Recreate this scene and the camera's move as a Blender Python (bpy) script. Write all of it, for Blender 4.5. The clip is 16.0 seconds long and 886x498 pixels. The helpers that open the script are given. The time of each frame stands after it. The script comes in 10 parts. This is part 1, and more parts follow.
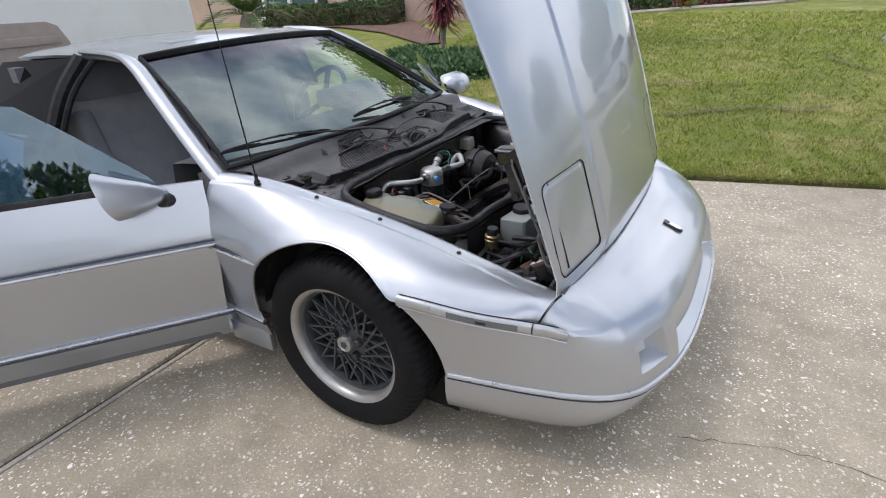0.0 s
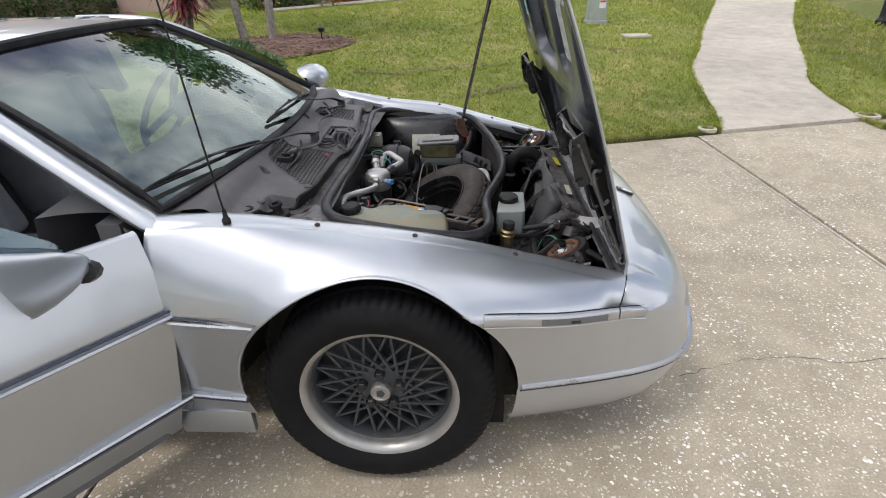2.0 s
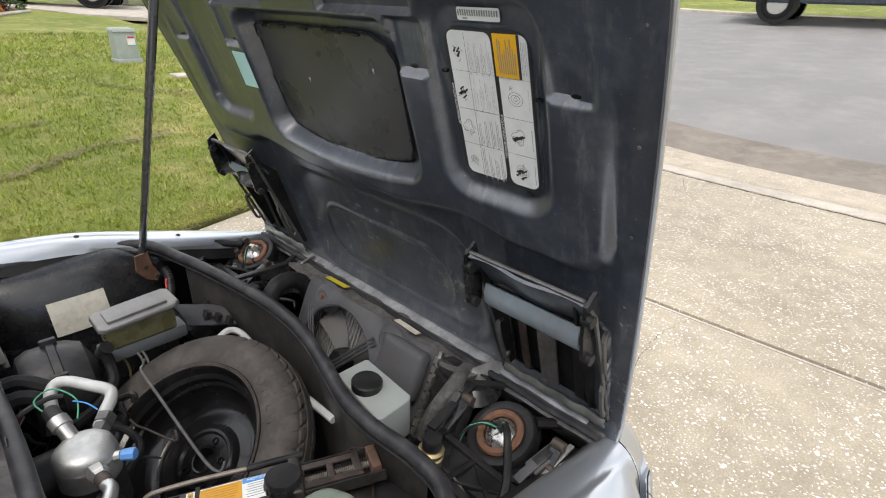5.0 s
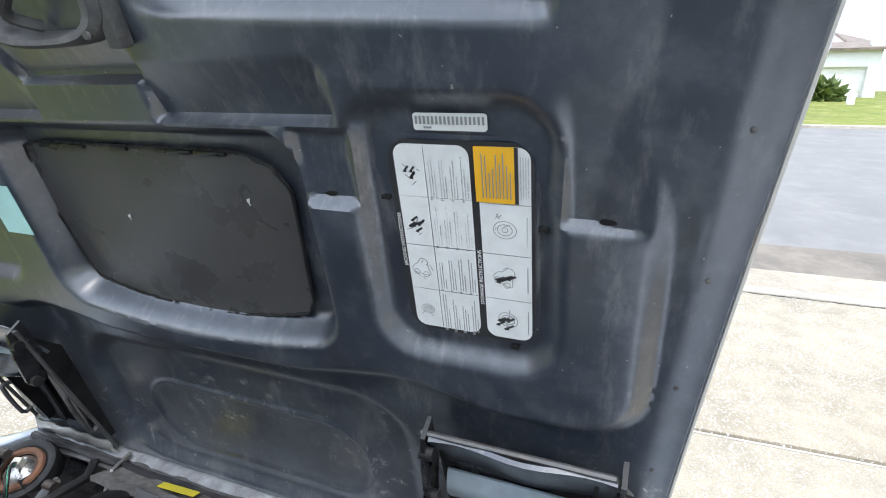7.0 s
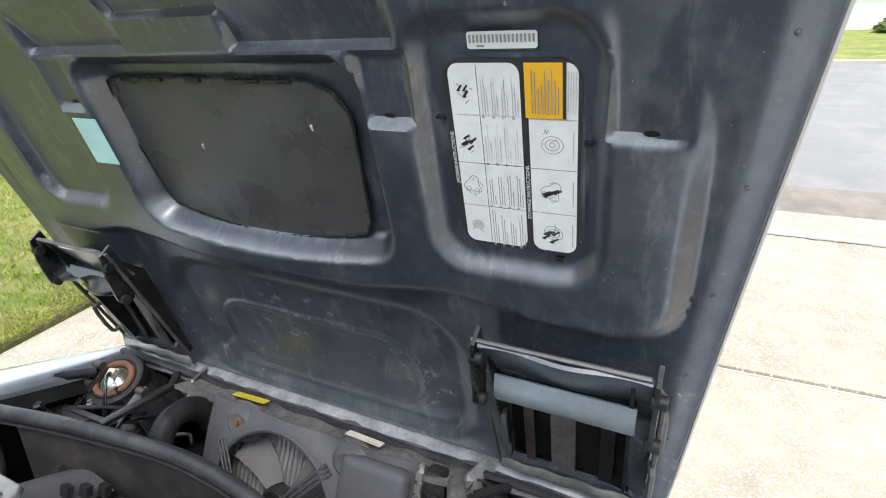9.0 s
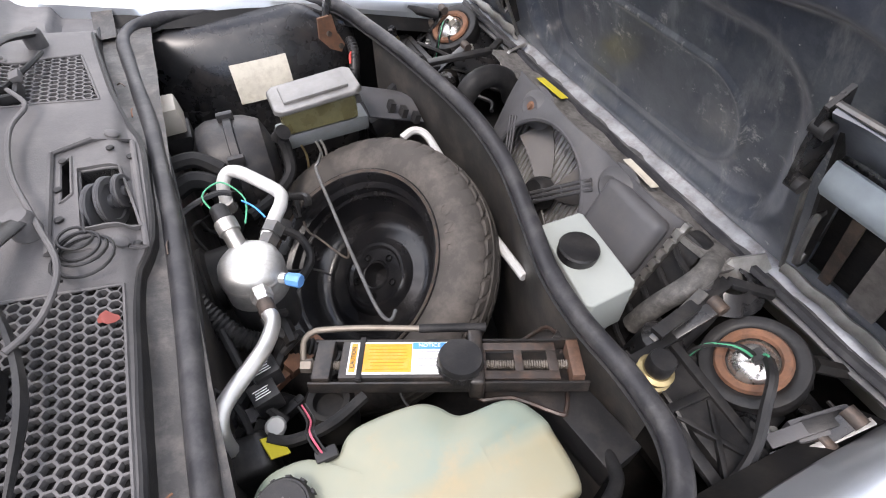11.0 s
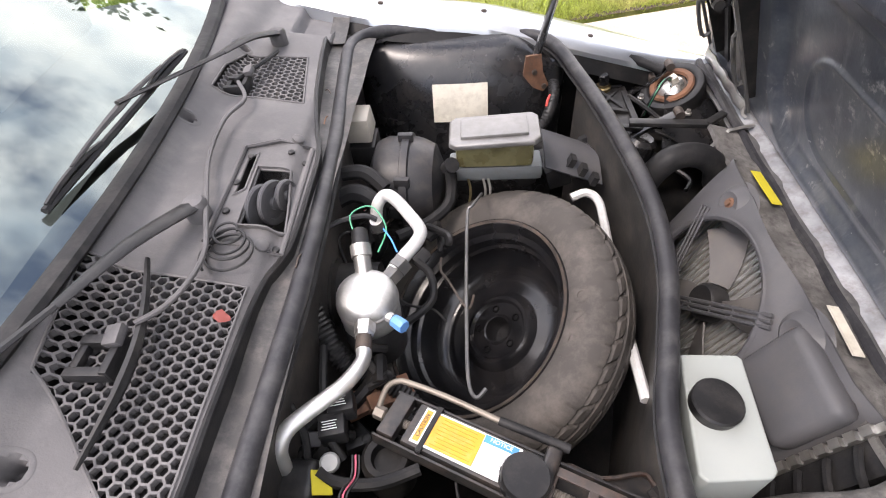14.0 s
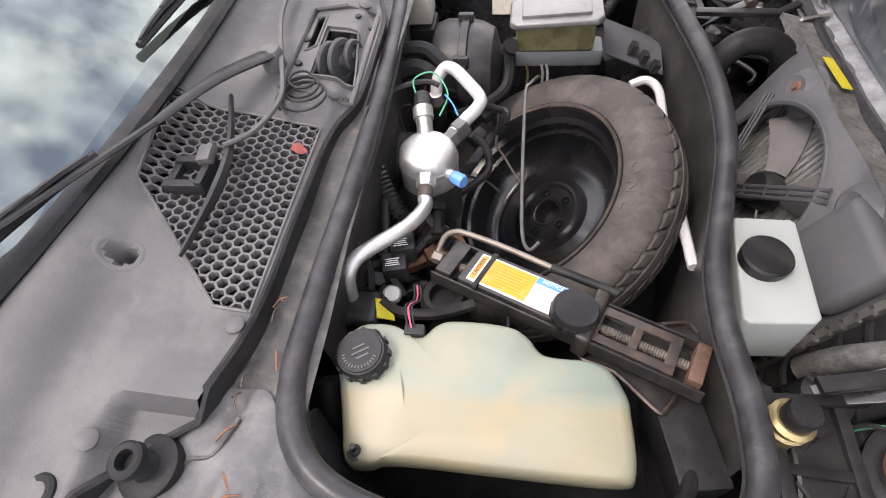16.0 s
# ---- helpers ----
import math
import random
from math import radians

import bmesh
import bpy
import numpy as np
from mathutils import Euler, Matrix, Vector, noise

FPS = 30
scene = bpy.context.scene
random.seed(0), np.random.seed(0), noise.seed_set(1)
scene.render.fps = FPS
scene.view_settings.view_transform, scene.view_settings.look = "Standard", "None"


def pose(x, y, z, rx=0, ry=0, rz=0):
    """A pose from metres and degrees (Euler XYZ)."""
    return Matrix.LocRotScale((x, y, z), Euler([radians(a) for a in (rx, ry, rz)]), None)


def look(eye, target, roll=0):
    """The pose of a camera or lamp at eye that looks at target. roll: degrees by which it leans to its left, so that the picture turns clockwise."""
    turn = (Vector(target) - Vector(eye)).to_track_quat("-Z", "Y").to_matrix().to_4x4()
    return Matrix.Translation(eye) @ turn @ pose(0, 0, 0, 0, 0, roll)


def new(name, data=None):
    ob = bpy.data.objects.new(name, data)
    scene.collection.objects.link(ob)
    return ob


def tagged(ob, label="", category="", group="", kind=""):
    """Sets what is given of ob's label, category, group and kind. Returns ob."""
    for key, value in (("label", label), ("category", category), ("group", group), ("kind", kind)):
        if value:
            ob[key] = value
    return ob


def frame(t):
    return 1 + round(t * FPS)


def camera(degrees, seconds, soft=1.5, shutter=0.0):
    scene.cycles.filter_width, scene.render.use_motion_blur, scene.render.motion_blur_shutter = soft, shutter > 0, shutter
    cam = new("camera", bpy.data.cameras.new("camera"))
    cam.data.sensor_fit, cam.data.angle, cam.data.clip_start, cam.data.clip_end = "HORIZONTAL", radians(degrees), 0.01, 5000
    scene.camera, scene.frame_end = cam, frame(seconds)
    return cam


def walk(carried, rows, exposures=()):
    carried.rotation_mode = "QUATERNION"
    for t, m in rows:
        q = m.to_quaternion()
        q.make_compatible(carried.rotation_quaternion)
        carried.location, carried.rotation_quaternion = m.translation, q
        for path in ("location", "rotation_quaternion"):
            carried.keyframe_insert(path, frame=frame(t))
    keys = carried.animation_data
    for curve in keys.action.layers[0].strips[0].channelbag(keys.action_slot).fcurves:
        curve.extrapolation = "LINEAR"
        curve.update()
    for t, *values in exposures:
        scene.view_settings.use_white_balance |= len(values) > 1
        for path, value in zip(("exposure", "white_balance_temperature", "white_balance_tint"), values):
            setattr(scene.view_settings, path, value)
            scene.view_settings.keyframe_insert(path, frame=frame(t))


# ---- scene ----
cam = camera(80.7, 16.0, soft=1.05)
PATH = [
    (0, (0.988, -1.79, 1.309), (0.056, -0.266, 0.409), -2.8),
    (0.5, (0.768, -1.81, 1.288), (0.036, -0.201, 0.354), -2.3),
    (1, (0.568, -1.828, 1.286), (0.046, -0.148, 0.335), -1.8),
    (1.5, (0.385, -1.87, 1.293), (0.085, -0.141, 0.334), -1.4),
    (2, (0.229, -1.829, 1.295), (0.139, -0.075, 0.338), -1.6),
    (2.5, (0.085, -1.662, 1.296), (0.233, 0.085, 0.334), -1.5),
    (3, (-0.041, -1.529, 1.287), (0.345, 0.187, 0.334), -1.4),
    (3.5, (-0.176, -1.401, 1.308), (0.451, 0.25, 0.369), -1.0),
    (4, (-0.206, -1.247, 1.317), (0.645, 0.312, 0.398), -0.6),
    (4.5, (-0.171, -1.058, 1.323), (0.917, 0.361, 0.426), 0.6),
    (5, (-0.136, -0.926, 1.325), (1.17, 0.319, 0.463), 2.0),
    (5.2, (-0.122, -0.861, 1.325), (1.264, 0.31, 0.483), 2.6),
    (7.3, (-0.041, -0.609, 1.309), (1.79, 0.056, 0.854), 0.5),
    (7.5, (-0.042, -0.606, 1.305), (1.794, 0.056, 0.87), 0.2),
    (8, (-0.055, -0.613, 1.331), (1.78, 0.079, 0.939), -0.2),
    (8.5, (-0.076, -0.621, 1.336), (1.711, 0.122, 0.831), -0.4),
    (9, (-0.098, -0.628, 1.291), (1.597, 0.186, 0.611), -0.3),
    (9.5, (-0.116, -0.632, 1.265), (1.42, 0.288, 0.374), 0.3),
    (10, (-0.112, -0.634, 1.241), (1.149, 0.422, 0.104), 0.8),
    (10.2, (-0.1, -0.629, 1.237), (1.021, 0.473, 0.0), 0.8),
    (12.3, (0.065, -0.629, 1.195), (-0.037, 0.494, -0.457), -6.5),
    (12.5, (0.066, -0.616, 1.197), (-0.06, 0.518, -0.446), -6.6),
    (13, (0.068, -0.588, 1.212), (-0.08, 0.616, -0.379), -6.2),
    (13.5, (0.075, -0.562, 1.23), (-0.073, 0.724, -0.294), -5.9),
    (14, (0.078, -0.546, 1.246), (-0.058, 0.791, -0.234), -5.5),
    (14.5, (0.082, -0.548, 1.26), (-0.053, 0.798, -0.213), -5.5),
    (15, (0.08, -0.577, 1.241), (-0.075, 0.721, -0.273), -6.0),
    (15.5, (0.069, -0.616, 1.22), (-0.123, 0.608, -0.35), -6.9),
    (16, (0.048, -0.671, 1.192), (-0.219, 0.502, -0.406), -8.2),
]
walk(cam, [(t, look(eye, target, roll)) for t, eye, target, roll in PATH],
     [(0, 0.13, 6450, 15), (1.5, 0.15, 6700, 14), (3.5, 0.25, 6980, 12), (4.5, 0.37, 7180, 12), (5, 0.55, 6980, 12), (7.5, 1.08, 6100, 9), (8.5, 1.14, 6320, 10), (9.5, 1.18, 6700, 10), (10, 1.32, 6720, 12), (12.5, 1.72, 7120, 20), (14.5, 1.68, 7130, 19), (16, 1.60, 7130, 20)])

# ---- light ----
SUN_EL, SUN_AZ = 62.0, 215.0
world = bpy.data.worlds.new("sky")
scene.world = world
world.use_nodes = True
wt = world.node_tree
wt.nodes.clear()
w_out = wt.nodes.new("ShaderNodeOutputWorld")
w_bg = wt.nodes.new("ShaderNodeBackground")
w_sky = wt.nodes.new("ShaderNodeTexSky")
w_sky.sky_type = "NISHITA"
w_sky.sun_disc = False
w_sky.sun_elevation = radians(SUN_EL)
w_sky.sun_rotation = radians(90 - SUN_AZ)
w_sky.air_density, w_sky.dust_density, w_sky.ozone_density = 1.0, 2.0, 1.0
w_co = wt.nodes.new("ShaderNodeTexCoord")
w_map = wt.nodes.new("ShaderNodeMapping")
w_map.inputs["Scale"].default_value = (1.0, 1.0, 1.25)
w_noise = wt.nodes.new("ShaderNodeTexNoise")
w_noise.inputs["Scale"].default_value = 2.0
w_noise.inputs["Detail"].default_value = 7.0
w_noise.inputs["Roughness"].default_value = 0.56
w_ramp = wt.nodes.new("ShaderNodeValToRGB")
w_ramp.color_ramp.elements[0].position, w_ramp.color_ramp.elements[1].position = 0.425, 0.535
w_noise2 = wt.nodes.new("ShaderNodeTexNoise")
w_noise2.inputs["Scale"].default_value = 5.0
w_noise2.inputs["Detail"].default_value = 5.0
w_cloud = wt.nodes.new("ShaderNodeValToRGB")
w_cloud.color_ramp.elements[0].position, w_cloud.color_ramp.elements[1].position = 0.32, 0.66
w_cloud.color_ramp.elements[0].color, w_cloud.color_ramp.elements[1].color = (4.6, 5.6, 7.0, 1), (13.6, 13.9, 14.2, 1)
w_mix = wt.nodes.new("ShaderNodeMix")
w_mix.data_type = "RGBA"
wt.links.new(w_co.outputs["Generated"], w_map.inputs["Vector"])
wt.links.new(w_map.outputs["Vector"], w_noise.inputs["Vector"])
wt.links.new(w_map.outputs["Vector"], w_noise2.inputs["Vector"])
wt.links.new(w_noise.outputs["Fac"], w_ramp.inputs["Fac"])
wt.links.new(w_noise2.outputs["Fac"], w_cloud.inputs["Fac"])
wt.links.new(w_ramp.outputs["Color"], w_mix.inputs["Factor"])
wt.links.new(w_sky.outputs["Color"], w_mix.inputs["A"])
wt.links.new(w_cloud.outputs["Color"], w_mix.inputs["B"])
wt.links.new(w_mix.outputs["Result"], w_bg.inputs["Color"])
wt.links.new(w_bg.outputs["Background"], w_out.inputs["Surface"])
w_bg.inputs["Strength"].default_value = 0.14
sun = new("sun", bpy.data.lights.new("sun", "SUN"))
sun.data.energy, sun.data.angle, sun.data.color = 0.9, radians(14), (1.0, 0.97, 0.93)
sun.matrix_world = look((30 * math.cos(radians(SUN_AZ)) * math.cos(radians(SUN_EL)), 30 * math.sin(radians(SUN_AZ)) * math.cos(radians(SUN_EL)),
                         30 * math.sin(radians(SUN_EL))), (0, 0, 0))


# ---- materials ----
def nodes_of(name):
    m = bpy.data.materials.new(name)
    m.use_nodes = True
    t = m.node_tree
    return m, t, t.nodes["Principled BSDF"]


def noise_node(t, scale, detail=4.0, rough=0.55, coord="Object", stretch=None):
    co = t.nodes.new("ShaderNodeTexCoord")
    n = t.nodes.new("ShaderNodeTexNoise")
    n.inputs["Scale"].default_value, n.inputs["Detail"].default_value, n.inputs["Roughness"].default_value = scale, detail, rough
    if stretch:
        mp = t.nodes.new("ShaderNodeMapping")
        mp.inputs["Scale"].default_value = stretch
        t.links.new(co.outputs[coord], mp.inputs["Vector"])
        t.links.new(mp.outputs["Vector"], n.inputs["Vector"])
    else:
        t.links.new(co.outputs[coord], n.inputs["Vector"])
    return n


def ramp(t, fac, lo, hi, c0, c1):
    r = t.nodes.new("ShaderNodeValToRGB")
    r.color_ramp.elements[0].position, r.color_ramp.elements[1].position = lo, hi
    r.color_ramp.elements[0].color, r.color_ramp.elements[1].color = (*c0, 1), (*c1, 1)
    t.links.new(fac, r.inputs["Fac"])
    return r.outputs["Color"]


def mixc(t, fac, a, b, mode="MIX"):
    m = t.nodes.new("ShaderNodeMix")
    m.data_type, m.blend_type = "RGBA", mode
    for s, v in (("Factor", fac), ("A", a), ("B", b)):
        if isinstance(v, (int, float)):
            m.inputs[s].default_value = v
        elif isinstance(v, tuple):
            m.inputs[s].default_value = (*v, 1)
        else:
            t.links.new(v, m.inputs[s])
    return m.outputs["Result"]


def bump(t, b, height, strength, dist=0.002):
    n = t.nodes.new("ShaderNodeBump")
    n.inputs["Strength"].default_value, n.inputs["Distance"].default_value = strength, dist
    t.links.new(height, n.inputs["Height"])
    t.links.new(n.outputs["Normal"], b.inputs["Normal"])


def surface(name, c, rough=0.5, metal=0.0, var=0.18, scale=9.0, fine=160.0, bumpy=0.15, dirt=None, dirt_amount=0.0, coat=0.0, spread=0.12, spec=0.5):
    """A worn surface: large and fine variation of tone and gloss, fine relief, and dirt in patches."""
    m, t, b = nodes_of(name)
    big, small = noise_node(t, scale, 5), noise_node(t, fine, 3)
    lo, hi = tuple(max(0, v * (1 - var)) for v in c), tuple(min(1, v * (1 + var)) for v in c)
    col = ramp(t, big.outputs["Fac"], 0.3, 0.7, lo, hi)
    if dirt:
        d = noise_node(t, scale * 1.9, 7, 0.7)
        fac = ramp(t, d.outputs["Fac"], 0.46, 0.68, (0, 0, 0), (dirt_amount,) * 3)
        col = mixc(t, fac, col, dirt)
    t.links.new(col, b.inputs["Base Color"])
    rr = ramp(t, big.outputs["Fac"], 0.3, 0.7, (max(0.02, rough - spread),) * 3, (min(1, rough + spread),) * 3)
    t.links.new(rr, b.inputs["Roughness"])
    b.inputs["Metallic"].default_value = metal
    b.inputs["Coat Weight"].default_value = coat
    b.inputs["Coat Roughness"].default_value = 0.06
    b.inputs["Specular IOR Level"].default_value = spec
    if bumpy:
        bump(t, b, small.outputs["Fac"], bumpy, 0.001)
    return m


def paint(name, c, rough=0.37, metal=0.80):
    m, t, b = nodes_of(name)
    flake, big = noise_node(t, 1400, 2), noise_node(t, 2.4, 4)
    col = ramp(t, flake.outputs["Fac"], 0.3, 0.7, tuple(v * 0.9 for v in c), tuple(min(1, v * 1.06) for v in c))
    dust = noise_node(t, 14, 6, 0.65)
    col = mixc(t, ramp(t, dust.outputs["Fac"], 0.5, 0.8, (0, 0, 0), (0.16,) * 3), col, (0.42, 0.39, 0.35))
    t.links.new(col, b.inputs["Base Color"])
    b.inputs["Metallic"].default_value = metal
    t.links.new(ramp(t, big.outputs["Fac"], 0.3, 0.7, (rough - 0.05,) * 3, (rough + 0.06,) * 3), b.inputs["Roughness"])
    b.inputs["Coat Weight"].default_value, b.inputs["Coat Roughness"].default_value = 0.9, 0.04
    b.inputs["Coat IOR"].default_value = 1.55
    bump(t, b, flake.outputs["Fac"], 0.04, 0.0005)
    return m


def scuffed(name, c, rough):
    """Black enamel with dusty clouds, rubbed patches and fine pale scratches."""
    m, t, b = nodes_of(name)
    big, mid = noise_node(t, 5, 5, 0.6), noise_node(t, 22, 6, 0.7)
    col = ramp(t, big.outputs["Fac"], 0.3, 0.7, tuple(v * 0.7 for v in c), tuple(v * 1.35 for v in c))
    cloud = ramp(t, mid.outputs["Fac"], 0.47, 0.72, (0, 0, 0), (0.34,) * 3)
    col = mixc(t, cloud, col, (0.15, 0.16, 0.18))
    # the lower pan, rubbed by its fittings, carries the streaks and the thickest dust
    co, sep, pan = t.nodes.new("ShaderNodeTexCoord"), t.nodes.new("ShaderNodeSeparateXYZ"), t.nodes.new("ShaderNodeMapRange")
    t.links.new(co.outputs["Object"], sep.inputs["Vector"])
    pan.inputs["From Min"].default_value, pan.inputs["From Max"].default_value = 0.94, 0.87
    t.links.new(sep.outputs["Z"], pan.inputs["Value"])
    where = ramp(t, noise_node(t, 7, 3).outputs["Fac"], 0.46, 0.60, (0.04,) * 3, (1, 1, 1))
    where = mixc(t, 1.0, where, pan.outputs["Result"], "MULTIPLY")
    dusty = ramp(t, noise_node(t, 9, 6, 0.7).outputs["Fac"], 0.36, 0.66, (0, 0, 0), (0.55,) * 3)
    col = mixc(t, mixc(t, 1.0, dusty, pan.outputs["Result"], "MULTIPLY"), col, (0.115, 0.125, 0.130))
    streak = ramp(t, noise_node(t, 26, 5, 0.75, stretch=(4.0, 1.0, 0.22)).outputs["Fac"], 0.57, 0.68, (0, 0, 0), (0.85,) * 3)
    col = mixc(t, mixc(t, 1.0, where, streak, "MULTIPLY"), col, (0.34, 0.33, 0.32))
    rub = ramp(t, noise_node(t, 11, 6, 0.72, stretch=(1.0, 2.2, 0.7)).outputs["Fac"], 0.54, 0.70, (0, 0, 0), (0.45,) * 3)
    col = mixc(t, rub, col, (0.20, 0.20, 0.205))
    chip = ramp(t, noise_node(t, 70, 3, 0.6).outputs["Fac"], 0.70, 0.73, (0, 0, 0), (0.7,) * 3)
    col = mixc(t, mixc(t, 1.0, where, chip, "MULTIPLY"), col, (0.5, 0.49, 0.47))
    speck = ramp(t, noise_node(t, 150, 2, 0.5).outputs["Fac"], 0.755, 0.78, (0, 0, 0), (0.6,) * 3)
    col = mixc(t, speck, col, (0.42, 0.40, 0.37))
    t.links.new(col, b.inputs["Base Color"])
    t.links.new(ramp(t, mid.outputs["Fac"], 0.3, 0.7, (rough - 0.06,) * 3, (rough + 0.16,) * 3), b.inputs["Roughness"])
    b.inputs["Specular IOR Level"].default_value = 0.7
    b.inputs["Coat Weight"].default_value, b.inputs["Coat Roughness"].default_value = 1.0, 0.27
    b.inputs["Coat IOR"].default_value = 1.74
    bump(t, b, noise_node(t, 240, 3).outputs["Fac"], 0.16, 0.001)
    return m


def tank_plastic(name):
    """Aged translucent plastic: greener above the fluid line, straw-coloured below, with brown edges and stains."""
    m, t, b = nodes_of(name)
    co, sep = t.nodes.new("ShaderNodeTexCoord"), t.nodes.new("ShaderNodeSeparateXYZ")
    t.links.new(co.outputs["Object"], sep.inputs["Vector"])
    rng = t.nodes.new("ShaderNodeMapRange")
    rng.inputs["From Min"].default_value, rng.inputs["From Max"].default_value = -0.478, -0.462
    t.links.new(sep.outputs["Y"], rng.inputs["Value"])
    wash = ramp(t, noise_node(t, 9, 5, 0.6).outputs["Fac"], 0.35, 0.7, (0.235, 0.205, 0.128), (0.215, 0.210, 0.148))
    green = ramp(t, noise_node(t, 7, 4, 0.6).outputs["Fac"], 0.35, 0.68, (0.165, 0.205, 0.174), (0.228, 0.224, 0.162))
    col = mixc(t, rng.outputs["Result"], wash, green)
    stain = ramp(t, noise_node(t, 16, 6, 0.7).outputs["Fac"], 0.56, 0.74, (0, 0, 0), (0.5,) * 3)
    col = mixc(t, stain, col, (0.30, 0.22, 0.12))
    t.links.new(col, b.inputs["Base Color"])
    b.inputs["Roughness"].default_value = 0.42
    b.inputs["Subsurface Weight"].default_value = 0.0
    bump(t, b, noise_node(t, 60, 3).outputs["Fac"], 0.08, 0.001)
    return m


SILVER = paint("silver_paint", (0.495, 0.520, 0.552), 0.34)
STRIP = surface("bright_strip", (0.50, 0.505, 0.515), 0.33, 0.8, 0.06, bumpy=0.02)
STRIPE = surface("dark_stripe", (0.03, 0.035, 0.06), 0.4)
RUBBER = surface("black_rubber", (0.012, 0.012, 0.013), 0.58, var=0.3, scale=12, bumpy=0.3, dirt=(0.08, 0.075, 0.07), dirt_amount=0.25, spec=0.22)
TYRE = surface("tyre_rubber", (0.008, 0.008, 0.009), 0.7, var=0.3, scale=10, bumpy=0.25, dirt=(0.03, 0.028, 0.025), dirt_amount=0.2, spec=0.16)
SPARE = surface("dusty_tyre", (0.055, 0.050, 0.046), 0.8, var=0.25, scale=9, bumpy=0.45, dirt=(0.15, 0.13, 0.115), dirt_amount=0.45, spec=0.25)
SEAL = surface("seal_rubber", (0.026, 0.026, 0.029), 0.40, var=0.22, scale=11, bumpy=0.22, dirt=(0.16, 0.155, 0.15), dirt_amount=0.25, spec=0.26)
COWL = surface("weathered_plastic", (0.088, 0.085, 0.087), 0.48, var=0.22, scale=6, fine=420, bumpy=0.35, dirt=(0.19, 0.18, 0.175), dirt_amount=0.32, spec=0.22)
PLASTIC = surface("black_plastic", (0.014, 0.014, 0.015), 0.44, var=0.3, scale=14, fine=300, bumpy=0.25, dirt=(0.09, 0.082, 0.075), dirt_amount=0.22, spec=0.3)
GLOSSBLACK = surface("gloss_black", (0.012, 0.0125, 0.014), 0.26, var=0.3, scale=12, bumpy=0.06, dirt=(0.07, 0.06, 0.055), dirt_amount=0.28)
HOODBLACK = scuffed("hood_black", (0.024, 0.031, 0.047), 0.34)
LINER = surface("liner_black", (0.062, 0.059, 0.059), 0.30, 0.0, 0.25, 8, 260, 0.3, dirt=(0.1, 0.095, 0.09), dirt_amount=0.22)
BAYBLACK = surface("bay_black", (0.010, 0.010, 0.0105), 0.46, var=0.35, scale=9, bumpy=0.22, dirt=(0.06, 0.052, 0.044), dirt_amount=0.3, spec=0.2)
SHROUD = surface("shroud_plastic", (0.072, 0.072, 0.077), 0.46, var=0.2, scale=7, fine=300, bumpy=0.2, dirt=(0.12, 0.11, 0.10), dirt_amount=0.3, spec=0.25)
DULLMETAL = surface("dull_metal", (0.50, 0.49, 0.47), 0.42, 0.85, 0.22, 16, 220, 0.2, dirt=(0.2, 0.17, 0.13), dirt_amount=0.4)
ALU = surface("aluminium", (0.62, 0.62, 0.61), 0.46, 0.9, 0.1, 18, 240, 0.1, dirt=(0.45, 0.43, 0.40), dirt_amount=0.3)
CASTALU = surface("cast_aluminium", (0.17, 0.185, 0.19), 0.55, 0.5, 0.2, 20, 260, 0.35, dirt=(0.16, 0.14, 0.12), dirt_amount=0.5)
DARKSTEEL = surface("dark_steel", (0.12, 0.12, 0.12), 0.5, 0.6, 0.3, 26, 200, 0.2, dirt=(0.2, 0.17, 0.14), dirt_amount=0.4)
CHROME = surface("chrome", (0.85, 0.85, 0.86), 0.12, 1.0, 0.05, bumpy=0.0, spread=0.05)
RUST = surface("rust", (0.17, 0.082, 0.048), 0.85, 0.1, 0.4, 30, 300, 0.5, dirt=(0.07, 0.05, 0.04), dirt_amount=0.6)
BROWNMETAL = surface("brown_metal", (0.065, 0.054, 0.048), 0.6, 0.5, 0.35, 22, 260, 0.35, dirt=(0.2, 0.13, 0.09), dirt_amount=0.4)
WHEELGREY = surface("wheel_grey", (0.052, 0.058, 0.064), 0.45, 0.25, 0.2, 16, 200, 0.12, dirt=(0.15, 0.14, 0.13), dirt_amount=0.25)
LIP = surface("machined_lip", (0.40, 0.395, 0.38), 0.42, 0.75, 0.10, 24, 300, 0.1, dirt=(0.3, 0.27, 0.23), dirt_amount=0.3)
TANK = tank_plastic("yellowed_plastic")
BOTTLE = surface("milky_plastic", (0.30, 0.325, 0.312), 0.42, 0.0, 0.05, 6, 120, 0.05, dirt=(0.36, 0.37, 0.34), dirt_amount=0.22)
WHITEPIPE = surface("white_pipe", (0.52, 0.52, 0.51), 0.5, 0.2, 0.1, 18, 200, 0.1, dirt=(0.25, 0.24, 0.22), dirt_amount=0.3)
LABELWHITE = surface("label_white", (0.74, 0.75, 0.74), 0.45, 0.0, 0.05, 30, 200, 0.04, dirt=(0.5, 0.49, 0.46), dirt_amount=0.2)
OLDLABEL = surface("old_label", (0.58, 0.55, 0.47), 0.6, 0.0, 0.12, 30, 200, 0.1, dirt=(0.36, 0.32, 0.26), dirt_amount=0.5)
LABELYELLOW = surface("label_yellow", (0.80, 0.43, 0.02), 0.45, 0.0, 0.06, 30, 200, 0.04)
LATCHGREY = surface("web_grey", (0.13, 0.12, 0.115), 0.55, 0.2, 0.4, 24, 200, 0.3, dirt=(0.05, 0.045, 0.04), dirt_amount=0.6)
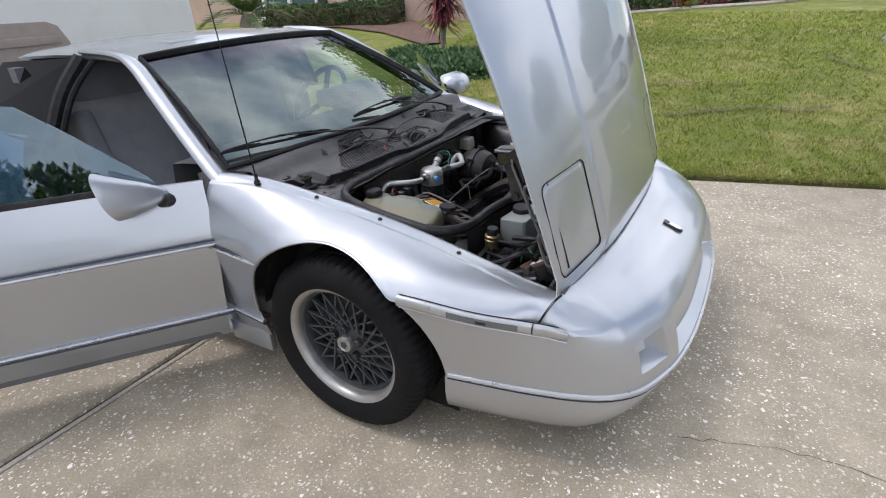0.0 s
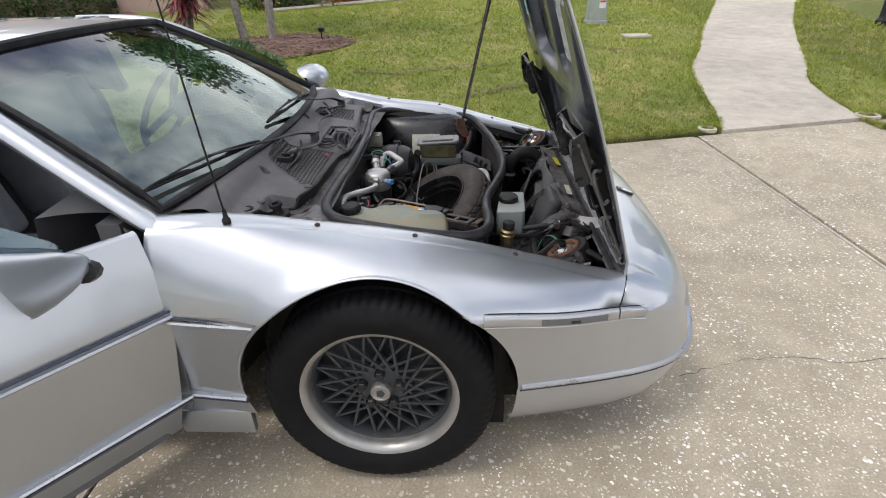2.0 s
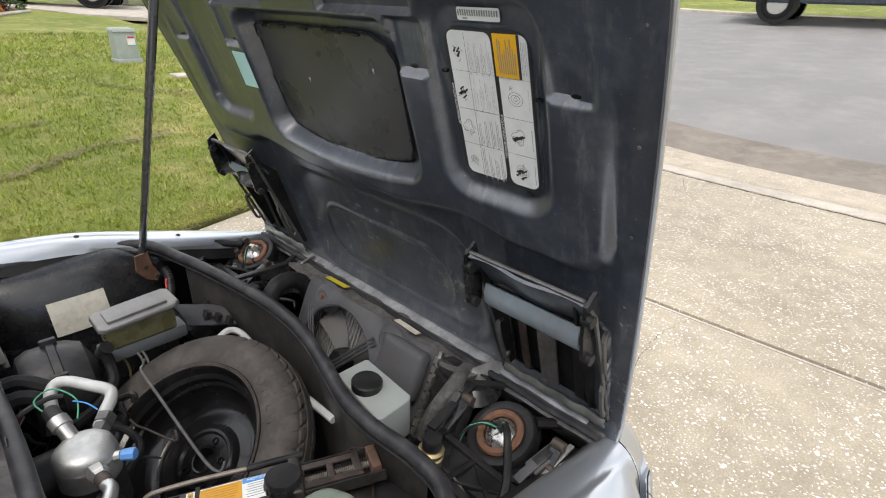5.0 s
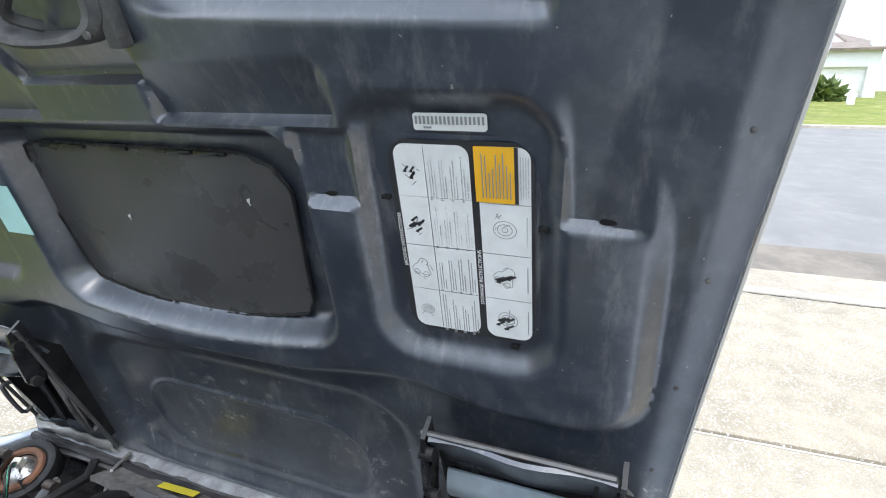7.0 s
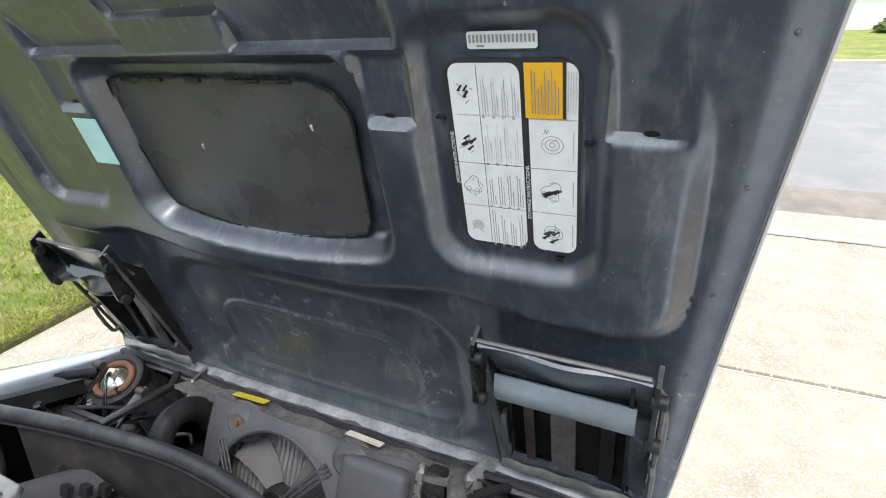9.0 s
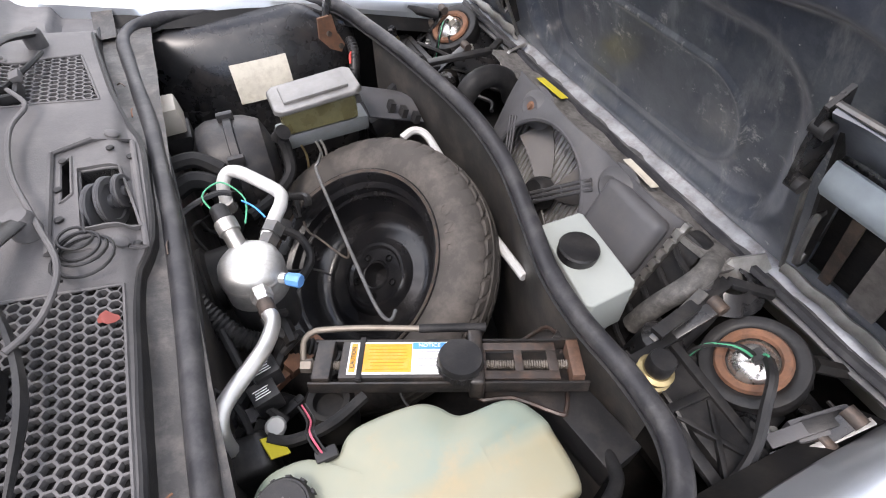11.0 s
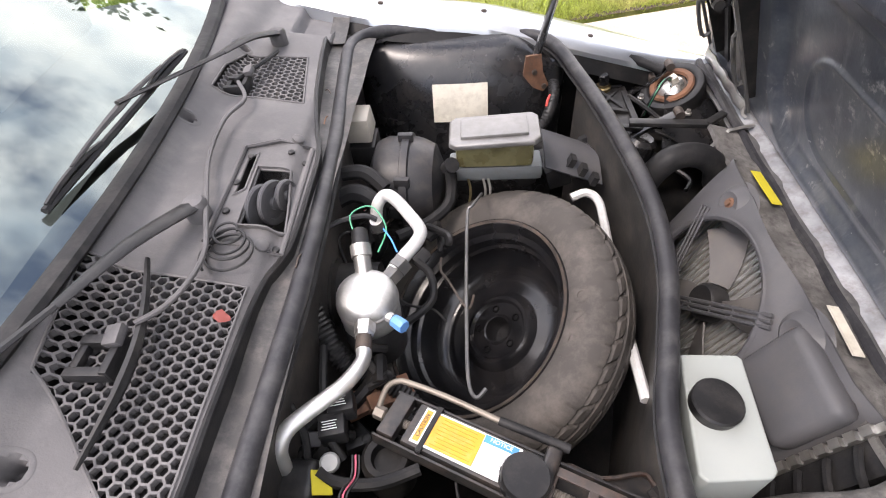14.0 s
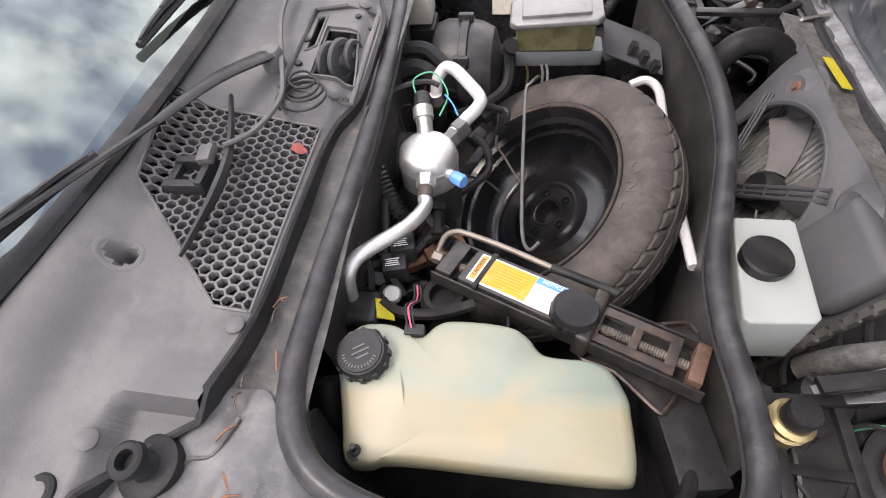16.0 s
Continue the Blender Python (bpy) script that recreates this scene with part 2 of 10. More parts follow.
TAGYELLOW = surface("tag_yellow", (0.52, 0.44, 0.03), 0.45, 0.0, 0.08, 30, 200, 0.04)
LABELBLUE = surface("label_blue", (0.05, 0.25, 0.6), 0.45)
LABELCYAN = surface("label_cyan", (0.42, 0.68, 0.66), 0.4)
PRINT = surface("print_black", (0.03, 0.03, 0.032), 0.5)
PRINTGREY = surface("print_grey", (0.26, 0.27, 0.27), 0.55)
BLUECAP = surface("blue_cap", (0.09, 0.24, 0.52), 0.45)
RED = surface("red_bits", (0.5, 0.05, 0.04), 0.6)
PINK = surface("pink_wire", (0.42, 0.075, 0.12), 0.5)
GREENWIRE = surface("green_wire", (0.06, 0.3, 0.17), 0.5)
AMBERFLUID = surface("fluid_plastic", (0.155, 0.138, 0.066), 0.3, 0.0, 0.25, 24, 200, 0.05, dirt=(0.06, 0.05, 0.02), dirt_amount=0.5)
BRASS = surface("brass", (0.34, 0.27, 0.14), 0.42, 0.85, 0.25, 30, dirt=(0.10, 0.08, 0.05), dirt_amount=0.5)
CORE = surface("radiator_core", (0.30, 0.30, 0.30), 0.6, 0.5, 0.2, 26, 320, 0.4)
FABRIC = surface("grey_cloth", (0.26, 0.265, 0.285), 0.9, 0.0, 0.12, 10, 500, 0.5)
FABRIC2 = surface("light_grey_cloth", (0.36, 0.365, 0.385), 0.92, 0.0, 0.12, 10, 500, 0.5)
TRIMGREY = surface("interior_plastic", (0.12, 0.12, 0.128), 0.6, 0.0, 0.15, 10, 300, 0.3)
TAUPE = surface("taupe_panel", (0.34, 0.28, 0.24), 0.6, 0.0, 0.12, 8, 200, 0.1)
AMBERLAMP = surface("lamp_clear", (0.66, 0.67, 0.68), 0.15, 0.3, 0.05)


def glass(name, tint, rough=0.02, ior=2.6, shade=None):
    """Thin automotive glass: a clear pane with a mirror-like face."""
    m, t, b = nodes_of(name)
    t.nodes.remove(b)
    out = t.nodes["Material Output"]
    tr, gl = t.nodes.new("ShaderNodeBsdfTransparent"), t.nodes.new("ShaderNodeBsdfGlossy")
    mx, fr = t.nodes.new("ShaderNodeMixShader"), t.nodes.new("ShaderNodeFresnel")
    fr.inputs["IOR"].default_value = ior
    tr.inputs["Color"].default_value = (*tint, 1)
    gl.inputs["Roughness"].default_value = rough
    gl.inputs["Color"].default_value = (0.86, 0.97, 0.93, 1)
    if shade:
        # the tint deepens between two heights
        co, sep, rng = t.nodes.new("ShaderNodeTexCoord"), t.nodes.new("ShaderNodeSeparateXYZ"), t.nodes.new("ShaderNodeMapRange")
        t.links.new(co.outputs["Object"], sep.inputs["Vector"])
        rng.inputs["From Min"].default_value, rng.inputs["From Max"].default_value = shade
        t.links.new(sep.outputs["Z"], rng.inputs["Value"])
        t.links.new(mixc(t, rng.outputs["Result"], tint, (0.13, 0.12, 0.15)), tr.inputs["Color"])
        # weaker reflection towards the top is put into the gloss colour
        t.links.new(mixc(t, rng.outputs["Result"], (0.86, 0.97, 0.93), (0.58, 0.58, 0.64)), gl.inputs["Color"])
    t.links.new(fr.outputs["Fac"], mx.inputs["Fac"])
    t.links.new(tr.outputs["BSDF"], mx.inputs[1])
    t.links.new(gl.outputs["BSDF"], mx.inputs[2])
    t.links.new(mx.outputs["Shader"], out.inputs["Surface"])
    return m


WINDGLASS = glass("windscreen_glass", (0.55, 0.66, 0.62), ior=2.35, shade=(1.03, 1.10))
# the side glass's blue tint also stands in for mirrored blue sky
SIDEGLASS = glass("side_glass", (0.30, 0.46, 0.62), ior=2.2)
DARKGLASS = surface("dark_glass", (0.005, 0.005, 0.006), 0.05, 0.0, 0.1, bumpy=0.0, spread=0.02, spec=0.10)


# ---- building helpers ----
class Geo:
    """Collects vertices and faces of one mesh."""

    def __init__(self):
        self.v, self.f = [], []

    def add(self, verts, faces, m=None):
        k = len(self.v)
        self.v += [(m @ Vector(p)) if m else Vector(p) for p in verts]
        self.f += [tuple(i + k for i in q) for q in faces]
        return self

    def box(self, cx, cy, cz, sx, sy, sz, m=None, taper=1.0):
        x, y, z = sx / 2, sy / 2, sz / 2
        vs = [(cx + a * x * (taper if c > 0 else 1), cy + b * y * (taper if c > 0 else 1), cz + c * z) for c in (-1, 1) for a, b in ((-1, -1), (1, -1), (1, 1), (-1, 1))]
        return self.add(vs, [(3, 2, 1, 0), (4, 5, 6, 7), (0, 1, 5, 4), (1, 2, 6, 5), (2, 3, 7, 6), (3, 0, 4, 7)], m)

    def lathe(self, profile, seg=24, m=None, caps=True):
        """profile: (radius, height) along local z."""
        n = len(profile)
        vs = [(r * math.cos(2 * math.pi * i / seg), r * math.sin(2 * math.pi * i / seg), z) for i in range(seg) for r, z in profile]
        fs = [(i * n + j, ((i + 1) % seg) * n + j, ((i + 1) % seg) * n + j + 1, i * n + j + 1) for i in range(seg) for j in range(n - 1)]
        if caps:
            fs += [tuple(i * n for i in reversed(range(seg))), tuple(i * n + n - 1 for i in range(seg))]
        return self.add(vs, fs, m)

    def sweep(self, pts, r, seg=8, smooth=6, closed=False, flat=1.0, ridges=0.0):
        """A tube along pts; r: one radius, or one for each point."""
        p = [Vector(q) for q in pts]
        rs = list(r) if isinstance(r, (list, tuple)) else [r] * len(p)
        if smooth and len(p) > 2:
            q, rr = [], []
            k = len(p)
            for i in range(k if closed else k - 1):
                a, b, c, d = (p[(i - 1) % k], p[i], p[(i + 1) % k], p[(i + 2) % k]) if closed else (p[max(i - 1, 0)], p[i], p[i + 1], p[min(i + 2, k - 1)])
                for s in range(smooth):
                    u = s / smooth
                    q.append(0.5 * (2 * b + (c - a) * u + (2 * a - 5 * b + 4 * c - d) * u * u + (3 * b - a - 3 * c + d) * u ** 3))
                    rr.append(rs[i] + (rs[(i + 1) % k] - rs[i]) * u)
            if not closed:
                q.append(p[-1])
                rr.append(rs[-1])
            p, rs = q, rr
        n = len(p)
        up = Vector((0, 0, 1))
        vs, last = [], None
        for i in range(n):
            a, b = (p[(i - 1) % n], p[(i + 1) % n]) if closed else (p[max(i - 1, 0)], p[min(i + 1, n - 1)])
            d = (b - a).normalized()
            s = (last - d * last.dot(d)) if last else (up.cross(d) if abs(d.z) < 0.95 else Vector((1, 0, 0)).cross(d))
            s.normalize()
            last = s
            w = d.cross(s)
            rad = rs[i] * (1 + (ridges if i % 2 else 0))
            vs += [p[i] + (s * math.cos(2 * math.pi * j / seg) + w * flat * math.sin(2 * math.pi * j / seg)) * rad for j in range(seg)]
        fs = [(i * seg + j, i * seg + (j + 1) % seg, ((i + 1) % n) * seg + (j + 1) % seg, ((i + 1) % n) * seg + j) for i in range(n if closed else n - 1) for j in range(seg)]
        if not closed:
            fs += [tuple(reversed(range(seg))), tuple(range((n - 1) * seg, n * seg))]
        return self.add(vs, fs)

    def grid(self, nu, nv, fn, flip=False, keep=None):
        """A sheet: fn(u, v) with u and v from 0 to 1."""
        vs = [fn(i / (nu - 1), j / (nv - 1)) for i in range(nu) for j in range(nv)]
        fs = []
        for i in range(nu - 1):
            for j in range(nv - 1):
                if keep and not keep((i + 0.5) / (nu - 1), (j + 0.5) / (nv - 1)):
                    continue
                q = (i * nv + j, (i + 1) * nv + j, (i + 1) * nv + j + 1, i * nv + j + 1)
                fs.append(tuple(reversed(q)) if flip else q)
        return self.add(vs, fs)

    def prism(self, outline, z0, z1, m=None, inset=0.0):
        """An outline in x, y raised from z0 to z1."""
        n = len(outline)
        cx, cy = sum(p[0] for p in outline) / n, sum(p[1] for p in outline) / n
        top = [(cx + (x - cx) * (1 - inset), cy + (y - cy) * (1 - inset), z1) for x, y in outline]
        vs = [(x, y, z0) for x, y in outline] + top
        return self.add(vs, [tuple(reversed(range(n))), tuple(range(n, 2 * n))] + [(i, (i + 1) % n, n + (i + 1) % n, n + i) for i in range(n)], m)


def part(name, geo, material, parent=None, label="", smooth=True, bevel=0.0, thick=0.0, angle=38, segs=2):
    """Links a Geo as one mesh object, under a thing or part where one is given."""
    me = bpy.data.meshes.new(name)
    me.from_pydata([tuple(p) for p in geo.v], [], geo.f)
    bm = bmesh.new()
    bm.from_mesh(me)
    bmesh.ops.remove_doubles(bm, verts=bm.verts, dist=1e-5)
    bmesh.ops.delete(bm, geom=[p for p in bm.verts if not p.link_faces], context="VERTS")
    if not thick:
        bmesh.ops.recalc_face_normals(bm, faces=bm.faces)
    if bevel:
        es = [e for e in bm.edges if len(e.link_faces) == 2 and e.calc_face_angle(0) > radians(30)]
        bmesh.ops.bevel(bm, geom=es, offset=bevel, segments=segs, affect="EDGES", profile=0.6, clamp_overlap=True)
    if thick:
        bmesh.ops.solidify(bm, geom=bm.faces[:], thickness=thick)
        bmesh.ops.recalc_face_normals(bm, faces=bm.faces)
    for f in bm.faces:
        f.smooth = smooth
    if smooth:
        for e in bm.edges:
            if len(e.link_faces) == 2 and e.calc_face_angle(0) > radians(angle):
                e.smooth = False
    bm.to_mesh(me)
    bm.free()
    me.materials.append(material)
    ob = new(name, me)
    if parent:
        ob.parent = parent
    if label:
        tagged(ob, label)
    return ob


def thing(name, label, category, at=(0, 0, 0), group="", kind=""):
    ob = new(name)
    ob.location = at
    ob.empty_display_size = 0.1
    return tagged(ob, label, category, group, kind)


def lerp(xs, x):
    """Piecewise linear, eased: xs is a list of (x, value)."""
    if x <= xs[0][0]:
        return xs[0][1]
    for (a, p), (b, q) in zip(xs, xs[1:]):
        if x <= b:
            return p + (q - p) * (x - a) / (b - a)
    return xs[-1][1]


def spline(xs, x):
    """Smooth curve through (x, value) points."""
    n = len(xs)
    if x <= xs[0][0]:
        return xs[0][1]
    if x >= xs[-1][0]:
        return xs[-1][1]
    i = max(k for k in range(n - 1) if xs[k][0] <= x)
    (x0, y0), (x1, y1) = xs[i], xs[i + 1]
    m0 = (y1 - xs[i - 1][1]) / (x1 - xs[i - 1][0]) if i else (y1 - y0) / (x1 - x0)
    m1 = (xs[i + 2][1] - y0) / (xs[i + 2][0] - x0) if i + 2 < n else (y1 - y0) / (x1 - x0)
    h = x1 - x0
    u = (x - x0) / h
    return (2 * u ** 3 - 3 * u * u + 1) * y0 + (u ** 3 - 2 * u * u + u) * h * m0 + (-2 * u ** 3 + 3 * u * u) * y1 + (u ** 3 - u * u) * h * m1


def step(a, b, x):
    u = min(1, max(0, (x - a) / (b - a)))
    return u * u * (3 - 2 * u)


def axis_pose(p, d, roll=0):
    """A pose at p whose z points along d."""
    return Matrix.Translation(p) @ Vector(d).to_track_quat("Z", "Y").to_matrix().to_4x4() @ pose(0, 0, 0, 0, 0, roll)


# ---- ground ----
def concrete(name, base=(0.40, 0.352, 0.272), chips=0.5):
    m, t, b = nodes_of(name)
    co = t.nodes.new("ShaderNodeTexCoord")
    big, mid, fine = noise_node(t, 0.7, 6, 0.6), noise_node(t, 6, 6, 0.65), noise_node(t, 130, 4, 0.6)
    col = ramp(t, big.outputs["Fac"], 0.32, 0.68, tuple(v * 0.80 for v in base), tuple(v * 1.1 for v in base))
    col = mixc(t, 0.5, col, ramp(t, mid.outputs["Fac"], 0.3, 0.75, (0.36, 0.33, 0.29), (0.74, 0.71, 0.67)), "OVERLAY")
    col = mixc(t, 0.35, col, ramp(t, fine.outputs["Fac"], 0.3, 0.7, (0.2, 0.2, 0.2), (0.8, 0.8, 0.8)), "OVERLAY")
    # shell chips where the surface has worn
    wobble = t.nodes.new("ShaderNodeVectorMath")
    wobble.operation = "ADD"
    sc = t.nodes.new("ShaderNodeVectorMath")
    sc.operation = "SCALE"
    sc.inputs["Scale"].default_value = 0.03
    wn = noise_node(t, 30, 2)
    t.links.new(wn.outputs["Color"], sc.inputs[0])
    t.links.new(co.outputs["Object"], wobble.inputs[0])
    t.links.new(sc.outputs["Vector"], wobble.inputs[1])
    worn = ramp(t, noise_node(t, 1.6, 5, 0.6).outputs["Fac"], 0.36, 0.54, (0.3,) * 3, (1, 1, 1))
    for scale, keep, size in ((17, 0.72, 0.15), (26, 0.55, 0.21), (44, 0.46, 0.27), (90, 0.45, 0.31)):
        vor = t.nodes.new("ShaderNodeTexVoronoi")
        vor.inputs["Scale"].default_value = scale
        t.links.new(wobble.outputs["Vector"], vor.inputs["Vector"])
        spot = ramp(t, vor.outputs["Distance"], size - 0.06, size, (1, 1, 1), (0, 0, 0))
        sep = t.nodes.new("ShaderNodeSeparateColor")
        t.links.new(vor.outputs["Color"], sep.inputs["Color"])
        pick = ramp(t, sep.outputs["Red"], keep, keep + 0.03, (0, 0, 0), (1, 1, 1))
        tint = ramp(t, sep.outputs["Green"], 0.2, 0.9, (0.62, 0.57, 0.49), (0.98, 0.96, 0.92))
        fac = mixc(t, 1.0, mixc(t, 1.0, spot, pick, "MULTIPLY"), worn, "MULTIPLY")
        fac = mixc(t, 1.0, fac, (chips,) * 3, "MULTIPLY")
        col = mixc(t, fac, col, tint)
    t.links.new(col, b.inputs["Base Color"])
    b.inputs["Roughness"].default_value = 0.86
    bump(t, b, fine.outputs["Fac"], 0.5, 0.003)
    return m


CONCRETE = concrete("worn_concrete", chips=0.95)
SMOOTHCONCRETE = concrete("plain_concrete", (0.48, 0.44, 0.385), 0.25)
JOINT = surface("joint_filler", (0.045, 0.04, 0.036), 0.9, 0, 0.35, 14, 120, 0.4, dirt=(0.24, 0.2, 0.16), dirt_amount=0.4)
ASPHALT = surface("old_asphalt", (0.235, 0.225, 0.215), 0.9, 0, 0.12, 0.8, 160, 0.7, dirt=(0.32, 0.30, 0.28), dirt_amount=0.6)
MULCH = surface("mulch", (0.17, 0.10, 0.075), 0.95, 0, 0.45, 12, 90, 0.9, dirt=(0.26, 0.18, 0.13), dirt_amount=0.6)
SOIL = surface("soil", (0.10, 0.075, 0.05), 0.95, 0, 0.3, 9, 90, 0.8)


def turf(name, a, b_, c, straw=0.85):
    """Grass that shifts between greens, with straw-coloured swaths and dark thin spots."""
    m, t, b = nodes_of(name)
    big, mid = noise_node(t, 0.5, 5, 0.6), noise_node(t, 3.2, 6, 0.7)
    col = ramp(t, big.outputs["Fac"], 0.36, 0.64, a, b_)
    dry = ramp(t, mid.outputs["Fac"], 0.44, 0.64, (0, 0, 0), (straw,) * 3)
    patch = ramp(t, noise_node(t, 0.9, 4).outputs["Fac"], 0.42, 0.58, (0.1,) * 3, (1, 1, 1))
    col = mixc(t, mixc(t, 1.0, dry, patch, "MULTIPLY"), col, c)
    thin = ramp(t, noise_node(t, 2.2, 7, 0.75, stretch=(0.6, 1.6, 1)).outputs["Fac"], 0.60, 0.70, (0, 0, 0), (0.75,) * 3)
    col = mixc(t, thin, col, (0.13, 0.105, 0.045))
    geo = t.nodes.new("ShaderNodeNewGeometry")
    col = mixc(t, 0.55, col, ramp(t, geo.outputs["Random Per Island"], 0, 1, (0.16, 0.16, 0.13), (0.84, 0.84, 0.78)), "OVERLAY")
    t.links.new(col, b.inputs["Base Color"])
    b.inputs["Roughness"].default_value = 0.75
    b.inputs["Specular IOR Level"].default_value = 0.25
    bump(t, b, noise_node(t, 60, 5, 0.7).outputs["Fac"], 1.0, 0.03)
    return m


LAWN = turf("lawn_turf", (0.165, 0.211, 0.042), (0.246, 0.281, 0.058), (0.432, 0.369, 0.155))
BLADE = turf("grass_blades", (0.275, 0.345, 0.056), (0.395, 0.455, 0.082), (0.640, 0.550, 0.240))


def lawn_edge(x):
    """Where the driveway ends and the lawn begins; it runs askew to the car."""
    return 2.48 + 0.245 * (min(max(x, -1.0), 5.0) - 2.13)


def terrain(x, y):
    z = 0.09 * max(0.0, min(x, 40.0) - 5.0)
    z += 0.042 * max(0.0, min(y, 24.0) - lawn_edge(x)) * (1 - 0.6 * step(4, 9, x))
    return z


KERB = [(4.52, -30), (4.52, -8), (4.5, -2), (4.5, 0.2), (4.62, 1.3), (4.98, 2.7), (5.6, 4.1), (6.9, 6.2), (8.4, 8.3), (10.2, 10.3), (13.0, 12.4), (17, 13.8), (26, 15)]
WALK_IN = [(2.36, 2.545), (2.50, 2.98), (2.62, 3.5), (2.80, 4.3), (3.05, 5.1), (3.6, 6.3), (4.25, 7.9), (5.2, 10.0), (6.4, 12.6), (7.5, 15.0)]
WALK_OUT = [(3.70, 2.875), (3.75, 3.2), (3.82, 3.6), (4.02, 4.3), (4.5, 5.2), (5.05, 6.4), (5.9, 8.2), (7.2, 10.6), (8.6, 13.0), (10, 15.2)]


def ground_z(x, y):
    paved = -8 < x < 4.9 and y < lawn_edge(x) + 0.005
    return terrain(x, y) - (0.10 if paved or x > 4.85 else -0.012)


xs = sorted([-300, -160, -90, -50, -30, -20, -14, -10, -8.05, -7.95, 4.2, 4.85, 4.95, 5.5, 6.5, 8, 10, 13, 16, 18, 20, 25, 30, 40, 60, 100, 180, 300] + [-7.5 + 0.5 * i for i in range(24)])
ys = sorted([-300, -160, -90, -50, -30, -15, -8, 2.48, 2.50, 2.56, 2.7, 3, 3.5, 4, 5, 6, 7, 8, 9, 10, 12, 14, 17, 20, 24, 30, 50, 90, 160, 300] + [-6 + i for i in range(8)])
g = Geo()
g.add([(x, y + lawn_edge(x) - 2.48, ground_z(x, y + lawn_edge(x) - 2.48)) for x in xs for y in ys], [(i * len(ys) + j, (i + 1) * len(ys) + j, (i + 1) * len(ys) + j + 1, i * len(ys) + j + 1) for i in range(len(xs) - 1) for j in range(len(ys) - 1)])
ground = tagged(part("ground", g, LAWN), "mown green lawn with dry straw patches", "lawn", kind="structure")

driveway = tagged(new("driveway"), "worn concrete driveway with exposed shell chips", "driveway", kind="structure")
JX = lambda y: 2.215 - 0.036 * y
for l0, l1 in (((-8.0, -8.0), (-0.905, -0.905)), ((-0.845, -0.845), (JX(2.5) - 0.022, JX(-10) - 0.022)), ((JX(2.5) + 0.022, JX(-10) + 0.022), (4.9, 4.5))):
    g = Geo()
    cuts_ = [0, 0.25, 0.5, 0.75, 1]
    if l0[0] < -1 < l1[0]:
        cuts_ = [0, (-1 + 8) / (l1[0] + 8), 1]
    top_ = [l0[0] + (l1[0] - l0[0]) * k for k in cuts_]
    outline_ = [(l0[1], -10.0), (l1[1], -10.0)] + [(x, lawn_edge(x)) for x in reversed(top_)]
    g.prism(outline_, -0.12, 0.0)
    part("slab", g, CONCRETE, driveway, bevel=0.008)


def joint_strip(xa, xb, half, z):
    """A strip along a joint, from its far end at xa to its near end at xb."""
    gg = Geo()
    gg.prism([(xb - half, -9.98), (xb + half, -9.98), (xa + half, lawn_edge(xa) - 0.01), (xa - half, lawn_edge(xa) - 0.01)], z - 0.03, z)
    return gg


part("expansion_joint", joint_strip(-0.875, -0.875, 0.030, -0.020), JOINT, driveway, "dark gap in the slab joint")
part("joint_filler", joint_strip(-0.875, -0.875, 0.011, -0.010), SMOOTHCONCRETE, driveway, "weathered grey filler strip", bevel=0.004)
part("expansion_joint", joint_strip(JX(2.5), JX(-10), 0.022, -0.018), JOINT, driveway)
part("joint_filler", joint_strip(JX(2.5), JX(-10), 0.0085, -0.007), SMOOTHCONCRETE, driveway, "weathered pale filler strip", bevel=0.003)


def ribbon(points, width, z, seedv, wob=0.02):
    """A crooked narrow crack along points."""
    rnd = random.Random(seedv)
    p = []
    for (ax, ay), (bx, by) in zip(points, points[1:]):
        n = max(2, int(math.hypot(bx - ax, by - ay) / 0.03))
        p += [(ax + (bx - ax) * i / n + rnd.uniform(-wob, wob), ay + (by - ay) * i / n + rnd.uniform(-wob, wob)) for i in range(n)]
    p.append(points[-1])
    gg = Geo()
    vs, fs = [], []
    for i, (x, y) in enumerate(p):
        a, b = p[max(0, i - 1)], p[min(len(p) - 1, i + 1)]
        d = Vector((b[0] - a[0], b[1] - a[1])).normalized() * width * rnd.uniform(0.3, 1.0)
        vs += [(x - d.y, y + d.x, z), (x + d.y, y - d.x, z)]
        if i:
            fs.append((2 * i - 2, 2 * i - 1, 2 * i + 1, 2 * i))
    return gg.add(vs, fs)


part("crack", ribbon([(0.98, -0.40), (1.2, -0.32), (1.36, -0.29), (1.6, -0.32), (1.95, -0.28), (2.22, -0.33)], 0.0014, 0.0015, 3, 0.008), JOINT, driveway, "dark hairline crack in the concrete")
part("crack", ribbon([(2.25, 0.5), (2.8, 0.2), (3.4, 0.55), (4.0, 0.4), (4.45, 0.6)], 0.0018, 0.0015, 5, 0.014), JOINT, driveway)


def strip_between(left, right, z_of, drop, cuts=1):
    gg = Geo()
    n = len(left)
    vs = []
    for (ax, ay), (bx, by) in zip(left, right):
        for k in range(cuts + 1):
            x, y = ax + (bx - ax) * k / cuts, ay + (by - ay) * k / cuts
            vs.append((x, y, z_of(x, y)))
    m = cuts + 1
    fs = [(i * m + k, (i + 1) * m + k, (i + 1) * m + k + 1, i * m + k + 1) for i in range(n - 1) for k in range(cuts)]
    top = len(vs)
    vs += [(x, y, z - drop) for x, y, z in vs]
    fs += [tuple(q + top for q in reversed(f)) for f in fs]
    ring = [i * m for i in range(n)] + [(n - 1) * m + k for k in range(1, m)] + [i * m + cuts for i in reversed(range(n - 1))] + [k for k in reversed(range(1, cuts))]
    fs += [(a, b, b + top, a + top) for a, b in zip(ring, ring[1:] + ring[:1])]
    return gg.add(vs, fs)


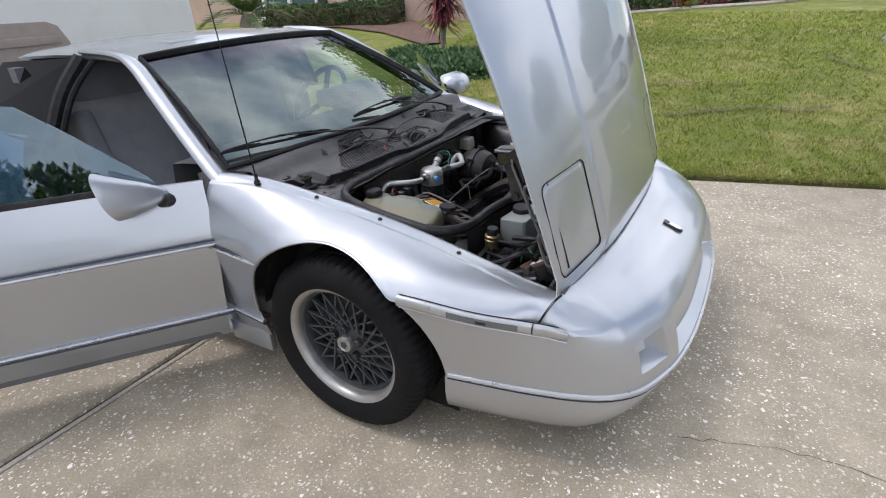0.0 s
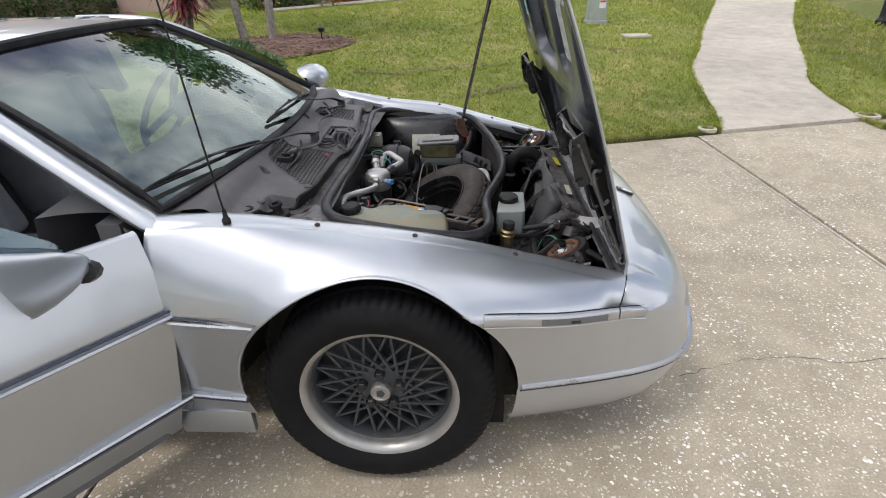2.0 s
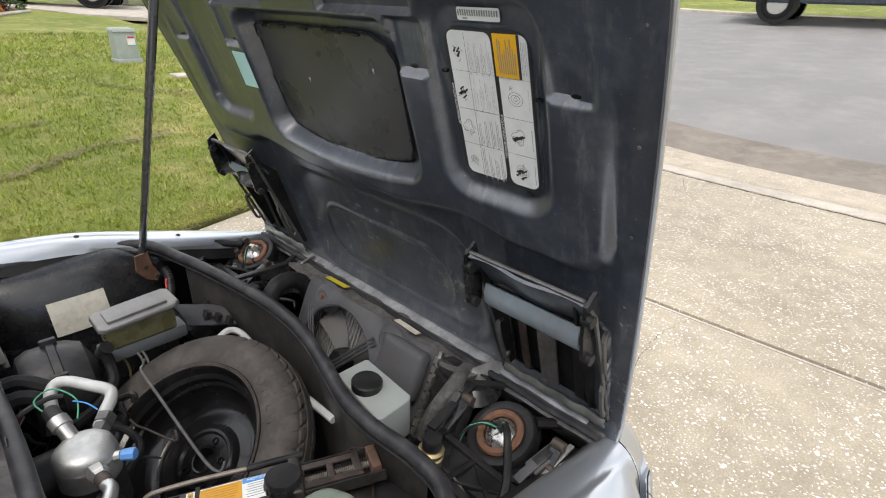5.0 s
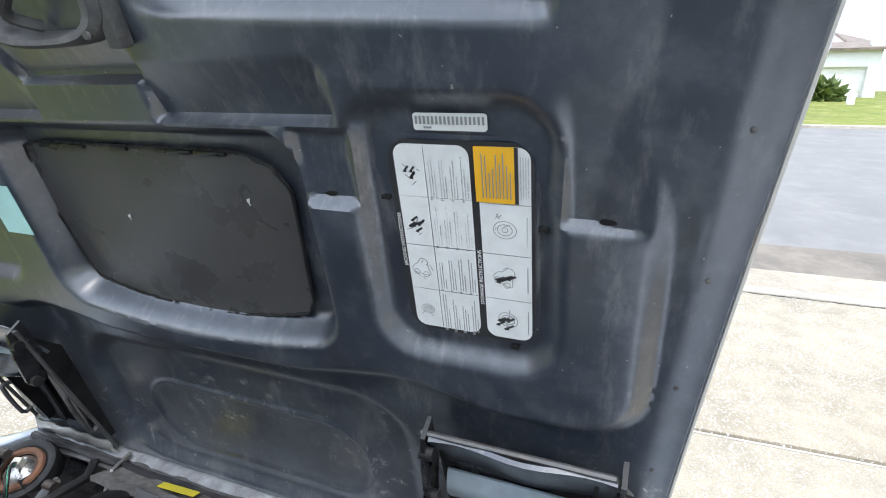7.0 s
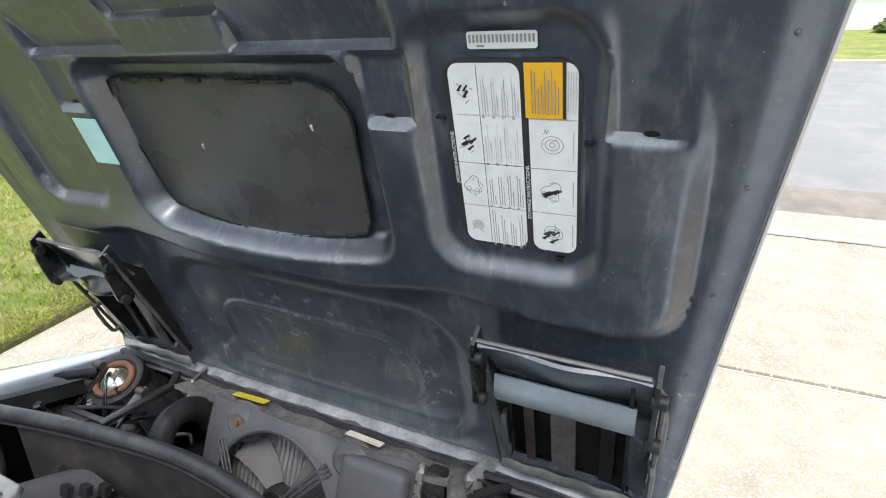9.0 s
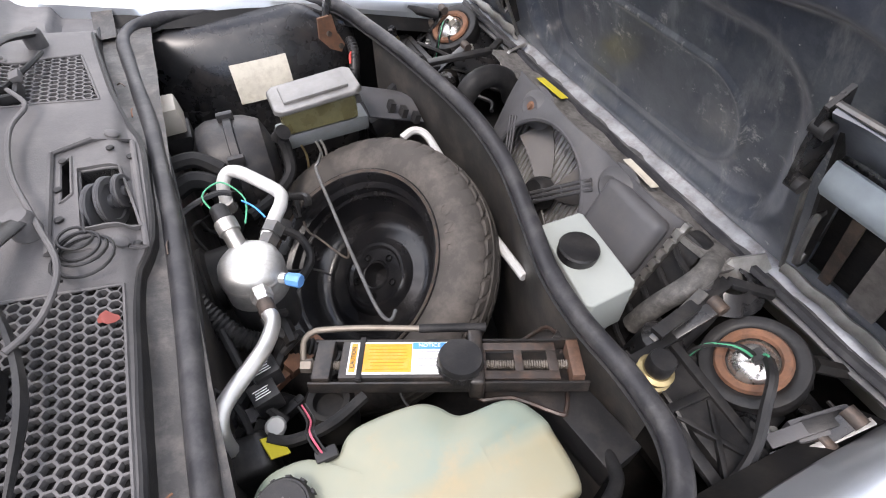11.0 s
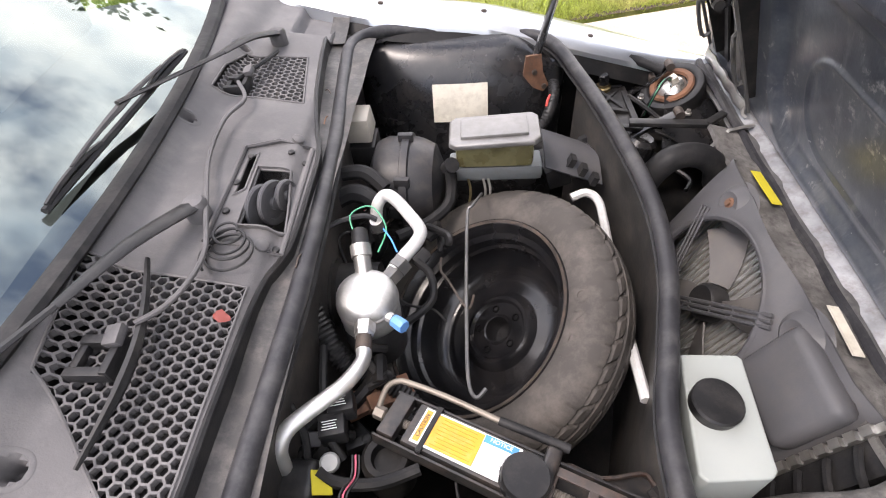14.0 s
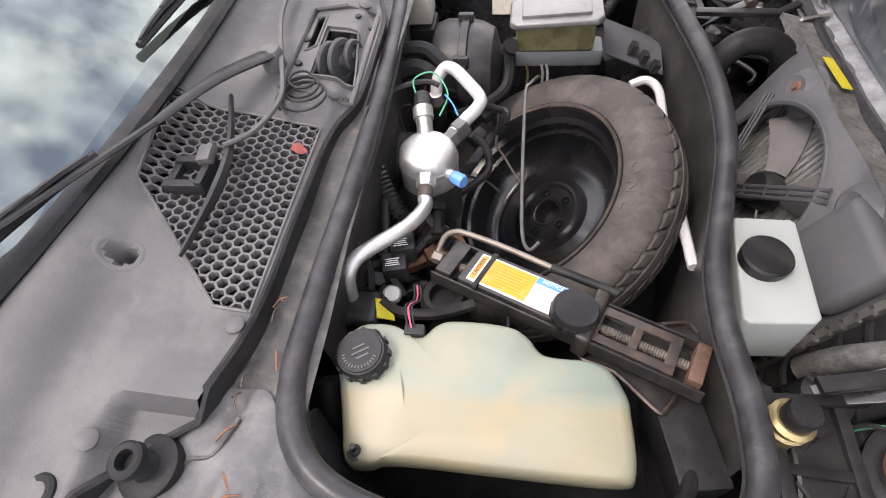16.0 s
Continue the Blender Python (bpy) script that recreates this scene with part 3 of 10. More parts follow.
def offset_line(line, d):
    out = []
    for i, (x, y) in enumerate(line):
        a, b = line[max(0, i - 1)], line[min(len(line) - 1, i + 1)]
        n = Vector((b[1] - a[1], a[0] - b[0])).normalized() * d
        out.append((x + n.x, y + n.y))
    return out


def refine(line, k=5):
    out = []
    for i in range(len(line) - 1):
        a, b, c, d = line[max(i - 1, 0)], line[i], line[i + 1], line[min(i + 2, len(line) - 1)]
        for s in range(k):
            u = s / k
            out.append(tuple(0.5 * (2 * b[j] + (c[j] - a[j]) * u + (2 * a[j] - 5 * b[j] + 4 * c[j] - d[j]) * u * u + (3 * b[j] - a[j] - 3 * c[j] + d[j]) * u ** 3) for j in (0, 1)))
    return out + [line[-1]]


walkway = tagged(new("sidewalk"), "curving pale concrete sidewalk between strips of lawn", "sidewalk", kind="structure")
wi, wo = refine(WALK_IN, 3), refine(WALK_OUT, 3)
cutsat = [0, 6, 11, 16, 21, len(wi) - 1]
for a, b in zip(cutsat, cutsat[1:]):
    part("slab", strip_between(wi[a:b + 1], wo[a:b + 1], lambda x, y: terrain(x, y) + 0.03, 0.1, 2), SMOOTHCONCRETE, walkway, bevel=0.006)
kl = refine(KERB, 4)
k1 = offset_line(kl, 0.18)
k2 = offset_line(kl, 0.74)
k3 = offset_line(kl, 1.55)
street = tagged(new("street"), "grey worn asphalt street with a low concrete kerb", "street", kind="structure")
part("kerb", strip_between(kl, k1, lambda x, y: terrain(x, y) + 0.012, 0.12, 1), SMOOTHCONCRETE, street, "low rounded concrete kerb", bevel=0.01)
PITTED = concrete("pitted_gutter", (0.43, 0.375, 0.30), 0.6)
SILT = surface("silty_asphalt", (0.205, 0.175, 0.145), 0.92, 0, 0.25, 1.6, 120, 0.7, dirt=(0.31, 0.27, 0.22), dirt_amount=0.7)
part("gutter", strip_between(k1, k2, lambda x, y: terrain(x, y) - 0.004, 0.1, 1), PITTED, street, "pitted pale gutter strip")
part("silt", strip_between(offset_line(kl, 0.745), k3, lambda x, y: terrain(x, y) - 0.006, 0.05, 2), SILT, street, "brown silt washed over the asphalt")
part("crack", ribbon([(x - 0.01, y) for x, y in kl if -6 < y < 4], 0.014, 0.002, 9, 0.012), JOINT, street, "dark broken gap before the kerb")
far = [(18.0, -30), (18.0, -8), (18.0, -2), (18.0, 0.3), (18, 2), (18, 3.5), (18, 5.0), (18.2, 7), (18.8, 8.6), (20, 9.8), (22, 10.6), (26, 11), (34, 11.4)]
fl = refine(far, 4)
part("asphalt", strip_between(k2, fl, lambda x, y: terrain(x, y) - 0.012, 0.1, 6), ASPHALT, street)
f1 = [(x + 0.35, y - 0.1) for x, y in fl]
part("kerb", strip_between(fl, f1, lambda x, y: terrain(x, y) + 0.06, 0.2, 1), SMOOTHCONCRETE, street)
far_lawn = Geo()
fx = [18.3, 19, 20, 22, 25, 30, 34, 40, 60, 120, 300]
fy = [-300, -120, -60, -40, -30, -24, -20, -16, -12, -8, -4, 0, 4, 7, 9]
far_lawn.add([(x, y, terrain(x, y) + 0.05) for x in fx for y in fy], [(i * len(fy) + j, (i + 1) * len(fy) + j, (i + 1) * len(fy) + j + 1, i * len(fy) + j + 1) for i in range(len(fx) - 1) for j in range(len(fy) - 1)])
tagged(part("verge", far_lawn, LAWN), "bright green lawn across the street", "lawn", kind="structure")

# grass blades along the driveway and over the near lawn
rnd = random.Random(7)


def paved_at(x, y):
    if y < lawn_edge(x) + 0.025:
        return True
    if 2.3 < x and y < 15:
        xi = lerp([(b, a) for a, b in WALK_IN], y)
        xo = lerp([(b, a) for a, b in WALK_OUT], y)
        if xi - 0.02 < x < xo + 0.02:
            return True
    xk = lerp([(b, a) for a, b in KERB], y)
    return x > xk - 0.02


vs, fs = [], []
count = 0
while count < 150000:
    r = rnd.random()
    if r < 0.10:
        x = rnd.uniform(-1.5, 4.8)
        y = lawn_edge(x) + 0.035 + abs(rnd.gauss(0, 0.07))
    else:
        y = 1.9 + 11.0 * rnd.random() ** 1.8
        x = rnd.uniform(-2.5 - 0.25 * y, 4.6 + 0.3 * y)
    if r > 0.94:
        # tufts that lean over the walk's edges
        y = 2.6 + 9.0 * rnd.random() ** 1.5
        side = rnd.random() < 0.5
        x = lerp([(b, a) for a, b in (WALK_IN if side else WALK_OUT)], y) + (-1 if side else 1) * abs(rnd.gauss(0.0, 0.03))
    elif paved_at(x, y):
        continue
    # blades grow in tufts
    tuft = 0.6 + 0.4 * math.sin(9.1 * x + 3.0 * math.sin(4.3 * y)) * math.sin(8.3 * y + 2.1 * math.sin(5.7 * x))
    for _ in range(3):
        count += 1
        px, py = x + rnd.gauss(0, 0.012), y + rnd.gauss(0, 0.012)
        z = terrain(px, py) + 0.004
        far_k = 1 + 0.11 * max(0.0, y - 2.4)
        h = rnd.uniform(0.018, 0.050) * (0.55 + 0.6 * tuft) * (1 + 0.04 * (y - 2.4))
        w = rnd.uniform(0.0022, 0.0042) * far_k
        a, lean = rnd.uniform(0, 2 * math.pi), rnd.uniform(0.3, 1.5)
        dx, dy = math.cos(a) * w, math.sin(a) * w
        b = rnd.uniform(0, 2 * math.pi)
        ex, ey = math.cos(b) * h * lean, math.sin(b) * h * lean
        k = len(vs)
        vs += [(px - dx, py - dy, z), (px + dx, py + dy, z), (px + ex * 0.4 + dx * 0.7, py + ey * 0.4 + dy * 0.7, z + h * 0.75), (px + ex * 0.4 - dx * 0.7, py + ey * 0.4 - dy * 0.7, z + h * 0.75), (px + ex, py + ey, z + h)]
        fs += [(k, k + 1, k + 2, k + 3), (k + 3, k + 2, k + 4)]
me = bpy.data.meshes.new("grass")
me.from_pydata(vs, [], fs)
me.materials.append(BLADE)
tagged(new("grass", me), "short green grass blades with dry tips", "grass", kind="stuff")


THATCH = surface("dead_thatch", (0.17, 0.125, 0.07), 0.95, 0, 0.5, 20, 120, 0.9, dirt=(0.34, 0.28, 0.17), dirt_amount=0.6)
rs = random.Random(77)
for line in ([(0.2, 3.66), (0.5, 3.84), (0.95, 4.22), (1.35, 4.2), (1.6, 4.37)], [(1.68, 7.1), (2.0, 6.5), (2.4, 6.05), (2.75, 5.95), (3.1, 5.6)], [(-1.2, 4.9), (-0.6, 4.7), (0.1, 5.1), (0.8, 5.2)]):
    vs, fs = [], []
    for (ax, ay), (bx, by) in zip(line, line[1:]):
        for _ in range(int(260 * math.hypot(bx - ax, by - ay))):
            u = rs.random()
            x, y = ax + (bx - ax) * u + rs.gauss(0, 0.022), ay + (by - ay) * u + rs.gauss(0, 0.03)
            a, l_, w = rs.uniform(0, 6.283), rs.uniform(0.02, 0.07), rs.uniform(0.004, 0.009)
            z = terrain(x, y) + 0.034 + rs.uniform(0, 0.012)
            k = len(vs)
            vs += [(x - math.sin(a) * w, y + math.cos(a) * w, z), (x + math.sin(a) * w, y - math.cos(a) * w, z), (x + math.cos(a) * l_, y + math.sin(a) * l_, z + rs.uniform(-0.01, 0.012))]
            fs.append((k, k + 1, k + 2))
    me = bpy.data.meshes.new("thatch")
    me.from_pydata(vs, [], fs)
    me.materials.append(THATCH)
    tagged(new("thatch", me), "brown dead thatch along a seam in the lawn", "dead grass", kind="stuff")
vs, fs = [], []
for i in range(2600):
    x = rs.uniform(-1.0, 4.6)
    y = lawn_edge(x) + abs(rs.gauss(0.012, 0.02)) + 0.004
    a, l_, w = rs.uniform(0, 6.283), rs.uniform(0.012, 0.04), rs.uniform(0.003, 0.007)
    z = terrain(x, y) + 0.014 + rs.uniform(0, 0.008)
    k = len(vs)
    vs += [(x - math.sin(a) * w, y + math.cos(a) * w, z), (x + math.sin(a) * w, y - math.cos(a) * w, z), (x + math.cos(a) * l_, y + abs(math.sin(a)) * l_, z + rs.uniform(-0.004, 0.006))]
    fs.append((k, k + 1, k + 2))
me = bpy.data.meshes.new("edge_litter")
me.from_pydata(vs, [], fs)
me.materials.append(SOIL)
tagged(new("edge_litter", me), "dark soil and dead roots along the cut lawn edge", "litter", kind="stuff")


# ---- the car: panels ----
car = thing("sports_car", "silver two-seat coupe with its hood and doors open on a driveway", "car")
Y0 = [(-1.7, 0.865), (-0.9, 0.86), (-0.5, 0.850), (-0.2, 0.868), (0.0, 0.872), (0.25, 0.858), (0.45, 0.815), (0.64, 0.735)]
YIN = [(-1.7, 0.72), (-0.53, 0.735), (-0.347, 0.70), (-0.14, 0.668), (0.1, 0.668), (0.36, 0.650), (0.64, 0.652)]
ZTOP = [(-1.7, 0.80), (-0.53, 0.795), (-0.347, 0.783), (-0.14, 0.745), (0.1, 0.714), (0.36, 0.648), (0.64, 0.578)]
ARCH_R, ARCH_Z = 0.364, 0.308
TRIM = [(-1.7, 0.585), (-0.5, 0.583), (-0.27, 0.576), (0.27, 0.573), (0.5, 0.540), (0.70, 0.503)]


def trim_z(x):
    return spline(TRIM, x)


def lower_y(x, z):
    return spline(Y0, x) - 0.048 * max(0, trim_z(x) - z) / 0.29


def crown(x, s):
    """A point of the fender's shoulder, s = 0 at the trim line and 1 at the hood gap; y is positive."""
    y0, yi, zt, z0 = spline(Y0, x), spline(YIN, x), spline(ZTOP, x), trim_z(x)
    pts = [(y0, z0), (y0 - 0.010 - 0.008 * step(-0.1, -0.5, x), z0 + 0.50 * (zt - z0)), (yi + 0.10 - 0.045 * step(0.30, 0.62, x) - 0.05 * step(-0.1, -0.5, x), zt + 0.004), (yi, zt)]
    b = [(1 - s) ** 3, 3 * s * (1 - s) ** 2, 3 * s * s * (1 - s), s ** 3]
    return sum(w * p[0] for w, p in zip(b, pts)), sum(w * p[1] for w, p in zip(b, pts))


def arch_z(x):
    return ARCH_Z + math.sqrt(max(0, ARCH_R ** 2 - x * x)) if abs(x) < ARCH_R else -1


def s_at(x, z):
    lo, hi = 0.0, 1.0
    for _ in range(30):
        m = (lo + hi) / 2
        if crown(x, m)[1] < z:
            lo = m
        else:
            hi = m
    return lo


def fender(sign):
    xs_ = sorted(set([-0.515 + 1.157 * i / 84 for i in range(85)]))
    gg = Geo()
    rows, n = [], 34
    for x in xs_:
        s0 = s_at(x, arch_z(x)) if arch_z(x) > trim_z(x) else 0.0
        col = []
        for j in range(n):
            s = s0 + (1 - s0) * j / (n - 1)
            y, z = crown(x, s)
            flare = 0.012 * math.exp(-((math.hypot(x, z - ARCH_Z) - ARCH_R) / 0.03) ** 2) if z > 0.3 else 0
            yi = spline(YIN, x)
            z -= 0.0045 * step(yi + 0.047, yi + 0.040, y) * step(0.62, 0.52, x)
            col.append((x + 0.035 * step(0.55, 0.64, x) * (1 - s) * -1, sign * (y + flare), z))
        y, z = crown(x, 1)
        z -= 0.0045 * step(0.62, 0.52, x)
        col += [(x, sign * (y - 0.012), z - 0.002), (x, sign * (y - 0.03), z - 0.02), (x, sign * (y - 0.034), z - 0.05)]
        rows += col
    m = n + 3
    fs_ = [(i * m + j, (i + 1) * m + j, (i + 1) * m + j + 1, i * m + j + 1) for i in range(len(xs_) - 1) for j in range(m - 1)]
    gg.add(rows, fs_)
    f = part("front_fender", gg, SILVER, car, "silver painted front fender")
    # the part behind the wheel, below the trim strip
    gg = Geo()
    gg.grid(8, 14, lambda u, v: (lambda z: (lambda x: (x, sign * lower_y(x, z), z))(-0.515 - 0.045 * (0.585 - z) / 0.3 + u * (-math.sqrt(max(0, ARCH_R ** 2 - (z - ARCH_Z) ** 2)) + 0.515 + 0.045 * (0.585 - z) / 0.3)))(0.215 + v * (trim_z(-0.45) - 0.215)))
    part("fender_rear_panel", gg, SILVER, f)
    gg = Geo()
    gg.box(-0.475, sign * 0.785, 0.178, 0.21, 0.025, 0.085)
    part("rocker", gg, SILVER, f, bevel=0.008)
    for z, x0, x1 in ((trim_z(-0.4) - 0.01, -0.505, -0.275), (0.302, -0.545, -0.362)):
        gg = Geo()
        gg.sweep([(x0 + (x1 - x0) * i / 6, sign * (lower_y(x0, z) + 0.004), z - 0.02 * (i / 6)) for i in range(7)], 0.011, 8, 0, flat=0.6)
        part("trim_strip", gg, STRIP, f, "bright side moulding")
        gg = Geo()
        gg.sweep([(x0 + (x1 - x0) * i / 6, sign * (lower_y(x0, z) + 0.006), z - 0.02 * (i / 6) + (0.012 if z > 0.4 else -0.013)) for i in range(7)], 0.0034, 6, 0)
        part("pinstripe", gg, STRIPE, f)
    # wheel arch lip and liner
    gg = Geo()
    arc = []
    for i in range(41):
        a = radians(48 + 128 * i / 40)
        x, z = ARCH_R * math.cos(a), ARCH_Z + ARCH_R * math.sin(a)
        y = crown(x, s_at(x, z))[0] if z > trim_z(x) else lower_y(x, z)
        arc.append((x, sign * (y + 0.004), z))
    gg.sweep(arc, 0.006, 8, 0)
    part("arch_lip", gg, SILVER, f)
    gg = Geo()
    gg.grid(30, 6, lambda u, v: ((ARCH_R + 0.004 - 0.02 * v) * math.cos(radians(-2 + 176 * u)), sign * (0.785 - 0.11 * v), ARCH_Z + (ARCH_R + 0.004 - 0.02 * v) * math.sin(radians(-2 + 176 * u))))
    gg.grid(24, 2, lambda u, v: (0.34 * math.cos(math.pi * u), sign * 0.675, 0.06 + (ARCH_Z - 0.06 + 0.34 * math.sin(math.pi * u)) * v))
    part("wheel_well", gg, BAYBLACK, f, "black wheel housing")
    for x in (-0.138, 0.102, 0.353):
        gg = Geo()
        y, z = crown(x, 1)
        gg.lathe([(0.0070, -0.002), (0.0070, 0.0008), (0.0048, 0.0014), (0.0044, 0.0030), (0, 0.0034)], 10, pose(x, sign * (y + 0.018), z - 0.003))
        part("bolt", gg, BROWNMETAL, f, "rusty brown fender bolt")
    return f


fender_r, fender_l = fender(-1), fender(1)

# nose: rings from one wheel arch round the front to the other
PLAN = [(0.962, 0.0), (0.960, 0.14), (0.954, 0.27), (0.940, 0.385), (0.920, 0.475), (0.882, 0.575), (0.845, 0.632), (0.785, 0.680), (0.70, 0.716), (0.63, 0.735), (0.56, 0.752), (0.46, 0.771), (0.361, 0.789)]
LEVELS = [(0.135, 0.13, 0.062, 0), (0.155, 0.096, 0.040, 0), (0.19, 0.056, 0.020, 0), (0.24, 0.020, 0.004, 0), (0.285, 0.0, 0.0, 0), (0.31, 0.0, 0.0, 0), (0.34, 0.004, 0.0, 0), (0.38, 0.012, 0.0, 0),
          (0.42, 0.024, 0.0, 0), (0.45, 0.038, 0.002, 0), (0.475, 0.054, 0.004, 0), (0.495, 0.074, 0.006, 0), (0.506, 0.088, 0.008, 1), (0.520, 0.112, 0.014, 1), (0.535, 0.142, 0.024, 1), (0.550, 0.178, 0.036, 1),
          (0.563, 0.214, 0.048, 1), (0.573, 0.254, 0.062, 1), (0.577, 0.285, 0.074, 1), (0.560, 0.300, 0.080, 1)]


def plan_at(u):
    """A point of the plan and its outward normal; u from 0 at the front to 1 at the arch."""
    def at(k):
        k = min(max(k, 0.0), 1.0) * (len(PLAN) - 1)
        ii = [(i, p) for i, p in enumerate(PLAN)]
        return Vector((spline([(i, p[0]) for i, p in ii], k), spline([(i, p[1]) for i, p in ii], k)))
    p, d = at(u), at(u + 0.01) - at(u - 0.01)
    return p, Vector((d.y, -d.x)).normalized()


def nose_point(a, lev, lower=False):
    """a from -1 to 1 round the nose, 0.75 at the fender's seam; lev may lie between the levels."""
    i = min(int(lev), len(LEVELS) - 2)
    w = lev - i
    z, fr, sd, _ = [a + (b - a) * w for a, b in zip(LEVELS[i], LEVELS[i + 1])]
    k = 0 if lower else LEVELS[i][3] if w < 0.999 else LEVELS[i + 1][3]
    u = a / 0.75 if k else a
    p, n = plan_at(abs(a))
    x, y = p.x - abs(n.x) * fr, p.y - abs(n.y) * sd
    if k:
        # meet the fender along the seam
        w = step(0.70, 1.0, abs(u))
        q = s_at(0.64, z) if lev < 17.6 else 1.0
        x += (0.646 - 0.035 * (1 - q) - x) * w
        y += (crown(0.64, q)[0] - y) * w
    else:
        lift = min(1, max(0, (z - 0.34) / 0.155))
        z1, x1 = z, x
        for _ in range(3):
            # the rear edge follows the wheel arch, the top edge the side strip
            if z1 > ARCH_Z:
                x1 = x + (math.sqrt(max(0, ARCH_R ** 2 - (z1 - ARCH_Z) ** 2)) - 0.361) * step(0.60, 0.361, x)
            z1 = z + (trim_z(x1) - 0.494) * lift if x1 < 0.70 else z
        x, z = x1, z1
        if x < 0.74:
            # a flat panel from the bumper strip up to the side strip
            y1 = spline(Y0, x) - 0.004 if x < 0.63 else 0.733 - 0.28 * (x - 0.63)
            y += (y1 - y) * min(1, max(0, (z - 0.31) / (trim_z(x) - 0.31))) * step(0.74, 0.68, x)
    return Vector((x, math.copysign(y, u) if u else 0.0, z))


g = Geo()
us = [math.copysign(0.75 * abs(-1 + 2 * i / 96) ** 0.9, -1 + 2 * i / 96) for i in range(97)]
us = [-1 + 0.25 * i / 14 for i in range(14)] + us + [0.75 + 0.25 * i / 14 for i in range(1, 15)]
NU = len(us)
levs = [i / 2 for i in range(25)]
pocket = lambda u, l: 0.335 < abs(u) < 0.452 and 6.4 < l < 9.1 or abs(u) < 0.272 and 5.4 < l < 9.6
verts = [nose_point(u, l, l < 12 or abs(u) > 0.7501) for u in us for l in levs]
nl = len(levs)
faces = []
for i in range(NU - 1):
    for j in range(nl - 1):
        if not pocket((us[i] + us[i + 1]) / 2, (levs[j] + levs[j + 1]) / 2):
            faces.append((i * nl + j, (i + 1) * nl + j, (i + 1) * nl + j + 1, i * nl + j + 1))
# the upper half, from the strip's height to the hood
high = [12 + i / 2 for i in range(1, 2 * (len(LEVELS) - 13) + 1)]
nh, k0 = len(high), len(verts)
cols = [i for i in range(NU) if abs(us[i]) < 0.7501]
below = [[i * nl + nl - 1] + [k0 + c * nh + j for j in range(nh)] for c, i in enumerate(cols)]
faces += [(p[j], q[j], q[j + 1], p[j + 1]) for p, q in zip(below, below[1:]) for j in range(nh)]
g.add(verts + [nose_point(us[i], l) for i in cols for l in high], faces)
bumper = part("bumper_cover", g, SILVER, car, "smooth silver bumper cover with recessed lamp pockets")
for u0, u1, l0, l1, deep, nm, mt in ((0.335, 0.452, 6.4, 9.1, 0.06, "lamp_pocket", AMBERLAMP), (-0.452, -0.335, 6.4, 9.1, 0.06, "lamp_pocket", AMBERLAMP), (-0.272, 0.272, 5.4, 9.6, 0.03, "bumper_recess", SILVER)):
    inside = [(i, j) for i in range(NU - 1) for j in range(nl - 1) if u0 < (us[i] + us[i + 1]) / 2 < u1 and l0 < (levs[j] + levs[j + 1]) / 2 < l1]
    i0, i1, j0, j1 = min(a for a, _ in inside), max(a for a, _ in inside) + 1, min(b for _, b in inside), max(b for _, b in inside) + 1
    gg = Geo()

    def recess(a, b):
        p = verts[round(i0 + a * (i1 - i0)) * nl + round(j0 + b * (j1 - j0))]
        return p
    ring = [(i, j0) for i in range(i0, i1)] + [(i1, j) for j in range(j0, j1)] + [(i, j1) for i in range(i1, i0, -1)] + [(i0, j) for j in range(j1, j0, -1)]
    c = sum((verts[i * nl + j] for i, j in ring), Vector()) / len(ring)
    vs = [verts[i * nl + j] for i, j in ring]
    back = [Vector((p.x - deep, c.y + (p.y - c.y) * 0.82, c.z + (p.z - c.z) * 0.72)) for p in vs]
    n = len(vs)
    gg.add(vs + back, [(i, (i + 1) % n, n + (i + 1) % n, n + i) for i in range(n)])
    part(nm, gg, SILVER, bumper)
    gg = Geo()
    gg.add(back, [tuple(range(n))])
    part("lamp_lens" if mt is AMBERLAMP else "recess_panel", gg, mt, bumper, "clear driving lamp lens" if mt is AMBERLAMP else "")
for zc, r_, mt, nm in ((0.312, 0.0088, STRIP, "trim_strip"), (0.2985, 0.0030, STRIPE, "pinstripe")):
    lev = next(i + (zc - a[0]) / (b[0] - a[0]) for i, (a, b) in enumerate(zip(LEVELS, LEVELS[1:])) if a[0] <= zc <= b[0])
    gg = Geo()
    gg.sweep([nose_point(-0.995 + 1.99 * i / 60, lev) + Vector((0.002, 0, 0)) for i in range(61)], r_, 8, 0, flat=0.9)
    part(nm, gg, mt, bumper, "bright moulding round the bumper" if mt is STRIP else "thin dark stripe")
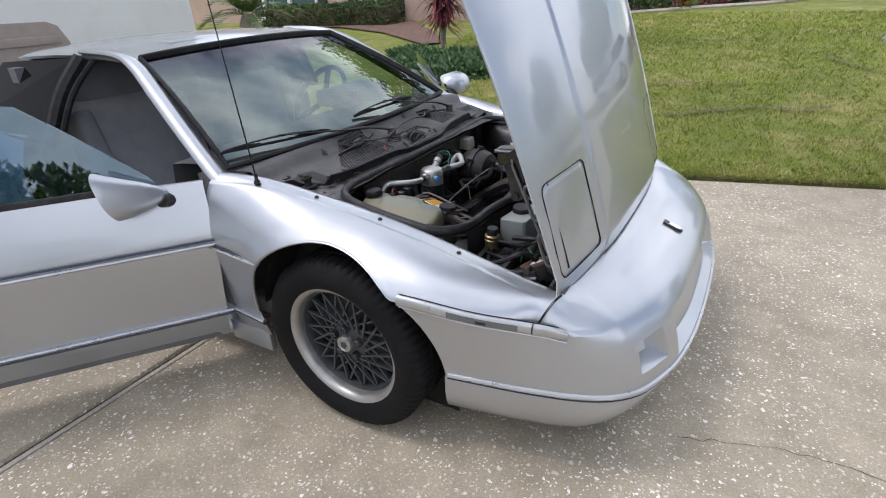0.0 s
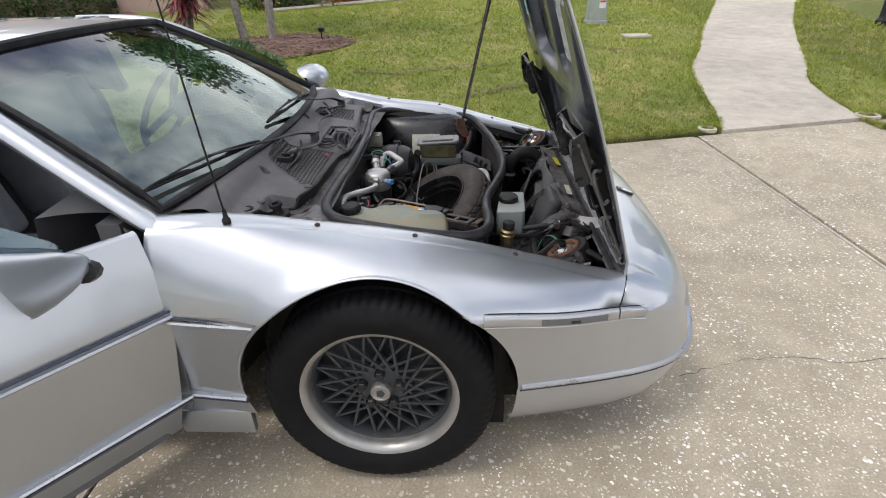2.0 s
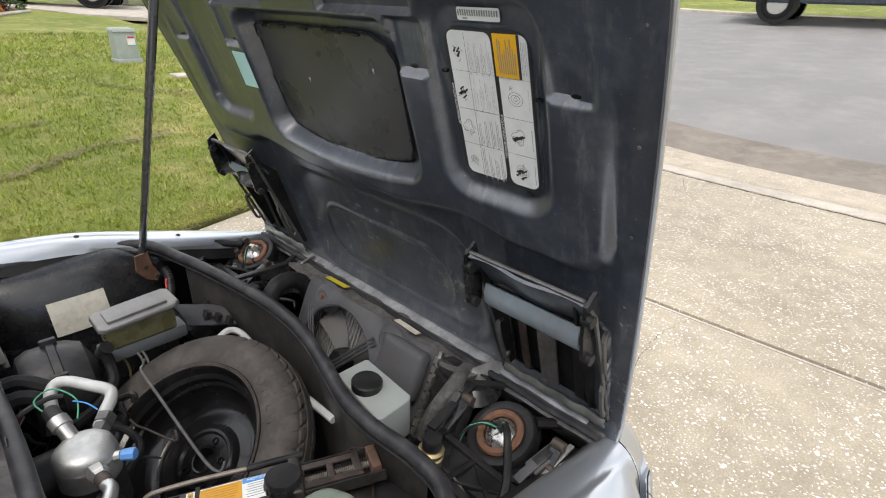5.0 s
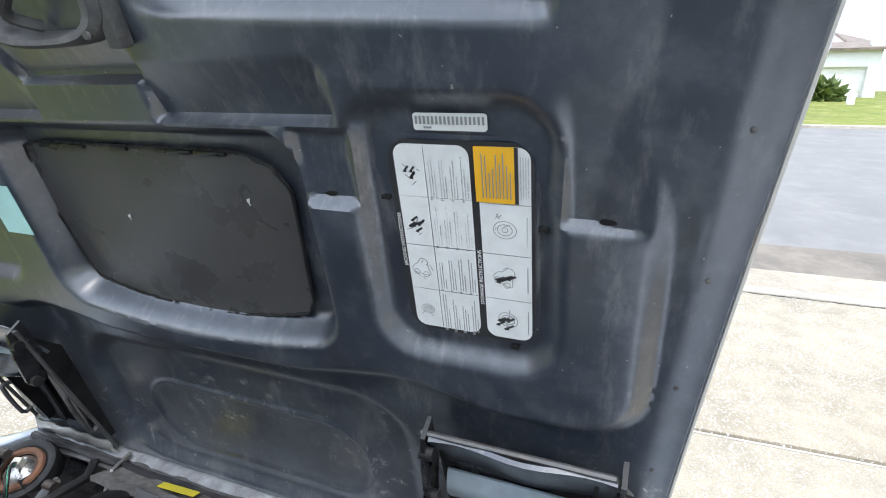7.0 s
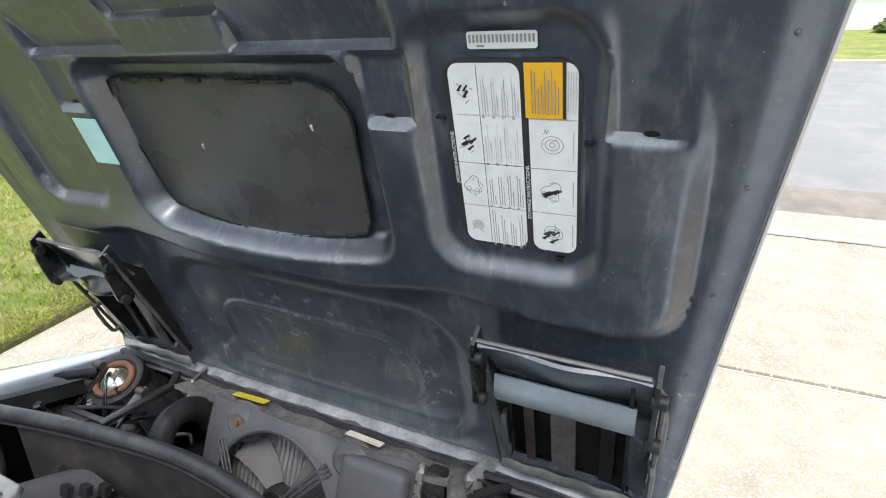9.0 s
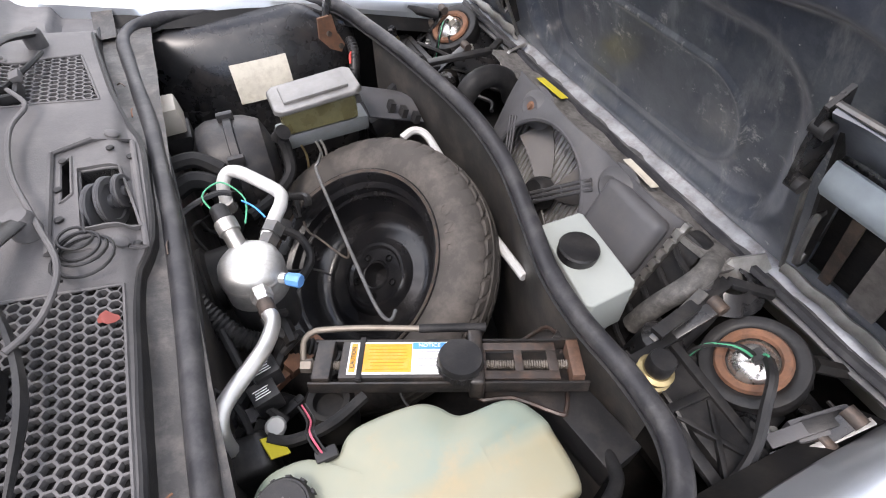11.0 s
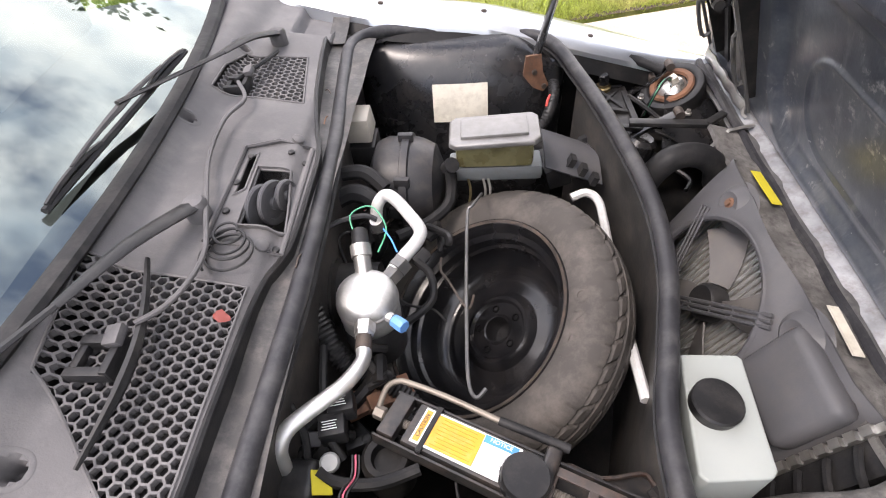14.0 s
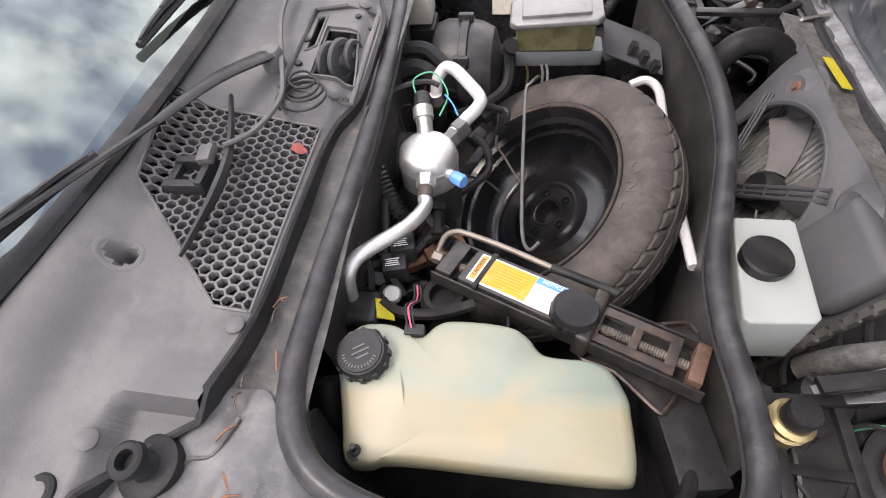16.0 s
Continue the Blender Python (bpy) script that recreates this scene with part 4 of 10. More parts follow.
for sign in (-1, 1):
    def on_side(x, dz, out, sign=sign):
        y = spline(Y0, x) - 0.003 if x < 0.63 else 0.734 - 0.28 * (x - 0.63)
        return Vector((x, sign * (y + out), trim_z(x) + dz))
    for x0, x1, nm in ((0.268, 0.606, "side_marker_strip"), (0.610, 0.694, "strip_tip")):
        gg = Geo()
        n = 14
        for i in range(n + 1):
            x = x0 + (x1 - x0) * i / n
            k = 1.0 if nm != "strip_tip" else math.sqrt(max(0.0, 1 - (i / n) ** 3)) + 0.02
            gg.v += [on_side(x, k * 0.0175 * math.cos(math.pi * j / 10), -0.003 + k * 0.016 * math.sin(math.pi * j / 10) ** 0.6) for j in range(11)]
        gg.f += [(i * 11 + j, (i + 1) * 11 + j, (i + 1) * 11 + j + 1, i * 11 + j + 1) for i in range(n) for j in range(10)]
        gg.f += [tuple(range(11)), tuple(n * 11 + j for j in reversed(range(11)))]
        part(nm, gg, STRIP, bumper, "bright side strip" if nm != "strip_tip" else "bright pointed strip end", angle=60)
    gg = Geo()
    gg.sweep([on_side(0.268 + 0.42 * i / 20, -0.0205, 0.001) for i in range(21)], 0.0030, 6, 0)
    part("strip_bead", gg, STRIP, bumper, "thin bright bead under the side strip")
    # a thin black bead draws the shadow along the strip's top edge
    gg = Geo()
    gg.sweep([on_side(0.268 + 0.40 * i / 20, 0.0185, 0.000) for i in range(21)], 0.0012, 6, 0)
    part("strip_shadow_line", gg, BAYBLACK, bumper, "black line drawn for the shadow gap over the side strip")
    gg = Geo()
    gg.v += [on_side(x, dz, out) for x in (0.405, 0.49, 0.575) for dz, out in ((0.009, 0.008), (0.009, 0.0146), (-0.008, 0.0146), (-0.008, 0.008))]
    gg.f += [(a + i, a + (i + 1) % 4, a + 4 + (i + 1) % 4, a + 4 + i) for a in (0, 4) for i in range(4)] + [(0, 1, 2, 3), (11, 10, 9, 8)]
    part("marker_lens", gg, surface("smoked_lens", (0.15, 0.155, 0.16), 0.2, 0.2, 0.1), bumper, "grey side marker lens")
    gg = Geo()
    gg.v += [on_side(x, dz, out) for x in (0.478, 0.502) for dz, out in ((0.003, 0.0140), (0.003, 0.0152), (-0.004, 0.0152), (-0.004, 0.0140))]
    gg.f += [(i, (i + 1) % 4, 4 + (i + 1) % 4, 4 + i) for i in range(4)] + [(0, 1, 2, 3), (7, 6, 5, 4)]
    part("lens_mark", gg, PLASTIC, bumper)
    gg = Geo()
    gg.sweep([(0.644 - 0.035 * (1 - q / 10), sign * (crown(0.64, q / 10)[0] - 0.003), crown(0.64, q / 10)[1] - 0.002) for q in range(11)], 0.0035, 6, 0)
    part("panel_gap", gg, BAYBLACK, bumper, "dark gap between fender and bumper")
gg = Geo()
em = Matrix(((0.924, 0, 0.383, 0.820), (0, 1, 0, 0.006), (-0.383, 0, 0.924, 0.5375), (0, 0, 0, 1)))
gg.prism([(-0.034, -0.014), (0.018, -0.014), (0.029, -0.009), (0.036, 0.0), (0.029, 0.009), (0.018, 0.014), (-0.034, 0.014)], -0.005, 0.004, em)
part("nose_badge", gg, GLOSSBLACK, bumper, "small shield badge", bevel=0.002)
gg = Geo()
gg.prism([(-0.020, -0.010), (0.015, -0.010), (0.029, 0.0), (0.015, 0.010), (-0.020, 0.010), (-0.010, 0.0)], 0.003, 0.006, em)
part("badge_emblem", gg, CHROME, bumper)


# wheels
def tyre_profile(r_out, r_in, w):
    return [(r_in, -w * 0.40), (r_in + 0.012, -w * 0.47), (r_in + 0.45 * (r_out - r_in), -w * 0.53), (r_out - 0.03, -w * 0.50), (r_out - 0.010, -w * 0.43), (r_out, -w * 0.36), (r_out, -w * 0.12), (r_out - 0.006, -w * 0.11),
            (r_out - 0.006, -w * 0.08), (r_out, -w * 0.07), (r_out, w * 0.07), (r_out - 0.006, w * 0.08), (r_out - 0.006, w * 0.11), (r_out, w * 0.12), (r_out, w * 0.36), (r_out - 0.010, w * 0.43), (r_out - 0.03, w * 0.50),
            (r_in + 0.45 * (r_out - r_in), w * 0.53), (r_in + 0.012, w * 0.47), (r_in, w * 0.40)]


def tread(gg, profile, seg, m, every, deep):
    """A tyre whose shoulders are cut by narrow slots."""
    n, top = len(profile), max(r for r, _ in profile)
    vs = []
    for i in range(seg):
        for j, (r, z) in enumerate(profile):
            cut = deep if i % every == 0 and r > top - 0.012 and abs(z) > 0.022 else 0
            vs.append(((r - cut) * math.cos(2 * math.pi * i / seg), (r - cut) * math.sin(2 * math.pi * i / seg), z))
    gg.add(vs, [(i * n + j, ((i + 1) % seg) * n + j, ((i + 1) % seg) * n + j + 1, i * n + j + 1) for i in range(seg) for j in range(n - 1)], m)


def road_wheel(sign, x):
    m = axis_pose((x, sign * 0.742, 0.302), (0, sign, 0))
    gg = Geo()
    wheel = new("wheel")
    wheel.parent = car
    tagged(wheel, "grey lattice-spoke alloy wheel with a bright rim")
    tread(gg, tyre_profile(0.304, 0.207, 0.20), 216, m, 3, 0.007)
    part("tyre", gg, TYRE, wheel, "black road tyre")
    gg = Geo()
    gg.lathe([(0.188, -0.08), (0.190, 0.056), (0.193, 0.070), (0.199, 0.078), (0.207, 0.083), (0.213, 0.084), (0.2155, 0.080), (0.213, 0.074), (0.205, 0.066), (0.200, -0.08)], 72, m, caps=False)
    part("rim", gg, LIP, wheel, "dull machined rim")
    gg = Geo()
    gg.lathe([(0.190, -0.07), (0.190, 0.046), (0.183, 0.048), (0.179, 0.034), (0.176, -0.07)], 64, m, caps=False)
    gg.lathe([(0.0, -0.045), (0.176, -0.045), (0.176, -0.05), (0, -0.05)], 40, m)
    part("barrel", gg, WHEELGREY, wheel)
    gg = Geo()
    n = 18
    for k in range(n):
        a = 2 * math.pi * k / n
        for d in (1, -1):
            b = a + d * radians(40)
            p = Vector((0.062 * math.cos(a), 0.062 * math.sin(a), 0.038 + 0.002 * d))
            e = Vector((0.186 * math.cos(b), 0.186 * math.sin(b), 0.030 + 0.002 * d))
            along = (e - p).normalized()
            gg.box(0, 0, (e - p).length / 2, 0.0070, 0.012, (e - p).length, m @ axis_pose(p, along) @ pose(0, 0, 0, 0, 0, math.degrees(math.atan2(*(axis_pose((0, 0, 0), along).inverted() @ Vector((0, 0, 1))).yx)) - 90))
    gg.lathe([(0.040, 0.0), (0.072, 0.016), (0.070, 0.034), (0.066, 0.040), (0.040, 0.042), (0.03, 0.044), (0.0, 0.044)], 30, m)
    part("lattice", gg, WHEELGREY, wheel, "dark grey lattice spokes", smooth=False)
    for k in range(5):
        a = 2 * math.pi * (k + 0.25) / 5
        gg = Geo()
        gg.lathe([(0.0145, 0.03), (0.0145, 0.058), (0.011, 0.062), (0, 0.062)], 6, m @ pose(0.052 * math.cos(a), 0.052 * math.sin(a), 0))
        part("lug_nut", gg, GLOSSBLACK, wheel)
    gg = Geo()
    gg.lathe([(0.027, 0.045), (0.027, 0.064), (0.0255, 0.067), (0.021, 0.068), (0.019, 0.066), (0.0, 0.066)], 28, m)
    part("centre_cap", gg, LIP, wheel, "silver centre cap")
    gg = Geo()
    gg.lathe([(0.013, 0.066), (0.012, 0.069), (0.0, 0.069)], 5, m)
    part("cap_emblem", gg, WHEELGREY, wheel)
    return wheel


for sgn in (-1, 1):
    for wx in (0.0, -2.373):
        road_wheel(sgn, wx)


# doors
def door(sign, angle):
    hinge = Vector((-0.505, sign * 0.80, 0))
    m = Matrix.Translation(hinge) @ pose(0, 0, 0, 0, 0, -sign * angle) @ Matrix.Translation(-hinge)
    L = 1.13

    def side(x, z):
        if z <= 0.585:
            return 0.852 - 0.05 * (0.585 - z) / 0.29 - 0.03 * step(0.30, 0.14, z)
        return 0.852 - 0.060 * ((z - 0.585) / 0.19) ** 1.12

    d = new("door")
    d.parent = car
    tagged(d, "silver car door standing open")
    gg = Geo()
    ztop = lambda x: 0.775 + 0.02 * (-0.52 - x)
    gg.grid(14, 22, lambda u, v: (lambda z: m @ Vector((-0.515 - 0.03 * max(0, 0.585 - z) / 0.3 - u * L, sign * side(0, z), z)))(0.165 + v * (ztop(-0.515 - u * L) - 0.165)))
    gg.grid(14, 3, lambda u, v: m @ Vector((-0.515 - u * L, sign * (side(0, 0.775) - 0.03 * v), ztop(-0.515 - u * L) + 0.004 * math.sin(v * 3.1))))
    gg.grid(14, 2, lambda u, v: m @ Vector((-0.55 - u * (L - 0.03), sign * (side(0, 0.165) - 0.12 * v), 0.165 - 0.01 * v)))
    part("door_skin", gg, SILVER, d)
    gg = Geo()
    gg.box(-0.56 - L / 2, sign * 0.735, 0.46, L - 0.04, 0.05, 0.60, m)
    part("door_trim", gg, TRIMGREY, d, "dark grey inner door panel", bevel=0.02)
    gg = Geo()
    gg.grid(2, 12, lambda u, v: m @ Vector((-0.516, sign * (side(0, 0.17 + 0.6 * v) - 0.08 * u), 0.17 + 0.6 * v)))
    part("door_edge", gg, SILVER, d)
    for z, dz in ((0.582, 0.012), (0.297, -0.013)):
        gg = Geo()
        gg.sweep([m @ Vector((-0.52 - L * i / 6, sign * (side(0, z) + 0.003), z)) for i in range(7)], 0.012, 8, 0, flat=0.6)
        part("trim_strip", gg, STRIP, d, "bright side moulding")
        gg = Geo()
        gg.sweep([m @ Vector((-0.52 - L * i / 6, sign * (side(0, z) + 0.005), z + dz * 1.15)) for i in range(7)], 0.0036, 6, 0)
        part("pinstripe", gg, STRIPE, d)
    gg = Geo()
    gg.box(-0.62 - L / 2, sign * 0.786, 0.786, L - 0.2, 0.014, 0.02, m)
    part("window_seal", gg, SEAL, d, bevel=0.004)
    gg = Geo()
    top = [(-0.650, 0.79), (-0.668, 0.815), (-0.82, 0.944), (-0.96, 1.053), (-1.20, 1.085), (-1.58, 1.09), (-1.60, 0.80)]
    if sign > 0:
        top = [(-0.72, 0.79), (-0.80, 0.84), (-1.05, 0.88), (-1.58, 0.89), (-1.60, 0.80)]
    n = len(top)
    gg.add([m @ Vector((x, sign * (0.780 - 0.25 * (z - 0.79)), z)) for x, z in top] + [m @ Vector((x, sign * (0.776 - 0.25 * (z - 0.79)), z)) for x, z in top],
           [tuple(range(n)), tuple(range(2 * n - 1, n - 1, -1))] + [(i, (i + 1) % n, n + (i + 1) % n, n + i) for i in range(n)])
    part("side_window", gg, SIDEGLASS, d, "side window, its blue tint deepened for mirrored sky, wound partly down", smooth=False).visible_shadow = False
    # mirror: a bullet that widens away from the door
    p0, p1 = Vector((-0.575, sign * 0.90, 0.765)), Vector((-0.615, sign * 1.075, 0.800))
    if sign > 0:
        p0, p1 = p0 + Vector((0.05, -0.02, 0.02)), p1 + Vector((0.05, -0.03, 0.02))
    ax = (p1 - p0)
    gg = Geo()
    e1, e2 = Vector((-0.25, 0.05 * sign, 0.97)).normalized(), Vector((0.93, -0.3 * sign, 0.25)).normalized()

    def mirror_at(u, v):
        a = 2 * math.pi * u
        r = [(0, 0.010), (0.06, 0.022), (0.3, 0.045), (0.65, 0.064), (0.97, 0.076), (1, 0.075)]
        k = lerp(r, v)
        # the open end is cut askew, facing back along the door
        back = 0.035 * v - 0.10 * v * v * (0.5 - 0.5 * math.cos(a)) if sign < 0 else 0.0
        sa, ca = [math.copysign(abs(w) ** 0.72, w) for w in (math.sin(a), math.cos(a))]
        return p0 + ax * v + ax.normalized() * back + e1 * (k * sa) + e2 * (k * 0.55 * ca) + Vector((0, 0, -0.006 * math.sin(v * 3.1)))
    if sign < 0:
        gg.grid(29, 16, mirror_at)
        gg.add([mirror_at(i / 28, 1) for i in range(28)], [tuple(range(28))])
        part("door_mirror", gg, SILVER, d, "painted door mirror")
    else:
        # a shell with a rounded front; the glass faces the seats
        shell = [(-0.648, 0.842), (-0.60, 0.856), (-0.55, 0.852), (-0.51, 0.825), (-0.494, 0.785), (-0.505, 0.755), (-0.535, 0.738), (-0.565, 0.742)]
        prof = [(spline([(i, p[0]) for i, p in enumerate(shell)], k / 4), spline([(i, p[1]) for i, p in enumerate(shell)], k / 4)) for k in range(29)]
        k_of = lambda v: math.sqrt(max(0.02, 1 - abs(2 * v - 1) ** 2.6))
        gg.grid(29, 17, lambda u, v: (lambda p, k: (-0.595 + (p[0] + 0.595) * k, 0.90 + 0.20 * v, 0.797 + (p[1] - 0.797) * k))(prof[round(28 * u)], k_of(v)))
        part("door_mirror", gg, SILVER, d, "painted door mirror")
        gg = Geo()
        gg.grid(2, 17, lambda u, v: (lambda p, k: (-0.595 + (p[0] + 0.595) * k + 0.004, 0.90 + 0.20 * v, 0.797 + (p[1] - 0.797) * k))(prof[0] if u < 0.5 else prof[28], k_of(v)))
        part("mirror_glass", gg, DARKGLASS, d, "dark mirror glass")
    gg = Geo()
    gg.sweep([p0 + Vector((0.0, sign * 0.02, -0.02)), p0 + Vector((-0.01, -sign * 0.02, -0.035))] if sign < 0 else [(-0.555, 0.95, 0.755), (-0.56, 0.86, 0.755)], 0.024, 10, 0)
    part("mirror_foot", gg, GLOSSBLACK, d, "black mirror foot")
    return d


door(-1, 52)
door(1, 50)


# greenhouse
def screen(u, v, off=0.0):
    """Windscreen: u across from -1 to 1, v up."""
    xb = -0.397 - 0.108 * u * u
    xt = -1.045 - 0.05 * u * u
    yb, yt = 0.705 * u, 0.545 * u
    zb, zt = 0.812 - 0.018 * u * u, 1.128 - 0.022 * u * u
    bow = 0.014 * math.sin(math.pi * v)
    return Vector((xb + (xt - xb) * v + bow * 0.5, yb + (yt - yb) * v, zb + (zt - zb) * v + bow)) + Vector((0.45, 0, 0.89)) * off


gg = Geo()
gg.grid(33, 17, lambda u, v: screen(2 * u - 1, v))
part("windscreen", gg, WINDGLASS, car, "sloping tinted windscreen").visible_shadow = False
gg = Geo()
edge = [screen(-1 + 2 * i / 20, 0.0, 0.003) for i in range(21)] + [screen(1, i / 10, 0.003) for i in range(1, 11)] + [screen(1 - 2 * i / 20, 1, 0.003) for i in range(1, 21)] + [screen(-1, 1 - i / 10, 0.003) for i in range(1, 10)]
gg.sweep(edge, 0.016, 8, 0, closed=True, flat=0.6)
part("windscreen_seal", gg, RUBBER, car, "black windscreen seal")
for sign in (-1, 1):
    gg = Geo()
    a = [(-0.465, 0.752, 0.742), (-0.545, 0.735, 0.790), (-0.72, 0.690, 0.895), (-0.90, 0.638, 1.00), (-1.06, 0.592, 1.085), (-1.20, 0.572, 1.122), (-1.45, 0.57, 1.132)]
    gg.sweep([(x, sign * y, z) for x, y, z in a], [0.026, 0.032, 0.032, 0.033, 0.030, 0.022, 0.016], 10, 5, flat=0.75)
    part("windscreen_pillar", gg, SILVER, car, "silver windscreen pillar")
    gg = Geo()
    gg.add([(-1.44, sign * 0.605, 1.11), (-1.50, sign * 0.795, 0.79), (-2.25, sign * 0.80, 0.81), (-2.05, sign * 0.62, 1.08)], [(0, 1, 2, 3)])
    part("quarter_window", gg, DARKGLASS, car, "dark quarter window", thick=0.008)
    gg = Geo()
    gg.sweep([(-1.44, sign * 0.585, 1.112), (-1.475, sign * 0.69, 0.98), (-1.50, sign * 0.79, 0.79)], 0.028, 8, 4)
    part("door_pillar", gg, PLASTIC, car)
    gg = Geo()
    gg.sweep([(-1.455, sign * 0.765, 0.80), (-1.435, sign * 0.675, 0.97), (-1.405, sign * 0.575, 1.085), (-1.36, sign * 0.552, 1.104), (-1.20, sign * 0.552, 1.098), (-1.06, sign * 0.570, 1.060), (-0.90, sign * 0.615, 0.975), (-0.72, sign * 0.665, 0.870), (-0.56, sign * 0.705, 0.772)], 0.013, 8, 4)
    part("door_opening_seal", gg, RUBBER, car, "black rubber seal round the door opening")
    # rear quarter
    gg = Geo()
    QZ = [(-3.25, 0.80), (-2.8, 0.85), (-2.373, 0.86), (-1.95, 0.83), (-1.64, 0.80)]

    def quarter(u, v, sign=sign):
        x = -1.64 - 1.6 * u
        zt = spline(QZ, x)
        dx = abs(x + 2.373)
        zb = max(0.17, ARCH_Z + math.sqrt(max(0, 0.345 ** 2 - dx * dx))) if dx < 0.345 else 0.17
        z = zb + v * (zt - zb)
        return (x, sign * (0.868 - 0.06 * step(0.66, 0.86, z) - 0.05 * max(0, 0.6 - z) - 0.2 * step(-2.95, -3.3, x)), z)
    gg.grid(60, 12, quarter)
    gg.grid(2, 2, lambda u, v, sign=sign: (-1.64 - 1.6 * u, sign * (0.81 - 0.25 * v), 0.815 + 0.05 * v))
    part("rear_quarter", gg, SILVER, car, "silver rear quarter panel")
    gg = Geo()
    gg.box(-1.10, sign * 0.735, 0.185, 1.08, 0.08, 0.10)
    part("sill", gg, SILVER, car, "silver door sill", bevel=0.02)
gg = Geo()
gg.grid(20, 24, lambda u, v: (-1.075 - 0.9 * u - 0.03 * (2 * v - 1) ** 2, 0.575 * (2 * v - 1), 1.150 - 0.022 * (2 * v - 1) ** 2 - 0.02 * (2 * v - 1) ** 8 - 0.05 * (u - 0.35) ** 2 - 0.012 * (1 - u) ** 6))
part("roof", gg, SILVER, car, "silver roof panel", thick=0.012)
gg = Geo()
gg.box(-1.42, 0, 1.146, 0.50, 0.72, 0.012)
part("roof_hatch", gg, SILVER, car, "flush glass-size roof hatch", bevel=0.006)
gg = Geo()
gg.grid(6, 10, lambda u, v: (-1.96 - 0.16 * u, 0.54 * (2 * v - 1), 1.11 - 0.27 * u))
part("rear_window", gg, DARKGLASS, car, thick=0.006)
gg = Geo()
gg.box(-2.9, 0, 0.5, 0.85, 1.42, 0.58)
part("tail", gg, SILVER, car, "silver tail panel", bevel=0.08, segs=4)
gg = Geo()
lid = [(-0.62, 0.80), (-0.62, 1.17), (-0.58, 1.212), (-0.2, 1.222), (0.06, 1.218), (0.12, 1.19), (0.16, 1.10), (0.24, 0.80)]
gg.add([(-3.02, y, z) for y, z in lid] + [(-3.06, y, z) for y, z in lid], [tuple(range(8)), tuple(range(15, 7, -1))] + [(i, (i + 1) % 8, 8 + (i + 1) % 8, 8 + i) for i in range(8)])
el = part("engine_lid", gg, TAUPE, car, "raised rear lid with a taupe inner panel", bevel=0.006)
gg = Geo()
gg.box(-3.012, -0.2, 1.11, 0.016, 0.62, 0.05)
gg.box(-3.012, -0.2, 0.98, 0.016, 0.62, 0.05)
part("lid_rib", gg, TAUPE, el, bevel=0.01)

# cabin
gg = Geo()
gg.box(-1.2, 0, 0.20, 1.4, 1.3, 0.06)
part("cabin_floor", gg, TRIMGREY, car)
gg = Geo()
gg.box(-1.86, 0, 0.62, 0.06, 1.36, 0.9)
part("rear_bulkhead", gg, TRIMGREY, car)
gg = Geo()
gg.box(-0.66, 0, 0.45, 0.06, 1.40, 0.6)
part("front_bulkhead", gg, TRIMGREY, car)
gg = Geo()
gg.grid(10, 20, lambda u, v: (-0.50 - 0.36 * u, 0.68 * (2 * v - 1), 0.775 + 0.02 * math.sin(u * 3) - 0.02 * (2 * v - 1) ** 2))
gg.grid(6, 20, lambda u, v: (-0.86 - 0.02 * math.sin(3.1 * u), 0.68 * (2 * v - 1), 0.775 - 0.30 * u - 0.02 * (2 * v - 1) ** 2))
part("dashboard", gg, TRIMGREY, car, "dark grey dashboard")
gg = Geo()
gg.box(-0.80, 0.33, 0.84, 0.20, 0.34, 0.08)
part("instrument_hood", gg, TRIMGREY, car, bevel=0.02)
gg = Geo()
sm = axis_pose((-1.02, 0.33, 0.80), (-0.9, 0, 0.43))
gg.sweep([sm @ Vector((0.18 * math.cos(2 * math.pi * i / 24), 0.18 * math.sin(2 * math.pi * i / 24), 0)) for i in range(24)], 0.013, 8, 0, closed=True)
for a in (0, 120, 240):
    gg.sweep([sm @ Vector((0, 0, -0.02)), sm @ Vector((0.18 * math.cos(radians(a + 90)), 0.18 * math.sin(radians(a + 90)), 0))], 0.014, 6, 0)
part("steering_wheel", gg, PLASTIC, car, "black steering wheel")
for sy in (-0.36, 0.36):
    seat = new("seat")
    seat.parent = car
    tagged(seat, "grey cloth bucket seat")
    gg = Geo()
    gg.box(-1.32, sy, 0.36, 0.52, 0.50, 0.18)
    part("seat_cushion", gg, FABRIC2, seat, bevel=0.06, segs=4)
    gg = Geo()
    m = pose(-1.62, sy, 0.66, 0, -16, 0)
    gg.box(0, 0, 0, 0.16, 0.52, 0.52, m)
    part("backrest", gg, FABRIC2, seat, bevel=0.06, segs=4)
    gg = Geo()
    gg.box(-0.005, 0, 0.33, 0.15, 0.44, 0.22, m)
    part("headrest", gg, FABRIC, seat, "darker grey upper backrest", bevel=0.065, segs=4)
    for k in (-1, 1):
        gg = Geo()
        gg.box(0.04, k * 0.235, -0.02, 0.18, 0.085, 0.46, m)
        part("bolster", gg, FABRIC, seat, bevel=0.038, segs=4)
# antenna
gg = Geo()
am = Vector((-0.338, -0.735, 0.776))
gg.lathe([(0.010, -0.004), (0.010, 0.005), (0.006, 0.010), (0.005, 0.02), (0.0045, 0.03), (0, 0.031)], 14, Matrix.Translation(am))
part("antenna_base", gg, PLASTIC, car, "black antenna base")
gg = Geo()
gg.sweep([am + Vector((0, 0, 0.01)), am + Vector((-0.04, -0.02, 0.8))], [0.0026, 0.0013], 6, 0)
part("antenna", gg, PLASTIC, car, "thin black antenna rod")


